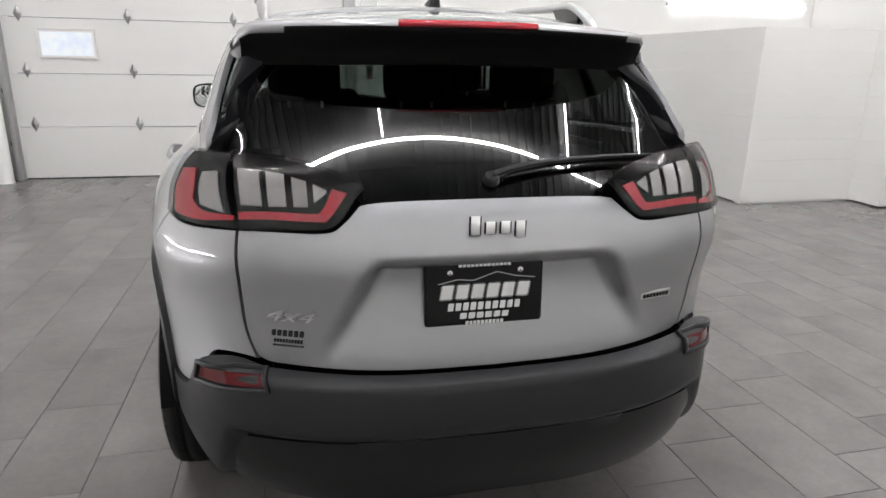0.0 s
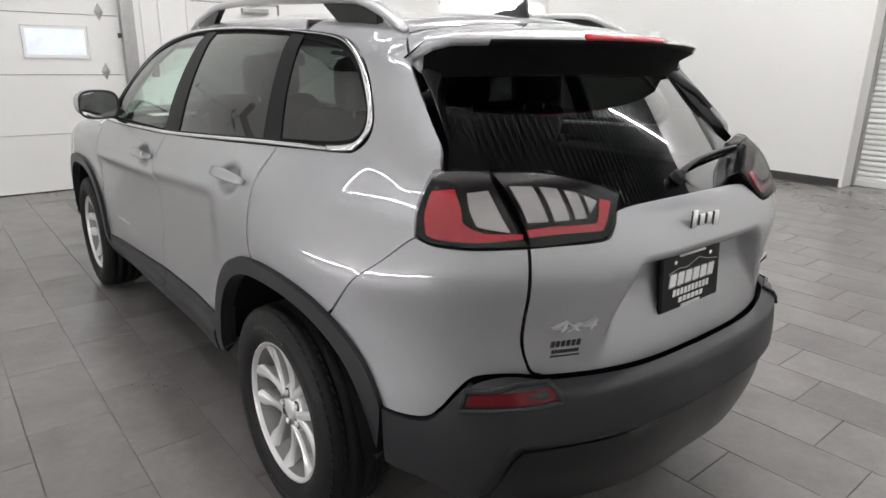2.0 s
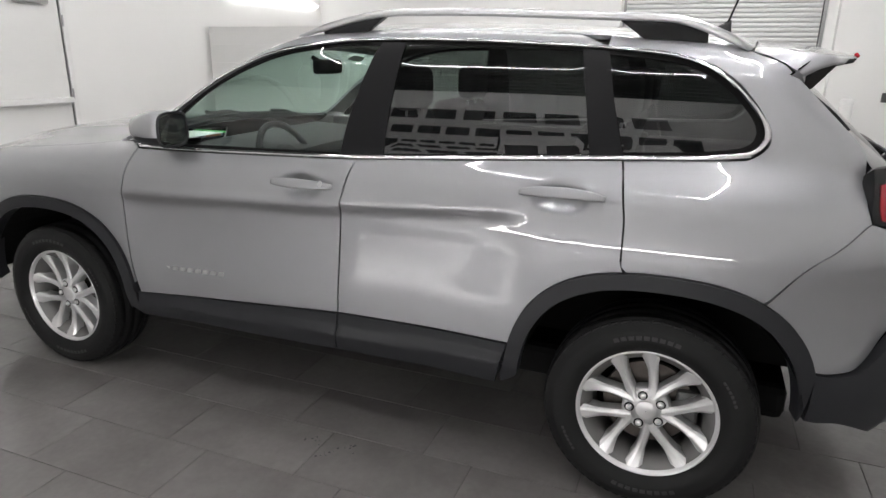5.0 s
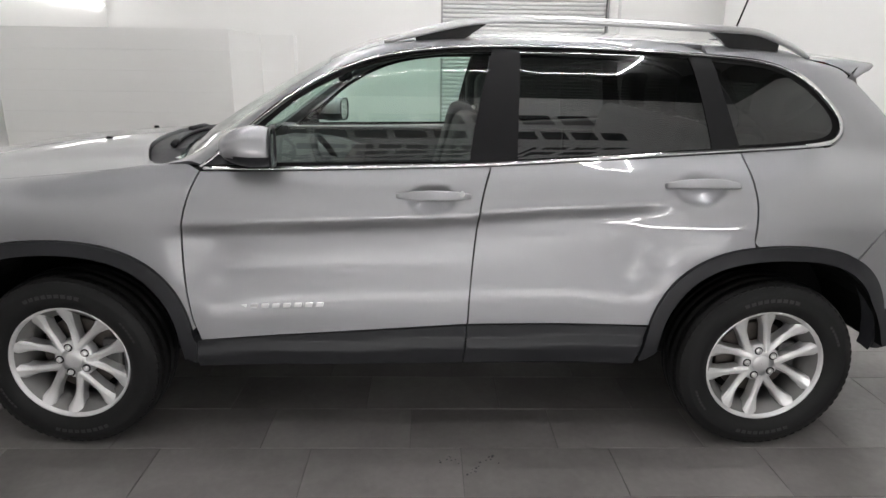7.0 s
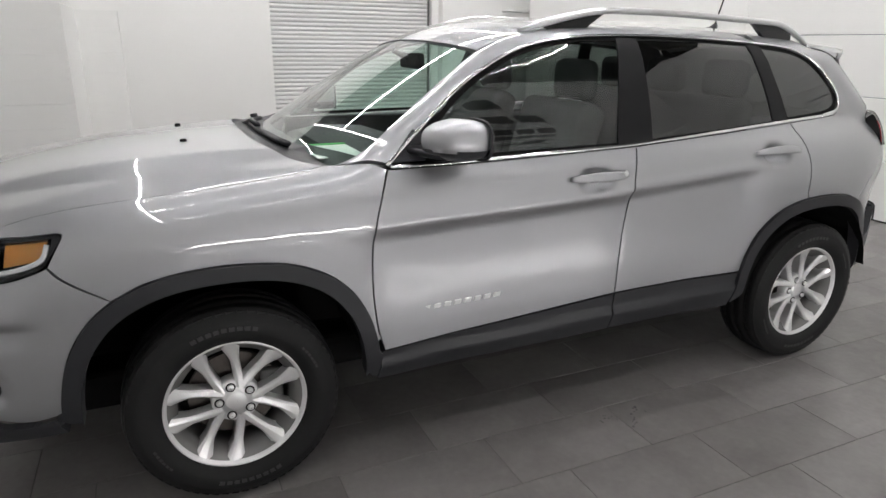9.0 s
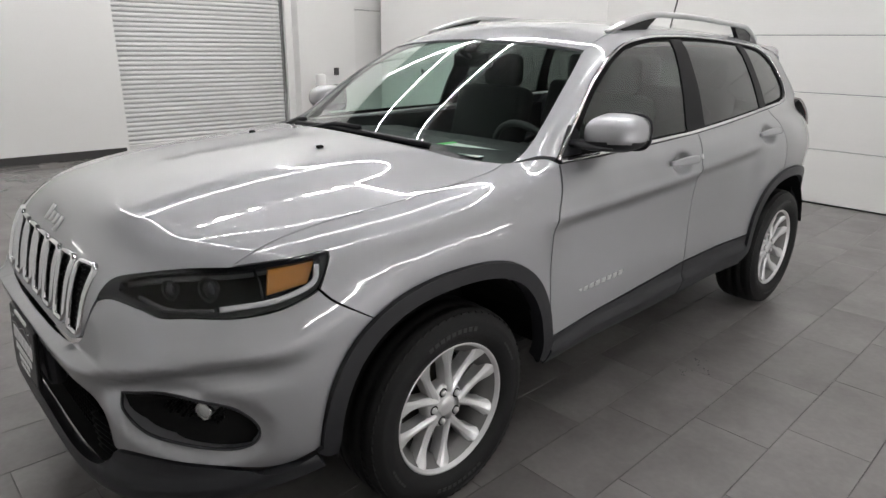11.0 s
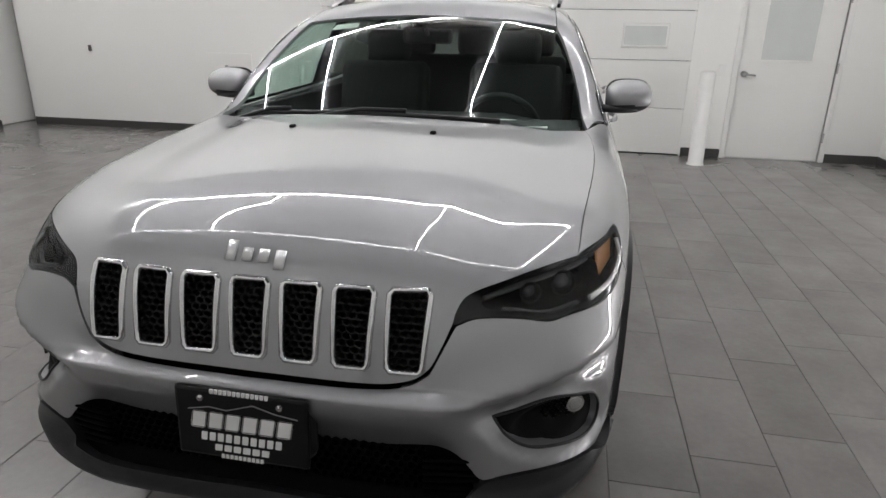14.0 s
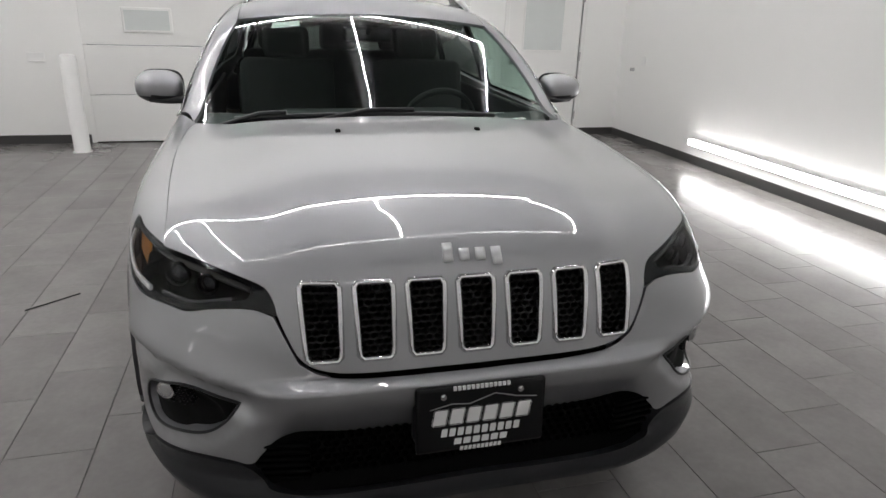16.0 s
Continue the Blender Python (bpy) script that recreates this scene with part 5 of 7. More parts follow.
    panel("lamp_edge", WRAP_F, lamp_line, GLOSS_BLACK, headlamp, "black lamp edge", flip=flip, lift=-0.001, size=0.02, gap=-0.002, depth=0.05, hole_depth=0.06,
          holes=[[[P(0.54, 2.19, 0.905), P(0.612, 2.14, 0.926), P(0.757, 2.003, 0.943), P(0.82, 1.885, 0.953), P(0.848, 1.80, 0.962)],
                  [P(0.848, 1.80, 0.962), P(0.863, 1.81, 0.935), P(0.867, 1.835, 0.903), P(0.86, 1.875, 0.886), P(0.845, 1.945, 0.870), P(0.806, 2.04, 0.864), P(0.75, 2.115, 0.869), P(0.70, 2.16, 0.868), P(0.632, 2.19, 0.881), P(0.56, 2.21, 0.887), P(0.54, 2.19, 0.905)]]])
    panel("housing", WRAP_F, lamp_line, DULL_BLACK, headlamp, "dark lamp housing", flip=flip, lift=-0.085, size=0.03, gap=-0.006, depth=0.01)
    sx = -1 if flip else 1
    # amber plate that faces sideways
    bm = bmesh.new()
    amber_ = [(0.843, 1.815, 0.955), (0.806, 1.925, 0.946), (0.816, 1.938, 0.884), (0.847, 1.840, 0.902)]
    vs = [[bm.verts.new((sx * (x - d), y, z)) for x, y, z in amber_] for d in (0.0, 0.006)]
    bm.faces.new(vs[0])
    bm.faces.new(vs[1][::-1])
    for k in range(4):
        bm.faces.new((vs[0][k], vs[0][(k + 1) % 4], vs[1][(k + 1) % 4], vs[1][k]))
    bmesh.ops.recalc_face_normals(bm, faces=bm.faces)
    part("amber_marker", bm, AMBER, headlamp, "amber side marker")
    bm = bmesh.new()
    vs = [[bm.verts.new((sx * x, y, z)) for x, z in ((0.755, 0.868), (0.822, 0.868), (0.806, 0.925), (0.772, 0.950), (0.745, 0.950))] for y in (1.948, 1.953)]
    bm.faces.new(vs[0])
    bm.faces.new(vs[1][::-1])
    for k in range(5):
        bm.faces.new((vs[0][k], vs[0][(k + 1) % 5], vs[1][(k + 1) % 5], vs[1][k]))
    bmesh.ops.recalc_face_normals(bm, faces=bm.faces)
    part("divider", bm, GLOSS_BLACK, headlamp, "black inner divider")
    strip("light_blade", [P(0.855, 1.815, 0.95), P(0.864, 1.83, 0.912), P(0.858, 1.875, 0.890), P(0.84, 1.95, 0.875), P(0.795, 2.055, 0.870)], LIGHT_BLADE, headlamp, 0.015, 0.010, "clear light blade", flip=flip, lift=-0.006)
    strip("lamp_brow", [P(0.545, 2.185, 0.900), P(0.62, 2.13, 0.917), P(0.75, 2.0, 0.934), P(0.81, 1.89, 0.944)], BRONZE, headlamp, 0.016, 0.010, "grey inner strip", flip=flip, lift=-0.026)
    strip("lamp_shelf", [P(0.60, 2.19, 0.886), P(0.70, 2.155, 0.873), P(0.78, 2.07, 0.868)], BRONZE, headlamp, 0.010, 0.010, "grey inner shelf", flip=flip, lift=-0.030)
    for cx, cy, cz, cr in ((0.742, 2.09, 0.903, 0.027), (0.665, 2.155, 0.897, 0.022)):
        spot = WRAP_F.raise_(WRAP_F.flat(P(cx, cy, cz)))[0]
        d = Vector((0.35 * sx, 0.93, 0.05)).normalized()
        m = Matrix.Translation(Vector(spot * (sx, 1, 1)) - d * 0.050) @ d.to_track_quat("Z", "Y").to_matrix().to_4x4()
        bm = bmesh.new()
        bmesh.ops.create_uvsphere(bm, u_segments=20, v_segments=10, radius=cr, matrix=m @ Matrix.Diagonal((1, 1, 0.6, 1)))
        ball = part("projector", bm, PROJECTOR, headlamp, "dark projector lens", smooth=True)
        ringp = [m @ Vector((cr * 1.12 * math.cos(w), cr * 1.12 * math.sin(w), 0.006)) for w in [2 * math.pi * k / 28 for k in range(28)]]
        part("projector_ring", sweep(ringp, round_section(0.007, 0.010), [d] * 28, closed=True), GLOSS_BLACK, ball, smooth=True)

    scoop = lambda ym, zm: lambda p: -0.032 * step(1.0, 0.28, np.hypot((p[:, 1] - ym) / 0.098, (p[:, 2] - zm) / 0.052))
    f_door = panel("front_door", SIDE, [[S(y, z) for y, z in BELT[:4]], [S(-0.25, 1.124), S(-0.222, 1.03), S(-0.199, 0.88), S(-0.182, 0.66), S(-0.176, 0.525)], [S(-0.176, 0.525), S(0.3, 0.492), S(0.836, 0.458)],
                                        [S(0.836, 0.458), S(0.862, 0.56), S(0.875, 0.72), S(0.865, 0.90), S(0.834, 1.02), S(0.80, 1.098)]], PAINT, car, "silver front door", flip=flip, size=0.0145, lift=scoop(-0.036, 1.014))
    r_door = panel("rear_door", SIDE, [[S(y, z) for y, z in BELT[3:]], [S(-1.19, 1.177), S(-1.214, 1.06), S(-1.224, 0.99), S(-1.226, 0.863)], arch(-AXLE, OUT_R, 103.5, 160, 10), [S(-0.875, 0.529), S(-0.5, 0.53), S(-0.18, 0.525)],
                                       [S(-0.18, 0.525), S(-0.186, 0.66), S(-0.203, 0.88), S(-0.226, 1.03), S(-0.254, 1.124)]], PAINT, car, "silver rear door", flip=flip, size=0.0145, lift=scoop(-1.016, 1.056))
    for door, name_, y0, y1, zz in ((f_door, "door_handle", 0.082, -0.168, 1.020), (r_door, "door_handle", -0.892, -1.150, 1.062)):
        ys = np.linspace(y0 + 0.006, y1 - 0.008, 21)
        base_ = np.array([S(y, zz + 0.002) for y in ys])
        bow = np.sin(np.linspace(0.05, math.pi - 0.05, 21)) ** 0.50
        nrm = outward(base_)
        line = base_ + nrm * (-0.004 + 0.033 * bow)[:, None]
        sgn = np.array((-1 if flip else 1, 1, 1))
        part(name_, sweep(line * sgn, round_section(0.038, 0.018, 16), nrm * sgn, grow=[0.28 + 0.72 * float(v) for v in bow]), PAINT, door, "silver pull handle", smooth=True)
    if flip:
        panel("lock_cylinder", SIDE, [[S(-0.135, 1.028), S(-0.145, 1.038), S(-0.155, 1.028), S(-0.145, 1.018), S(-0.135, 1.028)]], SATIN, f_door, "round door lock", flip=flip, lift=0.040, gap=0, size=0.008, depth=0.002)

    # sills and arch mouldings
    sill = panel("front_sill", SIDE, [[S(0.85, 0.456), S(0.3, 0.488), S(-0.174, 0.520)], [S(-0.174, 0.520), S(-0.162, 0.37)], [S(-0.162, 0.37), S(0.3, 0.358), S(0.862, 0.352)], [S(0.862, 0.352), S(0.85, 0.456)]], PLASTIC, car, "black door-sill cladding", flip=flip, lift=lambda p: 0.004 + 0.016 * step(0.0, 0.012, 0.452 - 0.03 * p[:, 1] - p[:, 2]), size=0.018, depth=0.05)
    panel("rear_sill", SIDE, [[S(-0.178, 0.521), S(-0.5, 0.526), S(-0.868, 0.525)], [S(-0.868, 0.525), S(-0.835, 0.40), S(-0.83, 0.375)], [S(-0.83, 0.375), S(-0.5, 0.376), S(-0.166, 0.37)], [S(-0.166, 0.37), S(-0.178, 0.521)]], PLASTIC, car, "black door-sill cladding", flip=flip, lift=lambda p: 0.004 + 0.016 * step(0.0, 0.012, 0.452 - 0.03 * p[:, 1] - p[:, 2]), size=0.018, depth=0.05)
    panel("sill_lip", SIDE, [[S(0.85, 0.350), S(0.3, 0.355), S(-0.165, 0.366), S(-0.82, 0.372)], [S(-0.82, 0.372), S(-0.82, 0.350)], [S(-0.82, 0.350), S(-0.165, 0.340), S(0.3, 0.332), S(0.85, 0.328)], [S(0.85, 0.328), S(0.85, 0.350)]], DULL_BLACK, car, "dark lower sill edge", flip=flip, lift=0.004, gap=0, size=0.04, depth=0.06)
    panel("front_arch", SIDE, [arch(AXLE, OUT_R - 0.001, 13, 171, 25), [S(1.864, 0.43), S(1.835, 0.405), S(1.80, 0.40)], [S(1.80, 0.40), S(1.785, 0.395)], arch(AXLE, IN_R, 176, 2, 26), [S(0.900, 0.385), S(0.868, 0.362), S(0.858, 0.40), S(0.85, 0.46)]], PLASTIC, car, "black front arch moulding", flip=flip, lift=0.016, gap=0, size=0.022, depth=0.055)
    panel("rear_arch", SIDE, [arch(-AXLE, OUT_R - 0.001, 160.5, 25, 25), [S(-1.825, 0.566), S(-1.82, 0.50), S(-1.805, 0.415)], [S(-1.805, 0.415), S(-1.785, 0.41)], arch(-AXLE, IN_R, 6, 172, 26), [S(-0.895, 0.405), S(-0.850, 0.385), S(-0.862, 0.46), S(-0.872, 0.52)]], PLASTIC, car, "black rear arch moulding", flip=flip, lift=0.016, gap=0, size=0.022, depth=0.055)

    # side glass
    f_win = panel("front_window", SIDE, [[S(0.70, 1.128), S(0.3, 1.135), S(-0.172, 1.142)], [S(-0.172, 1.142), S(-0.207, 1.30), S(-0.268, 1.530)], [S(-0.268, 1.530), S(-0.06, 1.524), S(0.18, 1.485), S(0.42, 1.378), S(0.58, 1.255), S(0.70, 1.128)]], GLASS, f_door, "clear front side window", flip=flip, lift=-0.006, gap=0, size=0.03, depth=0.004)
    panel("rear_side_window", SIDE, [[S(-0.350, 1.150), S(-0.7, 1.170), S(-1.085, 1.192)], [S(-1.085, 1.192), S(-1.05, 1.36), S(-1.012, 1.518)], [S(-1.012, 1.518), S(-0.7, 1.530), S(-0.364, 1.533)], [S(-0.364, 1.533), S(-0.356, 1.34), S(-0.350, 1.150)]], PRIVACY, r_door, "dark tinted rear side window", flip=flip, lift=-0.006, gap=0, size=0.05, depth=0.004)
    panel("quarter_window", SIDE, [[S(-1.19, 1.203), S(-1.4, 1.215), S(-1.53, 1.232), S(-1.572, 1.268), S(-1.55, 1.33), S(-1.45, 1.425), S(-1.32, 1.483), S(-1.10, 1.508)], [S(-1.10, 1.508), S(-1.14, 1.36), S(-1.19, 1.203)]], PRIVACY, quarter, "dark tinted quarter window", flip=flip, lift=-0.006, gap=0, size=0.04, depth=0.004)
    f_win.visible_shadow = False
    panel("door_pillar", SIDE, [[S(-0.172, 1.136), S(-0.25, 1.138), S(-0.350, 1.146)], [S(-0.350, 1.146), S(-0.356, 1.34), S(-0.364, 1.538)], [S(-0.364, 1.538), S(-0.32, 1.540), S(-0.262, 1.538)], [S(-0.262, 1.538), S(-0.20, 1.30), S(-0.172, 1.136)]], PILLAR, r_door, "black door pillar", flip=flip, lift=-0.002, gap=0, size=0.04, depth=0.01)
    panel("rear_pillar", SIDE, [[S(-1.085, 1.186), S(-1.19, 1.192)], [S(-1.19, 1.192), S(-1.14, 1.36), S(-1.10, 1.516)], [S(-1.10, 1.516), S(-1.012, 1.524)], [S(-1.012, 1.524), S(-1.05, 1.36), S(-1.085, 1.186)]], PILLAR, r_door, "black rear door pillar", flip=flip, lift=-0.002, gap=0, size=0.04, depth=0.01)
    panel("window_surround", SIDE, [[S(0.795, 1.116), S(0.62, 1.25), S(0.44, 1.385), S(0.19, 1.497), S(-0.06, 1.537), S(-0.31, 1.548), S(-0.7, 1.543), S(-1.08, 1.525), S(-1.32, 1.50), S(-1.47, 1.432), S(-1.58, 1.32), S(-1.60, 1.265), S(-1.55, 1.21), S(-1.45, 1.20), S(-1.19, 1.19), S(-0.7, 1.163), S(-0.25, 1.136), S(0.3, 1.122), S(0.795, 1.116)]],
          DULL_BLACK, quarter, "black rubber window surround", flip=flip, lift=-0.005, gap=0, size=0.05, depth=0.008,
          holes=[[[S(0.70, 1.128), S(0.3, 1.135), S(-0.172, 1.142)], [S(-0.172, 1.142), S(-0.207, 1.30), S(-0.268, 1.530)], [S(-0.268, 1.530), S(-0.06, 1.524), S(0.18, 1.485), S(0.42, 1.378), S(0.58, 1.255), S(0.70, 1.128)]],
                 [[S(-0.350, 1.150), S(-0.7, 1.170), S(-1.085, 1.192)], [S(-1.085, 1.192), S(-1.05, 1.36), S(-1.012, 1.518)], [S(-1.012, 1.518), S(-0.7, 1.530), S(-0.364, 1.533)], [S(-0.364, 1.533), S(-0.356, 1.34), S(-0.350, 1.150)]],
                 [[S(-1.19, 1.203), S(-1.4, 1.215), S(-1.53, 1.232), S(-1.572, 1.268), S(-1.55, 1.33), S(-1.45, 1.425), S(-1.32, 1.483), S(-1.10, 1.508)], [S(-1.10, 1.508), S(-1.14, 1.36), S(-1.19, 1.203)]]], hole_depth=0.006)
    strip("window_trim", [S(0.80, 1.110), S(0.63, 1.252), S(0.446, 1.386), S(0.19, 1.498), S(-0.06, 1.537), S(-0.31, 1.548), S(-0.7, 1.543), S(-1.08, 1.525), S(-1.32, 1.501), S(-1.475, 1.433), S(-1.585, 1.320), S(-1.606, 1.262), S(-1.565, 1.211)], CHROME, quarter, 0.012, 0.007, "chrome window trim", flip=flip)
    strip("belt_trim", [S(0.79, 1.106), S(0.5, 1.110), S(0.0, 1.123), S(-0.25, 1.131), S(-0.7, 1.157), S(-1.19, 1.185), S(-1.45, 1.197), S(-1.565, 1.209)], CHROME, quarter, 0.014, 0.008, "chrome belt trim", flip=flip)

    strip("corner_trim", [S(-1.42, 1.470), S(-1.49, 1.425), S(-1.56, 1.355), S(-1.596, 1.300), S(-1.600, 1.255), S(-1.570, 1.220), S(-1.52, 1.207), S(-1.45, 1.199)], CHROME, quarter, 0.016, 0.009, "chrome corner trim", flip=flip)

    # roof rail
    sx = -1 if flip else 1
    rail_x = lambda y: 0.572 - 0.035 * float(step(-0.9, -1.5, y))
    rail_up = lambda y: 0.053 * float(step(0.17, -0.30, y) * step(-1.535, -1.27, y))
    base = [T(rail_x(y), y) for y in np.linspace(0.15, -1.53, 45)]
    line = [(sx * q[0], q[1], q[2] + rail_up(q[1])) for q in base]
    grow = [0.45 + 0.55 * float(step(0.15, 0.02, q[1]) * step(-1.55, -1.46, q[1])) for q in base]
    rail = part("roof_rail", sweep(line, round_section(0.036, 0.026, 14), [(sx * 0.25, 0, 1)] * len(line), grow=grow), SATIN, car, "satin silver roof rail", smooth=True)
    for a, b, lead in ((0.03, -0.16, -0.09), (-1.40, -1.20, 0.09)):
        # a black foot under the bar, its inner end slanted and its tip open
        bm = bmesh.new()
        rows2 = []
        for k in range(12):
            t_ = k / 11
            y_low = a + (b - a) * t_
            y_top = y_low + lead * max(0.0, t_ - 0.5) * 2
            low, high = T(rail_x(y_low), y_low), T(rail_x(y_top), y_top)
            rows2.append([bm.verts.new((sx * (q[0] + dx), q[1], zz)) for q, zz in ((low, low[2] - 0.004), (high, high[2] + rail_up(high[1]) + 0.004)) for dx in (-0.012, 0.012)])
        for p0, p1 in zip(rows2[:-1], rows2[1:]):
            for i0, i1 in ((0, 1), (1, 3), (3, 2), (2, 0)):
                bm.faces.new((p0[i0], p0[i1], p1[i1], p1[i0]))
        bm.faces.new([rows2[0][k] for k in (0, 2, 3, 1)])
        bm.faces.new([rows2[-1][k] for k in (0, 1, 3, 2)])
        bmesh.ops.recalc_face_normals(bm, faces=bm.faces)
        part("rail_foot", bm, GLOSS_BLACK, rail, "black rail foot")

    # door mirror
    mir = new("door_mirror")
    mir.parent = car
    mir["label"] = "silver door mirror with a black base"
    mir.matrix_basis = pose(sx * 0.945, 0.590, 1.200)
    bm = bmesh.new()
    bmesh.ops.create_uvsphere(bm, u_segments=36, v_segments=20, radius=1)
    for v in bm.verts:
        x, y, z = v.co
        f_ = lambda c, e: math.copysign(abs(c) ** e, c)
        x, y, z = f_(x, 0.75), f_(y, 0.7), f_(z, 0.72)
        squash = 1 - 0.22 * max(0, y) - 0.10 * (x + 1) / 2
        v.co = (sx * x * 0.098, max(y * 0.105, -0.072) - 0.012 * x, z * 0.075 * squash + 0.004 * x)
    cap = part("mirror_cap", bm, None, mir, "silver mirror cap", smooth=True, mats=(PAINT, PLASTIC))
    for f2 in cap.data.polygons:
        f2.material_index = 1 if f2.center.z < -0.027 else 0
    bm = bmesh.new()
    ring = []
    for k in range(28):
        w = 2 * math.pi * k / 28
        ring.append(bm.verts.new((sx * 0.086 * math.copysign(abs(math.cos(w)) ** 0.6, math.cos(w)), -0.0745 - 0.012 * math.cos(w), 0.062 * math.copysign(abs(math.sin(w)) ** 0.6, math.sin(w)))))
    bm.faces.new(ring)
    part("mirror_glass", bm, MIRROR, mir, "mirror glass")
    bm = bmesh.new()
    rim = [(sx * 0.090 * math.copysign(abs(math.cos(2 * math.pi * k / 28)) ** 0.6, math.cos(2 * math.pi * k / 28)), -0.072 - 0.012 * math.cos(2 * math.pi * k / 28), 0.066 * math.copysign(abs(math.sin(2 * math.pi * k / 28)) ** 0.6, math.sin(2 * math.pi * k / 28))) for k in range(28)]
    part("mirror_rim", sweep(rim, round_section(0.010, 0.008), [(0, -1, 0)] * 28, closed=True), PLASTIC, mir, "black mirror rim", smooth=True)
    part("mirror_arm", sweep([(sx * -0.13, 0.09, -0.055), (sx * -0.06, 0.06, -0.062), (sx * 0.02, 0.03, -0.060)], round_section(0.10, 0.030), [(0, 0, 1)] * 3), PLASTIC, mir, "black mirror arm", smooth=True)
    panel("mirror_sail", SIDE, [[S(0.79, 1.118), S(0.69, 1.222)], [S(0.69, 1.222), S(0.655, 1.20), S(0.66, 1.122)], [S(0.66, 1.122), S(0.79, 1.118)]], PLASTIC, f_door, "black mirror sail", flip=flip, lift=0.004, gap=0, size=0.03, depth=0.01)

# ---- spoiler with its brake light, aerial, wipers ----
bm = bmesh.new()
rows3 = []
for x in np.linspace(-0.630, 0.630, 43):
    a = min(abs(x) / 0.602, 1.0)
    out_ = max(abs(x) - 0.53, 0.0) / 0.10
    y_root = -1.575 + 0.034 * min(abs(x) / 0.53, 1.0) ** 2
    root = T(min(abs(x), 0.53), y_root)
    y_root -= 0.135 * out_ ** 1.3
    z_root = root[2] - (root[2] - 1.455) * out_ ** 2
    turn_in = step(0.575, 0.632, abs(x)) ** 1.5
    y_tip = (-1.905 + 0.14 * a ** 2.2) * (1 - turn_in) + turn_in * -1.655
    z_tip = (1.512 - 0.010 * a ** 2) * (1 - turn_in) + turn_in * 1.446
    under = R(min(abs(x), 0.56), 1.41)
    line3 = [(y_root, z_root + 0.001), (y_root * 0.67 + y_tip * 0.33, z_root * 0.67 + z_tip * 0.33 + 0.012 * (1 - turn_in)), (y_root * 0.33 + y_tip * 0.67, z_root * 0.33 + z_tip * 0.67 + 0.010 * (1 - turn_in)), (y_tip + 0.012, z_tip + 0.004), (y_tip, z_tip - 0.006),
             (y_tip + 0.010, z_tip - 0.022 + 0.010 * turn_in), (y_tip + 0.06 * (1 - turn_in), z_tip - 0.034 + 0.016 * turn_in), (min(under[1] - 0.004, y_root - 0.04 + 0.045 * turn_in), (1.41 - 0.01 * a) * (1 - turn_in) + turn_in * 1.43)]
    rows3.append([bm.verts.new((x, y, z)) for y, z in line3])
n_ = len(rows3[0])
for p0, p1 in zip(rows3[:-1], rows3[1:]):
    for k in range(n_ - 1):
        f2 = bm.faces.new((p0[k], p0[k + 1], p1[k + 1], p1[k]))
        f2.material_index = 1 if (k >= 5 and abs(p0[0].co.x) < 0.618) or (k == 4 and abs(p0[0].co.x) < 0.50) else 0
for row in (rows3[0], rows3[-1]):
    bm.faces.new(row).material_index = 0
bmesh.ops.recalc_face_normals(bm, faces=bm.faces)
spoiler = part("spoiler", bm, None, car, "silver roof spoiler with a black underside", smooth=True, mats=(PAINT, DULL_BLACK))
for flip in (True, False):
    sx = -1 if flip else 1
    rim_ = np.array(smooth_line([(0.580, -1.615, 1.490), (0.605, -1.690, 1.418), (0.630, -1.782, 1.342), (0.652, -1.866, 1.244), (0.690, -1.900, 1.193)], 6))
    glass_ = np.array(smooth_line([P(0.485, -1.67, 1.46), P(0.545, -1.735, 1.38), P(0.585, -1.785, 1.32), P(0.605, -1.84, 1.27), P(0.680, -1.905, 1.178)], 6))
    glass_ = GATE.raise_(GATE.flat(glass_))
    glass_ = glass_ + outward(glass_) * (glass_lift(glass_) - 0.006)[:, None]
    out_ = np.array((0.5, -0.6, 0.6))
    for name_, lo_, hi_, mat_, up_, label_, host in (("glass_border", 0.0, 1.0, GLOSS_BLACK, -0.006, "gloss black glass border", rear_glass), ("spoiler_fin", 0.0, 0.66, PLASTIC, 0.001, "dark grey spoiler side fin", spoiler)):
        bm = bmesh.new()
        n_ = int(round(len(rim_) * hi_))
        rows_ = []
        for k in range(n_):
            full = 1.0 if name_ == "glass_border" else 0.92 * (1 - (k / (n_ - 1)) ** 1.4) + 0.02
            c0, c1 = rim_[k] + out_ * up_, glass_[k] + out_ * (0.0 if name_ == "glass_border" else 0.012)
            mid_ = [c0 + (c1 - c0) * full * v + out_ * 0.006 * math.sin(math.pi * v) for v in (0, 0.35, 0.7, 1.0)]
            rows_.append([bm.verts.new((sx * q[0], q[1], q[2])) for q in mid_ + [mid_[-1] - out_ * 0.014]])
        for p0, p1 in zip(rows_[:-1], rows_[1:]):
            for k in range(4):
                bm.faces.new((p0[k], p0[k + 1], p1[k + 1], p1[k]))
        bmesh.ops.recalc_face_normals(bm, faces=bm.faces)
        part(name_, bm, mat_, host, label_, smooth=True)
line = [(x, -1.898 + 0.13 * (abs(x) / 0.572) ** 2.2, 1.509 - 0.012 * (abs(x) / 0.572) ** 2) for x in np.linspace(-0.19, 0.19, 13)]
part("brake_light", sweep(line, round_section(0.018, 0.014), [(0, -0.75, 0.66)] * 13), RED, spoiler, "red high brake light", smooth=True)

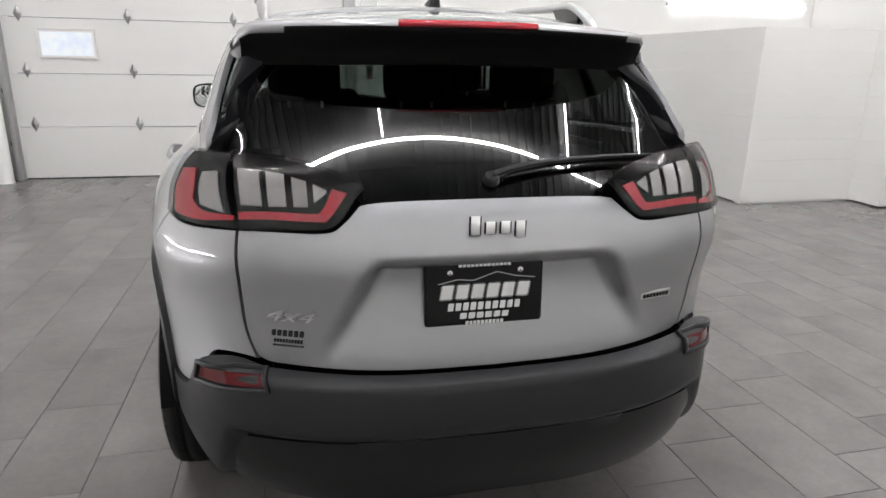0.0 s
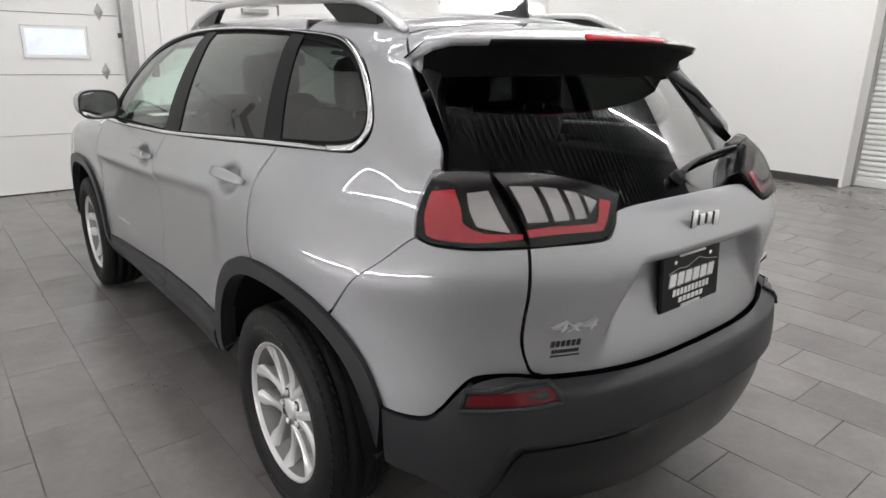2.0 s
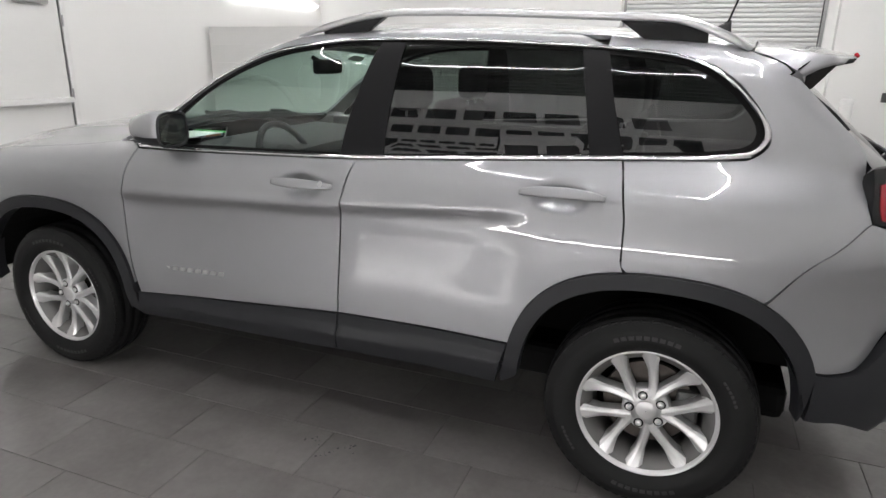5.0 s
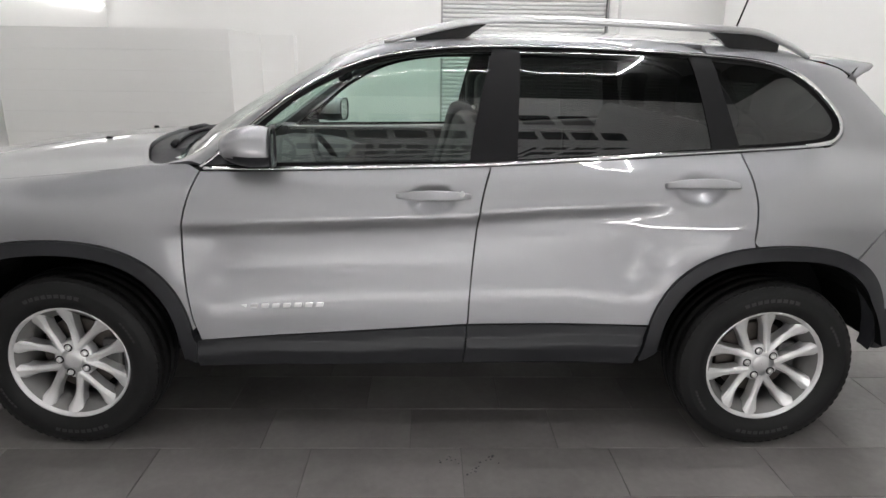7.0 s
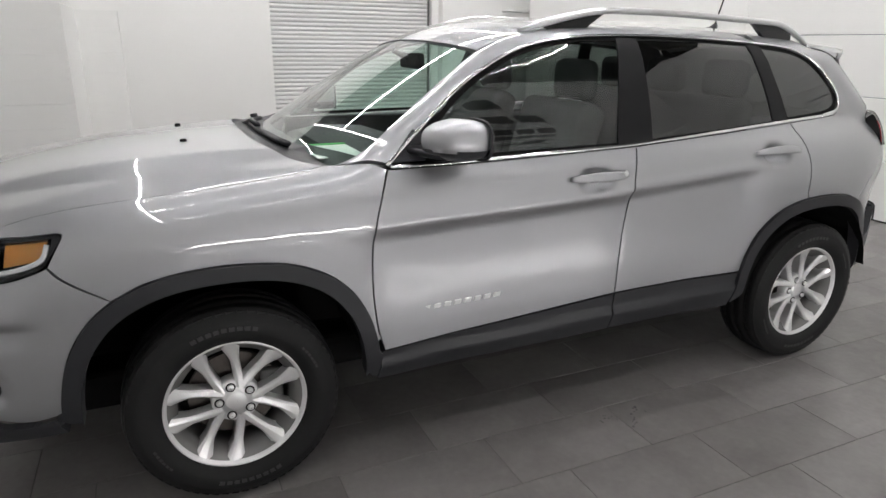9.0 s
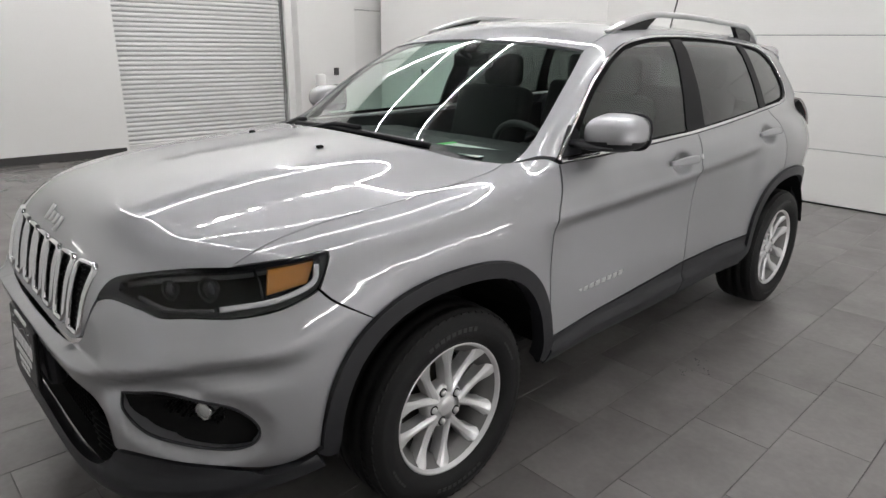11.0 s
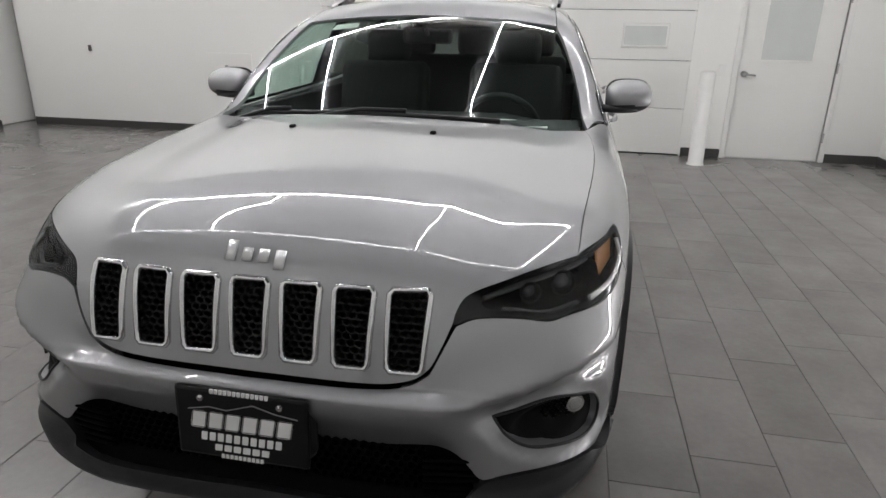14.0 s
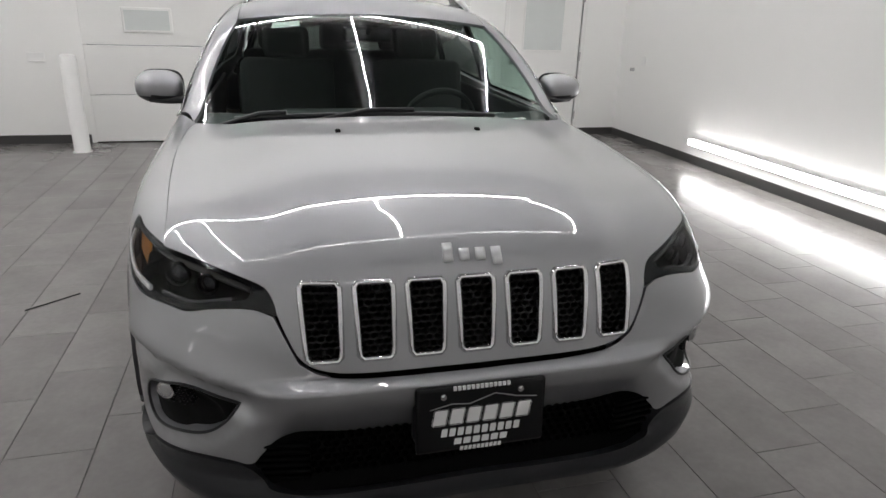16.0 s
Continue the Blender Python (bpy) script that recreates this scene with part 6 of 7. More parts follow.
aerial = new("aerial")
aerial.parent = car
aerial["label"] = "black roof aerial"
q = T(0.0, -1.43)
bm = bmesh.new()
rows4 = []
for y, h, w in ((-1.32, 0.002, 0.006), (-1.36, 0.012, 0.020), (-1.42, 0.022, 0.026), (-1.455, 0.045, 0.020), (-1.475, 0.055, 0.014), (-1.48, 0.002, 0.016)):
    zz = T(0.0, y)[2]
    rows4.append([bm.verts.new((s_ * w * e, y, zz + hh)) for s_, e, hh in ((-1, 1, -0.004), (-1, 0.6, h * 0.7), (0, 1, h), (1, 0.6, h * 0.7), (1, 1, -0.004))])
for p0, p1 in zip(rows4[:-1], rows4[1:]):
    for k in range(4):
        bm.faces.new((p0[k], p0[k + 1], p1[k + 1], p1[k]))
part("aerial_base", bm, PLASTIC, aerial, smooth=True)
zz = T(0.0, -1.46)[2]
part("mast", rod((0, -1.462, zz + 0.04), (0, -1.54, zz + 0.29), 0.004), DULL_BLACK, aerial)

line = GATE.raise_(GATE.flat(np.array(smooth_line([P(0.012, -2.092, 1.130), P(0.06, -2.08, 1.141), P(0.17, -2.055, 1.153), P(0.36, -2.02, 1.160), P(0.56, -1.97, 1.156)], 4))))
nrm = outward(line)
line = line + nrm * (glass_lift(line) + 0.018 + 0.006 * step(0.0, 0.08, line[:, 0]))[:, None]
bm = sweep(line, round_section(0.017, 0.015), nrm, grow=[1.10 - 0.60 * k / (len(line) - 1) for k in range(len(line))])
lathe([(-0.012, 0.021), (0.006, 0.019), (0.012, 0.014), (0.014, 0.001)], "z", 20, bm, (0, 0, 0))
n_ = Vector(nrm[0])
turn_ = Matrix.Translation(Vector(line[0])) @ n_.to_track_quat("Z", "Y").to_matrix().to_4x4()
bmesh.ops.transform(bm, matrix=turn_, verts=[v for v in bm.verts if v.co.length < 0.1])
rear_wiper = part("rear_wiper", bm, PLASTIC, car, "black rear wiper", smooth=True)
part("blade", sweep(line[4:] - nrm[4:] * 0.014, round_section(0.009, 0.014), nrm[4:]), DULL_BLACK, rear_wiper)
for x0, x1 in ((0.62, 0.22), (0.28, -0.44)):
    xs = np.linspace(x0, x1, 9)
    pts = []
    for k, x in enumerate(xs):
        q = HOOD.raise_(HOOD.flat(P(x, 1.090 - 0.10 * (abs(x) / 0.7) ** 2, 1.14)))[0]
        pts.append(q)
    pts = np.array(pts)
    n2 = outward(pts)
    pts = pts - n2 * (-0.004 + np.clip(shield_of(pts), 0.0, 0.03))[:, None]
    w = part("wiper", sweep(pts + n2 * 0.014, round_section(0.028, 0.018), n2), PLASTIC, car, "black windshield wiper", smooth=True)
    mid = pts[4] + n2[4] * 0.03
    part("wiper_arm", sweep([pts[0] + np.array((0.06 if x0 > 0 else -0.06, 0.03, -0.01)), pts[2] + n2[2] * 0.03, mid], round_section(0.024, 0.018), [n2[0], n2[2], n2[4]]), PLASTIC, w, smooth=True)
    part("blade", sweep(pts + n2 * 0.003, round_section(0.008, 0.012), n2), DULL_BLACK, w)


# ---- wheels ----
def wheel(name, x, y, sx):
    w = new(name)
    w.parent = car
    w["label"] = "silver ten-spoke alloy wheel with a black tyre"
    w.matrix_basis = pose(x, y, HUB, 0, 0, 0 if sx > 0 else 180)
    tyre = lathe([(-0.09, 0.225), (-0.112, 0.250), (-0.118, 0.290), (-0.108, 0.328), (-0.092, 0.345), (-0.060, 0.350), (-0.056, 0.342), (-0.050, 0.342), (-0.046, 0.351), (-0.006, 0.352), (-0.004, 0.343), (0.004, 0.343), (0.006, 0.352), (0.046, 0.351),
                  (0.050, 0.342), (0.056, 0.342), (0.060, 0.350), (0.092, 0.345), (0.108, 0.330), (0.114, 0.312), (0.1165, 0.308), (0.117, 0.300), (0.118, 0.290), (0.1185, 0.270), (0.116, 0.262), (0.112, 0.250), (0.100, 0.232), (0.088, 0.222)], "x", 72)
    part("tyre", tyre, RUBBER, w, "black rubber tyre", smooth=True)
    lugs = bmesh.new()
    for k in range(64):
        a = 2 * math.pi * k / 64
        for x0, x1, sk in ((0.062, 0.106, 0.3), (-0.106, -0.062, -0.3)):
            m = Matrix.Rotation(a, 4, "X") @ Matrix.Translation(((x0 + x1) / 2, 0, 0.3440)) @ Matrix.Rotation(sk * 0.4, 4, "Z")
            made = bmesh.ops.create_cube(lugs, size=1)["verts"]
            for v in made:
                v.co = m @ Vector((v.co.x * (x1 - x0) * (1 if v.co.z < 0 else 0.9), v.co.y * 0.022, v.co.z * 0.012 - (0.012 if abs(v.co.x) > 0 and v.co.x * sk > 0 else 0)))
    tagged(part("tread", lugs, RUBBER, w, "tyre tread blocks"), kind="stuff")
    words = bmesh.new()
    for mid_a, span, r0, r1, n_b in ((95, 44, 0.277, 0.291, 9), (275, 44, 0.277, 0.291, 9), (30, 20, 0.280, 0.288, 6), (210, 20, 0.280, 0.288, 6)):
        for i in range(n_b):
            a0 = math.radians(mid_a - span / 2 + span * i / n_b)
            a1 = a0 + math.radians(span / n_b * 0.7)
            vs = [words.verts.new((0.1192, r * math.cos(a), r * math.sin(a))) for a, r in ((a0, r0), (a1, r0), (a1, r1), (a0, r1))]
            lo = [words.verts.new((0.1165, r * math.cos(a), r * math.sin(a))) for a, r in ((a0, r0), (a1, r0), (a1, r1), (a0, r1))]
            words.faces.new(vs)
            for e in range(4):
                words.faces.new((vs[e], vs[(e + 1) % 4], lo[(e + 1) % 4], lo[e]))
    bmesh.ops.recalc_face_normals(words, faces=words.faces)
    tagged(part("sidewall_mark", words, RUBBER_MARK, w, "faint raised sidewall bars"), kind="stuff")
    barrel = lathe([(0.088, 0.232), (0.098, 0.232), (0.101, 0.229), (0.098, 0.223), (0.086, 0.217), (0.074, 0.206), (0.046, 0.186), (-0.05, 0.182), (-0.10, 0.215), (-0.10, 0.225), (0.04, 0.224)], "x", 72)
    rim = part("rim", barrel, None, w, "silver alloy rim", smooth=True, mats=(ALLOY, ALLOY_SHADED))
    # behind the spokes the shade is painted in with the darker alloy
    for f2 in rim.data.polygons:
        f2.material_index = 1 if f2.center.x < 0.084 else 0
    for k in range(10):
        pair = (k // 2) * 72 + 106
        off = -1 if k % 2 else 1
        bm = bmesh.new()
        rows5 = []
        for t in np.linspace(0, 1, 11):
            r = 0.050 + (0.220 - 0.050) * t
            side = 0.030 + 0.023 * t + 0.004 * math.sin(math.pi * t)
            a = math.radians(pair) + off * math.asin(min(0.95, side / r))
            half = 0.0182 - 0.0035 * math.sin(math.pi * min(1, t * 1.15)) + 0.014 * max(0, t - 0.62) / 0.38
            front = 0.074 - 0.010 * math.sin(math.pi * t * 0.8) + 0.020 * t ** 2
            crest = -off * 0.25
            c, s = math.cos(a), math.sin(a)
            rows5.append([bm.verts.new((xx, r * c - u * s, r * s + u * c)) for xx, u in ((front - 0.050, -half * 1.1), (front - 0.008, -half), (front - 0.001, -half * 0.62), (front + 0.001, half * crest), (front - 0.002, half * 0.62), (front - 0.009, half), (front - 0.050, half * 1.1))])
        for p0, p1 in zip(rows5[:-1], rows5[1:]):
            for i in range(7):
                j = (i + 1) % 7
                bm.faces.new((p0[i], p0[j], p1[j], p1[i]))
        bmesh.ops.recalc_face_normals(bm, faces=bm.faces)
        part("spoke", bm, ALLOY, w, smooth=False)
    part("hub", lathe([(0.02, 0.082), (0.052, 0.080), (0.064, 0.074), (0.066, 0.062), (0.066, 0.037), (0.070, 0.0355), (0.072, 0.034), (0.0725, 0.032), (0.074, 0.029), (0.0755, 0.018), (0.076, 0.001)], "x", 40), ALLOY, w, "round centre cap", smooth=True)
    for k in range(5):
        a = math.radians(106 + 72 * k)
        nut = part("lug_nut", lathe([(0.060, 0.0120), (0.071, 0.0115), (0.075, 0.009), (0.0765, 0.005), (0.077, 0.001)], "x", 12, centre=(0, 0.0550 * math.cos(a), 0.0550 * math.sin(a))), ALLOY, w, "bright steel wheel nut", smooth=True)
        # flat black disc on the hub, painted shade in place of a recess
        part("nut_well_shade", lathe([(0.0672, 0.0165), (0.0674, 0.001)], "x", 20, centre=(0, 0.0550 * math.cos(a), 0.0550 * math.sin(a))), DULL_BLACK, nut)
    part("brake_disc", lathe([(0.0, 0.06), (0.0, 0.150), (-0.012, 0.152), (-0.014, 0.06)], "x", 48), IRON, w, "rusty steel brake disc")
    part("caliper", box((-0.05, -0.165 if sx > 0 else 0.09, -0.07), (0.022, -0.09 if sx > 0 else 0.165, 0.07), 0.012), BRONZE, w, "dark brake caliper")
    part("back_plate", lathe([(-0.05, 0.02), (-0.05, 0.205), (-0.06, 0.02)], "x", 32), DULL_BLACK, w)
    return w


for y in (AXLE, -AXLE):
    for sx in (-1, 1):
        wheel("wheel", sx * 0.806, y, sx)
        # arch liner
        bm = bmesh.new()
        prof = [(AXLE * (1 if y > 0 else -1) - 0.47 * math.cos(a), max(0.43, HUB + 0.47 * math.sin(a))) for a in np.linspace(-0.05, math.pi + 0.05, 26)]
        a_, b_ = [bm.verts.new((sx * 0.50, p, q)) for p, q in prof], [bm.verts.new((sx * 0.885, p, q)) for p, q in prof]
        for k in range(25):
            bm.faces.new((a_[k], a_[k + 1], b_[k + 1], b_[k]))
        bm.faces.new(a_)
        part("arch_liner", bm, DULL_BLACK, car, "black wheel arch liner")

# ---- underside and cabin ----
part("underbody", box((-0.66, -1.80, 0.29), (0.66, 1.95, 0.42), 0.03), DULL_BLACK, car, "dark underbody")
part("engine_bay", box((-0.50, 1.0, 0.40), (0.50, 2.15, 0.92), 0.05), DULL_BLACK, car, "dark engine bay block")
part("cabin_floor", box((-0.80, -0.86, 0.42), (0.80, 0.86, 0.47), 0.01), TRIM_GREY, car, "dark cabin floor")
part("bumper_beam", box((-0.55, -2.085, 0.48), (0.55, -1.90, 0.74), 0.02), DULL_BLACK, car, "dark bumper beam")
part("load_floor", box((-0.48, -2.02, 0.42), (0.48, -0.86, 0.75), 0.02), TRIM_GREY, car, "dark load floor")
for sx in (-1, 1):
    part("door_lining", box((min(sx * 0.775, sx * 0.80), -0.84, 0.46), (max(sx * 0.775, sx * 0.80), 0.84, 1.105), 0.01), TRIM_GREY, car, "dark grey door lining")
    part("door_lining", box((min(sx * 0.775, sx * 0.80), -1.15, 0.90), (max(sx * 0.775, sx * 0.80), -0.845, 1.105), 0.01), TRIM_GREY, car, "dark grey door lining")
    part("load_lining", box((min(sx * 0.50, sx * 0.70), -1.95, 0.80), (max(sx * 0.50, sx * 0.70), -1.15, 1.10), 0.02), TRIM_GREY, car, "dark load area lining")
panel("headliner", TOP, [[P(0, 0.30, 1.53), P(0.50, 0.28, 1.48)], [P(0.50, 0.28, 1.48), P(0.52, -0.5, 1.55), P(0.50, -1.55, 1.52)], [P(0.50, -1.55, 1.52), P(0, -1.58, 1.57)]], LINER, car, "pale cloth headliner", both=True, lift=-0.03, size=0.08)
bm = sweep([(-0.74, 0.70, 0.98), (-0.4, 0.70, 1.03), (0, 0.72, 1.03), (0.4, 0.72, 1.03), (0.74, 0.70, 0.98)], [(-0.16, -0.38), (0.28, -0.38), (0.34, 0.02), (0.20, 0.065), (0.0, 0.075), (-0.13, 0.05), (-0.18, -0.02)], [(0, 0, 1)] * 5)
dash = part("dashboard", bm, TRIM_GREY, car, "dark grey dashboard")
part("screen", box((-0.13, 0.525, 0.90), (0.13, 0.55, 1.06), 0.008), GLOSS_BLACK, dash, "dark touch screen")
sheet = bmesh.new()
box((-0.62, 0.80, 1.108), (-0.33, 0.98, 1.111), bm=sheet, turn=None)
part("paper", sheet, PAPER, dash, "paper sheet on the dashboard")
part("paper_edge", box((-0.33, 0.80, 1.108), (-0.305, 0.98, 1.114)), GREEN, dash, "green paper edge")
# steering wheel
wheel_rim = new("steering_wheel")
wheel_rim.parent = car
wheel_rim["label"] = "black steering wheel"
wheel_rim.matrix_basis = pose(-0.37, 0.40, 1.0, 64, 0, 0)
circle = [(0.185 * math.cos(2 * math.pi * k / 40), 0.185 * math.sin(2 * math.pi * k / 40), 0) for k in range(40)]
part("grip", sweep(circle, round_section(0.028, 0.028, 8), [(0, 0, 1)] * 40, closed=True), TRIM_GREY, wheel_rim, smooth=True)
part("airbag_cover", lathe([(0.0, 0.085), (0.03, 0.08), (0.045, 0.06), (0.05, 0.001)], "z", 24), TRIM_GREY, wheel_rim, smooth=True)
for a in (0, 180, 270):
    c, s = math.cos(math.radians(a)), math.sin(math.radians(a))
    part("spoke", rod((0.06 * c, 0.06 * s, 0.015), (0.178 * c, 0.178 * s, 0.015), 0.016), SATIN, wheel_rim)


def seat(x, y, wide, name="car_seat"):
    s = new(name)
    s.parent = car
    s["label"] = "black cloth seat"
    s.matrix_basis = pose(x, y, 0)
    part("cushion", box((-wide / 2, -0.06, 0.62), (wide / 2, 0.48, 0.80), 0.06, segments=3), FABRIC, s, smooth=True)
    part("backrest", box((-wide / 2, -0.12, 0.74), (wide / 2, 0.03, 1.30), 0.055, segments=3, turn=Matrix.Translation((0, -0.02, 0.74)) @ Matrix.Rotation(math.radians(16), 4, "X") @ Matrix.Translation((0, 0.02, -0.74))), FABRIC, s, smooth=True)
    heads = (0,) if wide < 0.7 else (-0.42, 0.0, 0.42)
    for h in heads:
        part("headrest", box((h - 0.13, -0.30, 1.27), (h + 0.13, -0.20, 1.45), 0.045, segments=3), FABRIC, s, smooth=True)
        for d in (-0.06, 0.06):
            part("headrest_post", rod((h + d, -0.235, 1.22), (h + d, -0.25, 1.30), 0.006), SATIN, s)
    return s


seat(-0.38, -0.02, 0.52)
seat(0.38, -0.02, 0.52)
seat(0.0, -0.90, 1.28, "rear_bench")
inside_mirror = part("rear_view_mirror", box((-0.12, 0.36, 1.395), (0.12, 0.40, 1.465), 0.016), DULL_BLACK, car, "black rear-view mirror")
part("mirror_stem", rod((0, 0.40, 1.44), (0, 0.47, 1.475), 0.012), DULL_BLACK, inside_mirror)
part("console", box((-0.13, -0.10, 0.46), (0.13, 0.62, 0.80), 0.03), TRIM_GREY, car, "dark centre console")
note = HOOD.raise_(HOOD.flat(np.array([P(0.45, 0.4, 1.47), P(0.33, 0.4, 1.475), P(0.33, 0.44, 1.45), P(0.46, 0.44, 1.445)])))
note = note + outward(note) * -0.010
bm = bmesh.new()
bm.faces.new([bm.verts.new(q) for q in note])
part("stock_sticker", bm, PAPER, windshield, "pale paper sticker with unreadable marks")


# ---- badges and plates ----
def marks(parent, name, mat, spot, out, right, up, blocks, thick=0.004, grow=0.0):
    """Plain raised blocks, given as (across, up, wide, high, lean), on a flat place of the body."""
    for u, v, w, h, lean in blocks:
        bm = bmesh.new()
        faces = []
        for d in (-0.004, thick):
            faces.append([bm.verts.new(Vector(spot) + Vector(right) * (u + a * w + lean * b * h) + Vector(up) * (v + b * h) + Vector(out) * d) for a, b in ((0, 0), (1, 0), (1, 1), (0, 1))])
        bm.faces.new(faces[1])
        bm.faces.new(faces[0][::-1])
        for i in range(4):
            bm.faces.new((faces[0][i], faces[0][(i + 1) % 4], faces[1][(i + 1) % 4], faces[1][i]))
        bmesh.ops.recalc_face_normals(bm, faces=bm.faces)
        bmesh.ops.bevel(bm, geom=list(bm.edges), offset=min(w, h) * 0.12, segments=1, affect="EDGES")
        part(name, bm, mat, parent)


def row_of(n, wide, high, lean=0.15, gap=0.25, x0=None, v=0.0):
    cell = wide / n
    x0 = -wide / 2 if x0 is None else x0
    return [(x0 + k * cell, v, cell * (1 - gap), high, lean) for k in range(n)]


# maker's badge: plain bars in a row
def badge(parent, spot, out, right, up, scale, mat, edge):
    spot, out, right, up = (Vector(v) for v in (spot, out, right, up))
    at = lambda u, v, d: spot + right * u * scale + up * v * scale + out * d
    for grow, m, name, d in ((0.0035, GLOSS_BLACK, "badge_edge", 0.0), (0.0, mat, "badge", 0.0015)) if edge else ((0.0, mat, "badge", 0.0),):
        wide = 0.0105 * scale + 2 * grow
        for u, low, high in ((-0.057, 0.000, 0.046), (-0.019, 0.002, 0.031), (0.019, 0.002, 0.031), (0.057, -0.012, 0.031)):
            line = [at(u, low, d), at(u, (low + high) / 2, d), at(u, high, d)]
            part(name, sweep(line, round_section(0.024 * scale + 2 * grow, 0.006), [out] * 3), m, parent, smooth=True)


q = N(0.0, 0.955)
n = outward(q[None])[0]
up_ = np.cross((1, 0, 0), n)
badge(hood, q, n, (-1, 0, 0), up_ if up_[2] > 0 else -up_, 1.12, SATIN, False)
q = R(0.0, 1.020)
n = outward(q[None])[0]
badge(tailgate, q, n, (1, 0, 0), (0, 0, 1), 1.0, WHITE_INK, True)


def lettered(text, spot, turn, size, depth, mat, parent, name, squash=1.0, lean=0.0):
    c = bpy.data.curves.new(name, "FONT")
    c.body, c.size, c.extrude, c.align_x, c.shear = text, size, depth, "CENTER", lean
    c.resolution_u = 3
    tmp = bpy.data.objects.new(name, c)
    mesh = bpy.data.meshes.new_from_object(tmp)
    bpy.data.objects.remove(tmp)
    mesh.materials.append(mat)
    ob = new(name, mesh)
    ob.parent = parent
    ob.matrix_basis = spot @ turn @ Matrix.Diagonal((squash, 1, 1, 1))
    return ob


q = R(0.505, 0.838)
turn_ = -math.degrees(math.asin(outward(q[None])[0][0]))
lettered("4x4", Matrix.Translation((-0.500, q[1] - 0.006, 0.821)), pose(0, 0, 0, 90, 0, turn_), 0.036, 0.009, SATIN, tailgate, "lettering", 2.2, 0.3)["label"] = "raised chrome 4x4 lettering"
for v, w, h, nn, mt in ((0.775, 0.085, 0.016, 6, INK), (0.758, 0.075, 0.009, 10, INK), (0.748, 0.08, 0.004, 12, INK)):
    marks(tailgate, "dealer_mark", mt, (-0.505, R(0.505, v)[1] - 0.0005, v), (-float(outward(R(0.505, v)[None])[0][0]), float(outward(R(0.505, v)[None])[0][1]), 0), (-float(outward(R(0.505, v)[None])[0][1]), -float(outward(R(0.505, v)[None])[0][0]), 0), (0, 0, 1), row_of(nn, w, h), 0.0022)
q = R(0.46, 0.828)
n = outward(q[None])[0]
marks(tailgate, "trim_badge", SATIN, q, n, (0.97, 0.22, 0), (0, 0, 1), [(-0.055, -0.012, 0.11, 0.022, 0.0)], 0.004)
marks(tailgate, "trim_badge", GLOSS_BLACK, q + n * 0.004, n, (0.97, 0.22, 0), (0, 0, 1), row_of(8, 0.09, 0.011, 0.1, x0=-0.045, v=-0.007), 0.0015)
for sx in (-1, 1):
    q = S(0.525, 0.597)
    marks(f_door if sx > 0 else [c for c in car.children if c.name.startswith("front_door")][0], "name_badge", SATIN, (sx * q[0], q[1], q[2]), (sx, 0, 0), (0, -1 if sx < 0 else 1, 0.03 if sx < 0 else -0.03), (0, 0, 1), row_of(8, 0.33, 0.019, 0.3, 0.3, v=-0.01), 0.003)


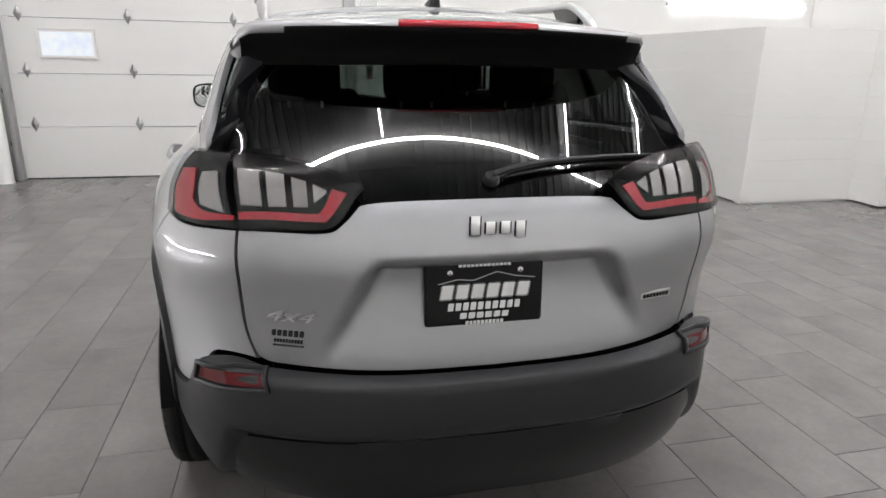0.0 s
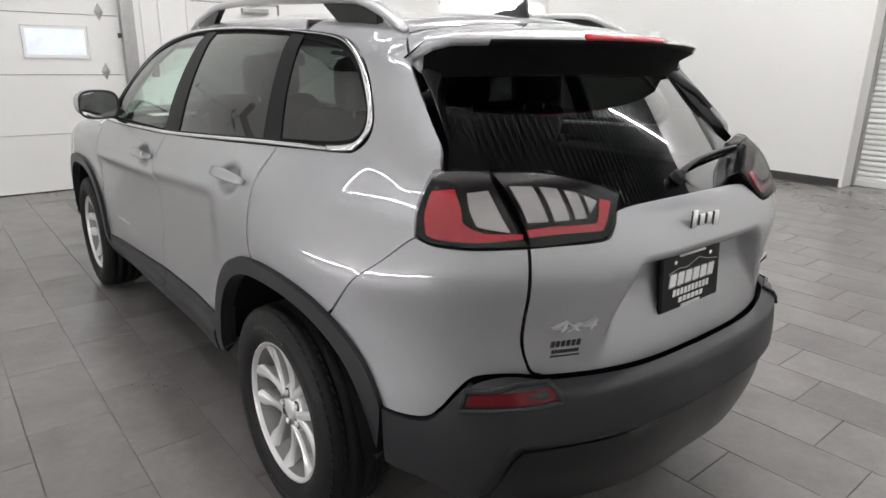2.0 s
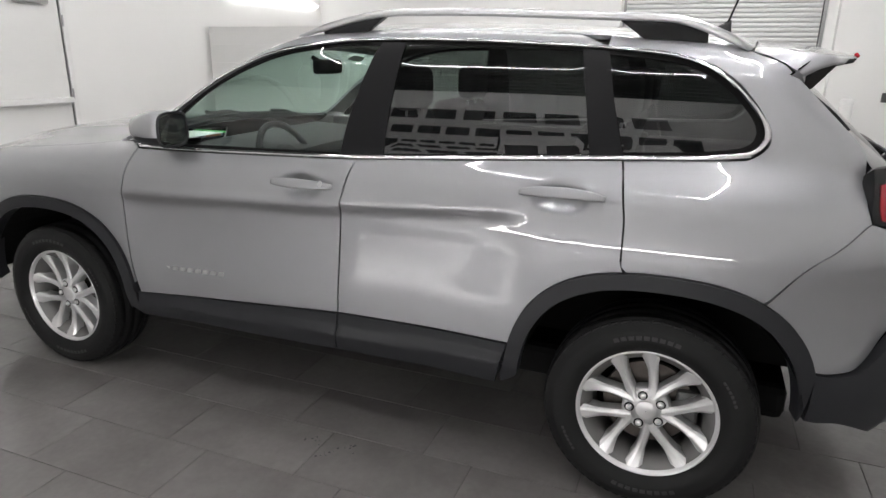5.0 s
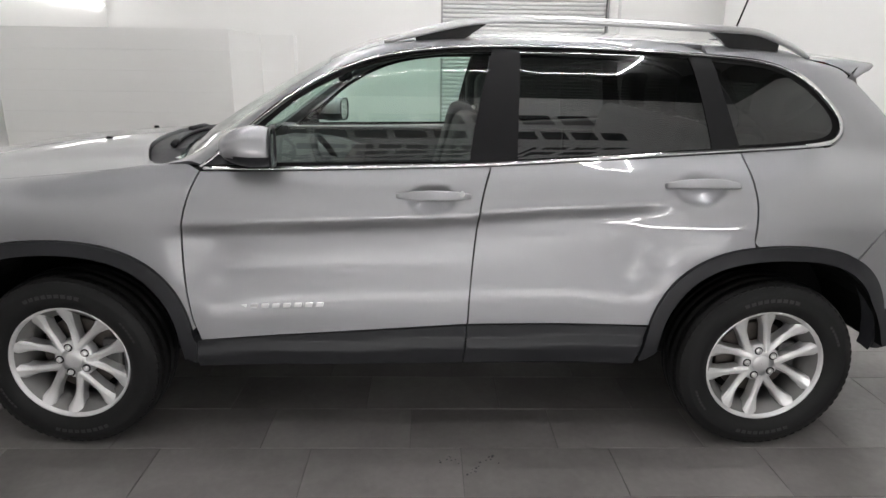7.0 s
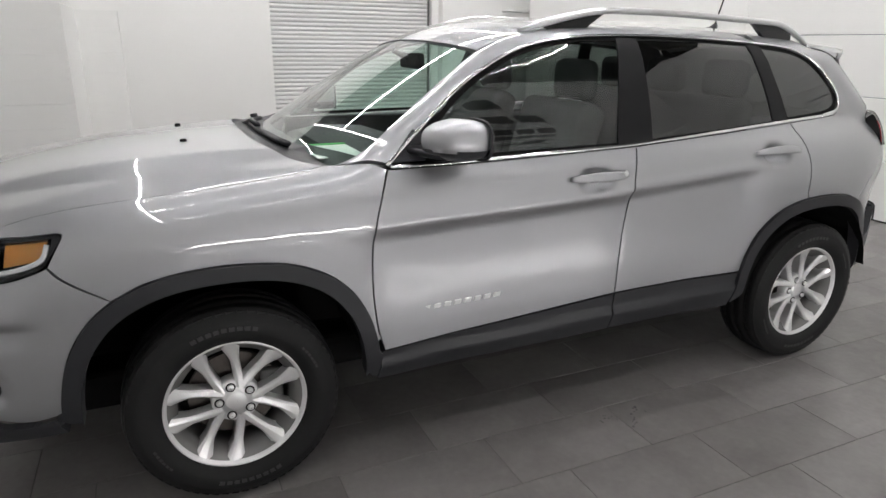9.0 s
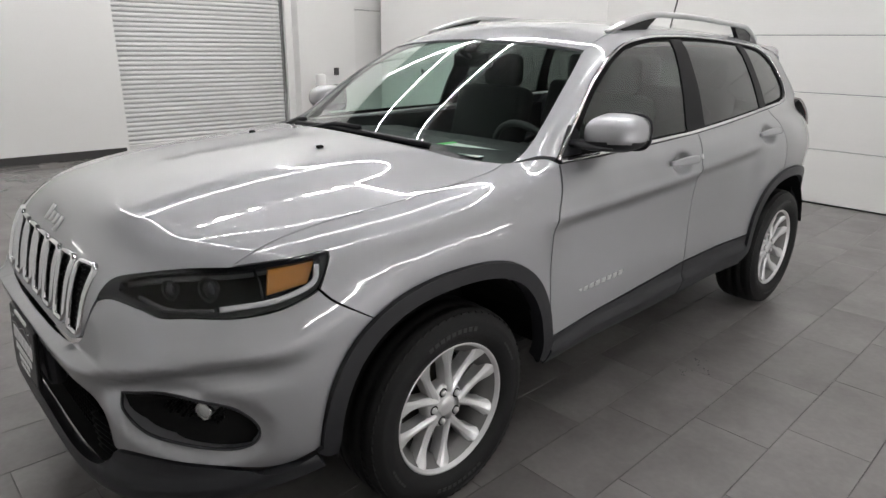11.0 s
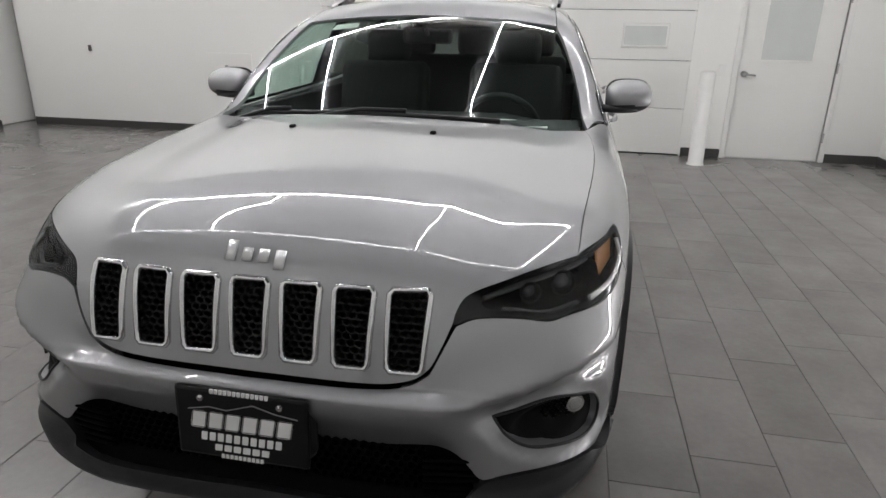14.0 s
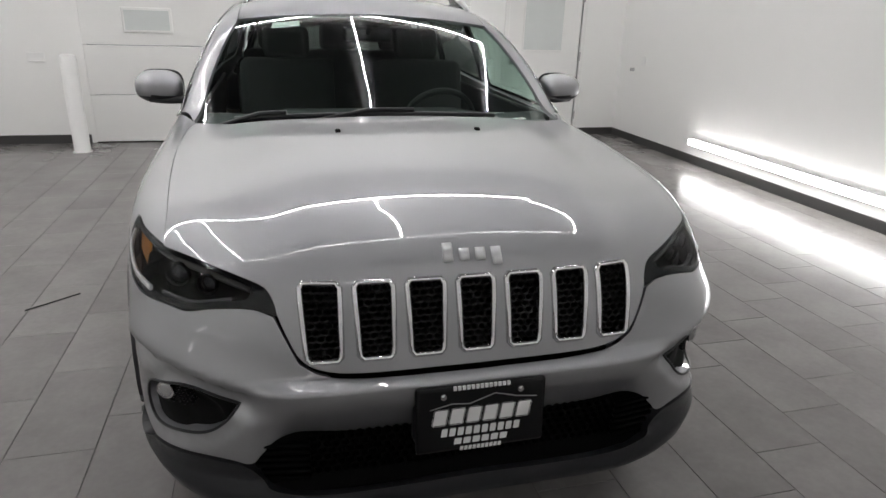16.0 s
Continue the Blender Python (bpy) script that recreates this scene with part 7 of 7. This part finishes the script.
def licence_plate(name, at, parent_label):
    p = new(name)
    p.parent = car
    p["label"] = parent_label
    p.matrix_basis = at
    part("plate_frame", box((-0.152, -0.014, -0.080), (0.152, 0.0, 0.080), 0.008), PLATE, p, "black plate frame")
    o = -0.0145
    inks = dict(spot=(0, o, 0), out=(0, -1, 0), right=(1, 0, 0), up=(0, 0, 1), thick=0.0012)
    marks(p, "mark", WHITE_INK, blocks=row_of(6, 0.235, 0.040, 0.18, 0.12, v=-0.012), **inks)
    marks(p, "mark", WHITE_INK, blocks=row_of(10, 0.19, 0.020, 0.12, 0.25, v=-0.040), **inks)
    marks(p, "mark", WHITE_INK, blocks=row_of(6, 0.13, 0.016, 0.15, 0.18, v=-0.062), **inks)
    marks(p, "mark", WHITE_INK, blocks=row_of(10, 0.10, 0.010, 0.12, 0.25, v=-0.078), **inks)
    marks(p, "mark", WHITE_INK, blocks=row_of(13, 0.135, 0.010, 0.0, 0.25, v=0.070), **inks)
    for x in (-0.09, 0.09):
        part("screw", lathe([(o, 0.008), (o - 0.003, 0.007), (o - 0.004, 0.001)], "y", 12, centre=(x, 0, 0.058)), CHROME, p, "plate screw")
    ridge = bmesh.new()
    sweep([(-0.12, o - 0.0006, 0.030), (-0.07, o - 0.0006, 0.040), (-0.03, o - 0.0006, 0.036), (0.03, o - 0.0006, 0.055), (0.08, o - 0.0006, 0.042), (0.13, o - 0.0006, 0.036)], [(-0.0012, 0), (0.0012, 0), (0.0012, 0.0006), (-0.0012, 0.0006)], [(0, -1, 0)] * 6, ridge)
    part("mark", ridge, STEEL, p)
    return p


licence_plate("rear_plate", pose(-0.026, -2.186, 0.868, -4), "black dealer plate with white lettering bars in the tailgate recess")
licence_plate("front_plate", pose(0.0, 2.350, 0.582, -4, 0, 180) @ Matrix.Diagonal((1.13, 1.0, 1.16, 1.0)), "black dealer plate with white lettering bars on the front bumper")
part("plate_bracket", box((-0.17, 2.285, 0.49), (0.17, 2.338, 0.675), 0.02), PLASTIC, car, "black plate bracket")


# ---- floor tiles, long side along the car, each course stepped by a third ----
TILE_W, TILE_L, JOINT = 0.302, 0.597, 0.0025
tile_bm = box((0.5 * JOINT, 0.5 * JOINT, -0.004), (TILE_W - 0.5 * JOINT, TILE_L - 0.5 * JOINT, 0.0), 0.0012, segments=1)
tile_mesh = bpy.data.meshes.new("tile")
tile_bm.to_mesh(tile_mesh)
tile_bm.free()
tile_mesh.materials.append(TILE)
rest_v, rest_f = [], []
shape_v = [tuple(v.co) for v in tile_mesh.vertices]
shape_f = [tuple(p.vertices) for p in tile_mesh.polygons]
near = []
for i in range(-11, 32):
    x = -1.514 + i * TILE_W
    if x < LEFT - TILE_W or x > RIGHT + 0.1:
        continue
    y = 0.236 + (i * 0.2035) % TILE_L - 10 * TILE_L
    while y < FRONT + 0.1:
        if y > BACK - 1.0:
            close = max(abs(x + 0.15) / 1.35, abs(y + 0.3) / 2.1)
            near.append((close, x, y))
        y += TILE_L
near.sort()
for k, (_, x, y) in enumerate(near):
    if k < 290:
        t = new("tile", tile_mesh)
        t.parent = base_floor
        t.location = (x, y, 0.0)
    else:
        o = len(rest_v)
        rest_v += [(a + x, b + y, c) for a, b, c in shape_v]
        rest_f += [tuple(o + q for q in f) for f in shape_f]
rest = bpy.data.meshes.new("far_tiles")
rest.from_pydata(rest_v, [], rest_f)
rest.materials.append(TILE)
far = new("far_tiles", rest)
far.parent = base_floor
tagged(far, kind="stuff")
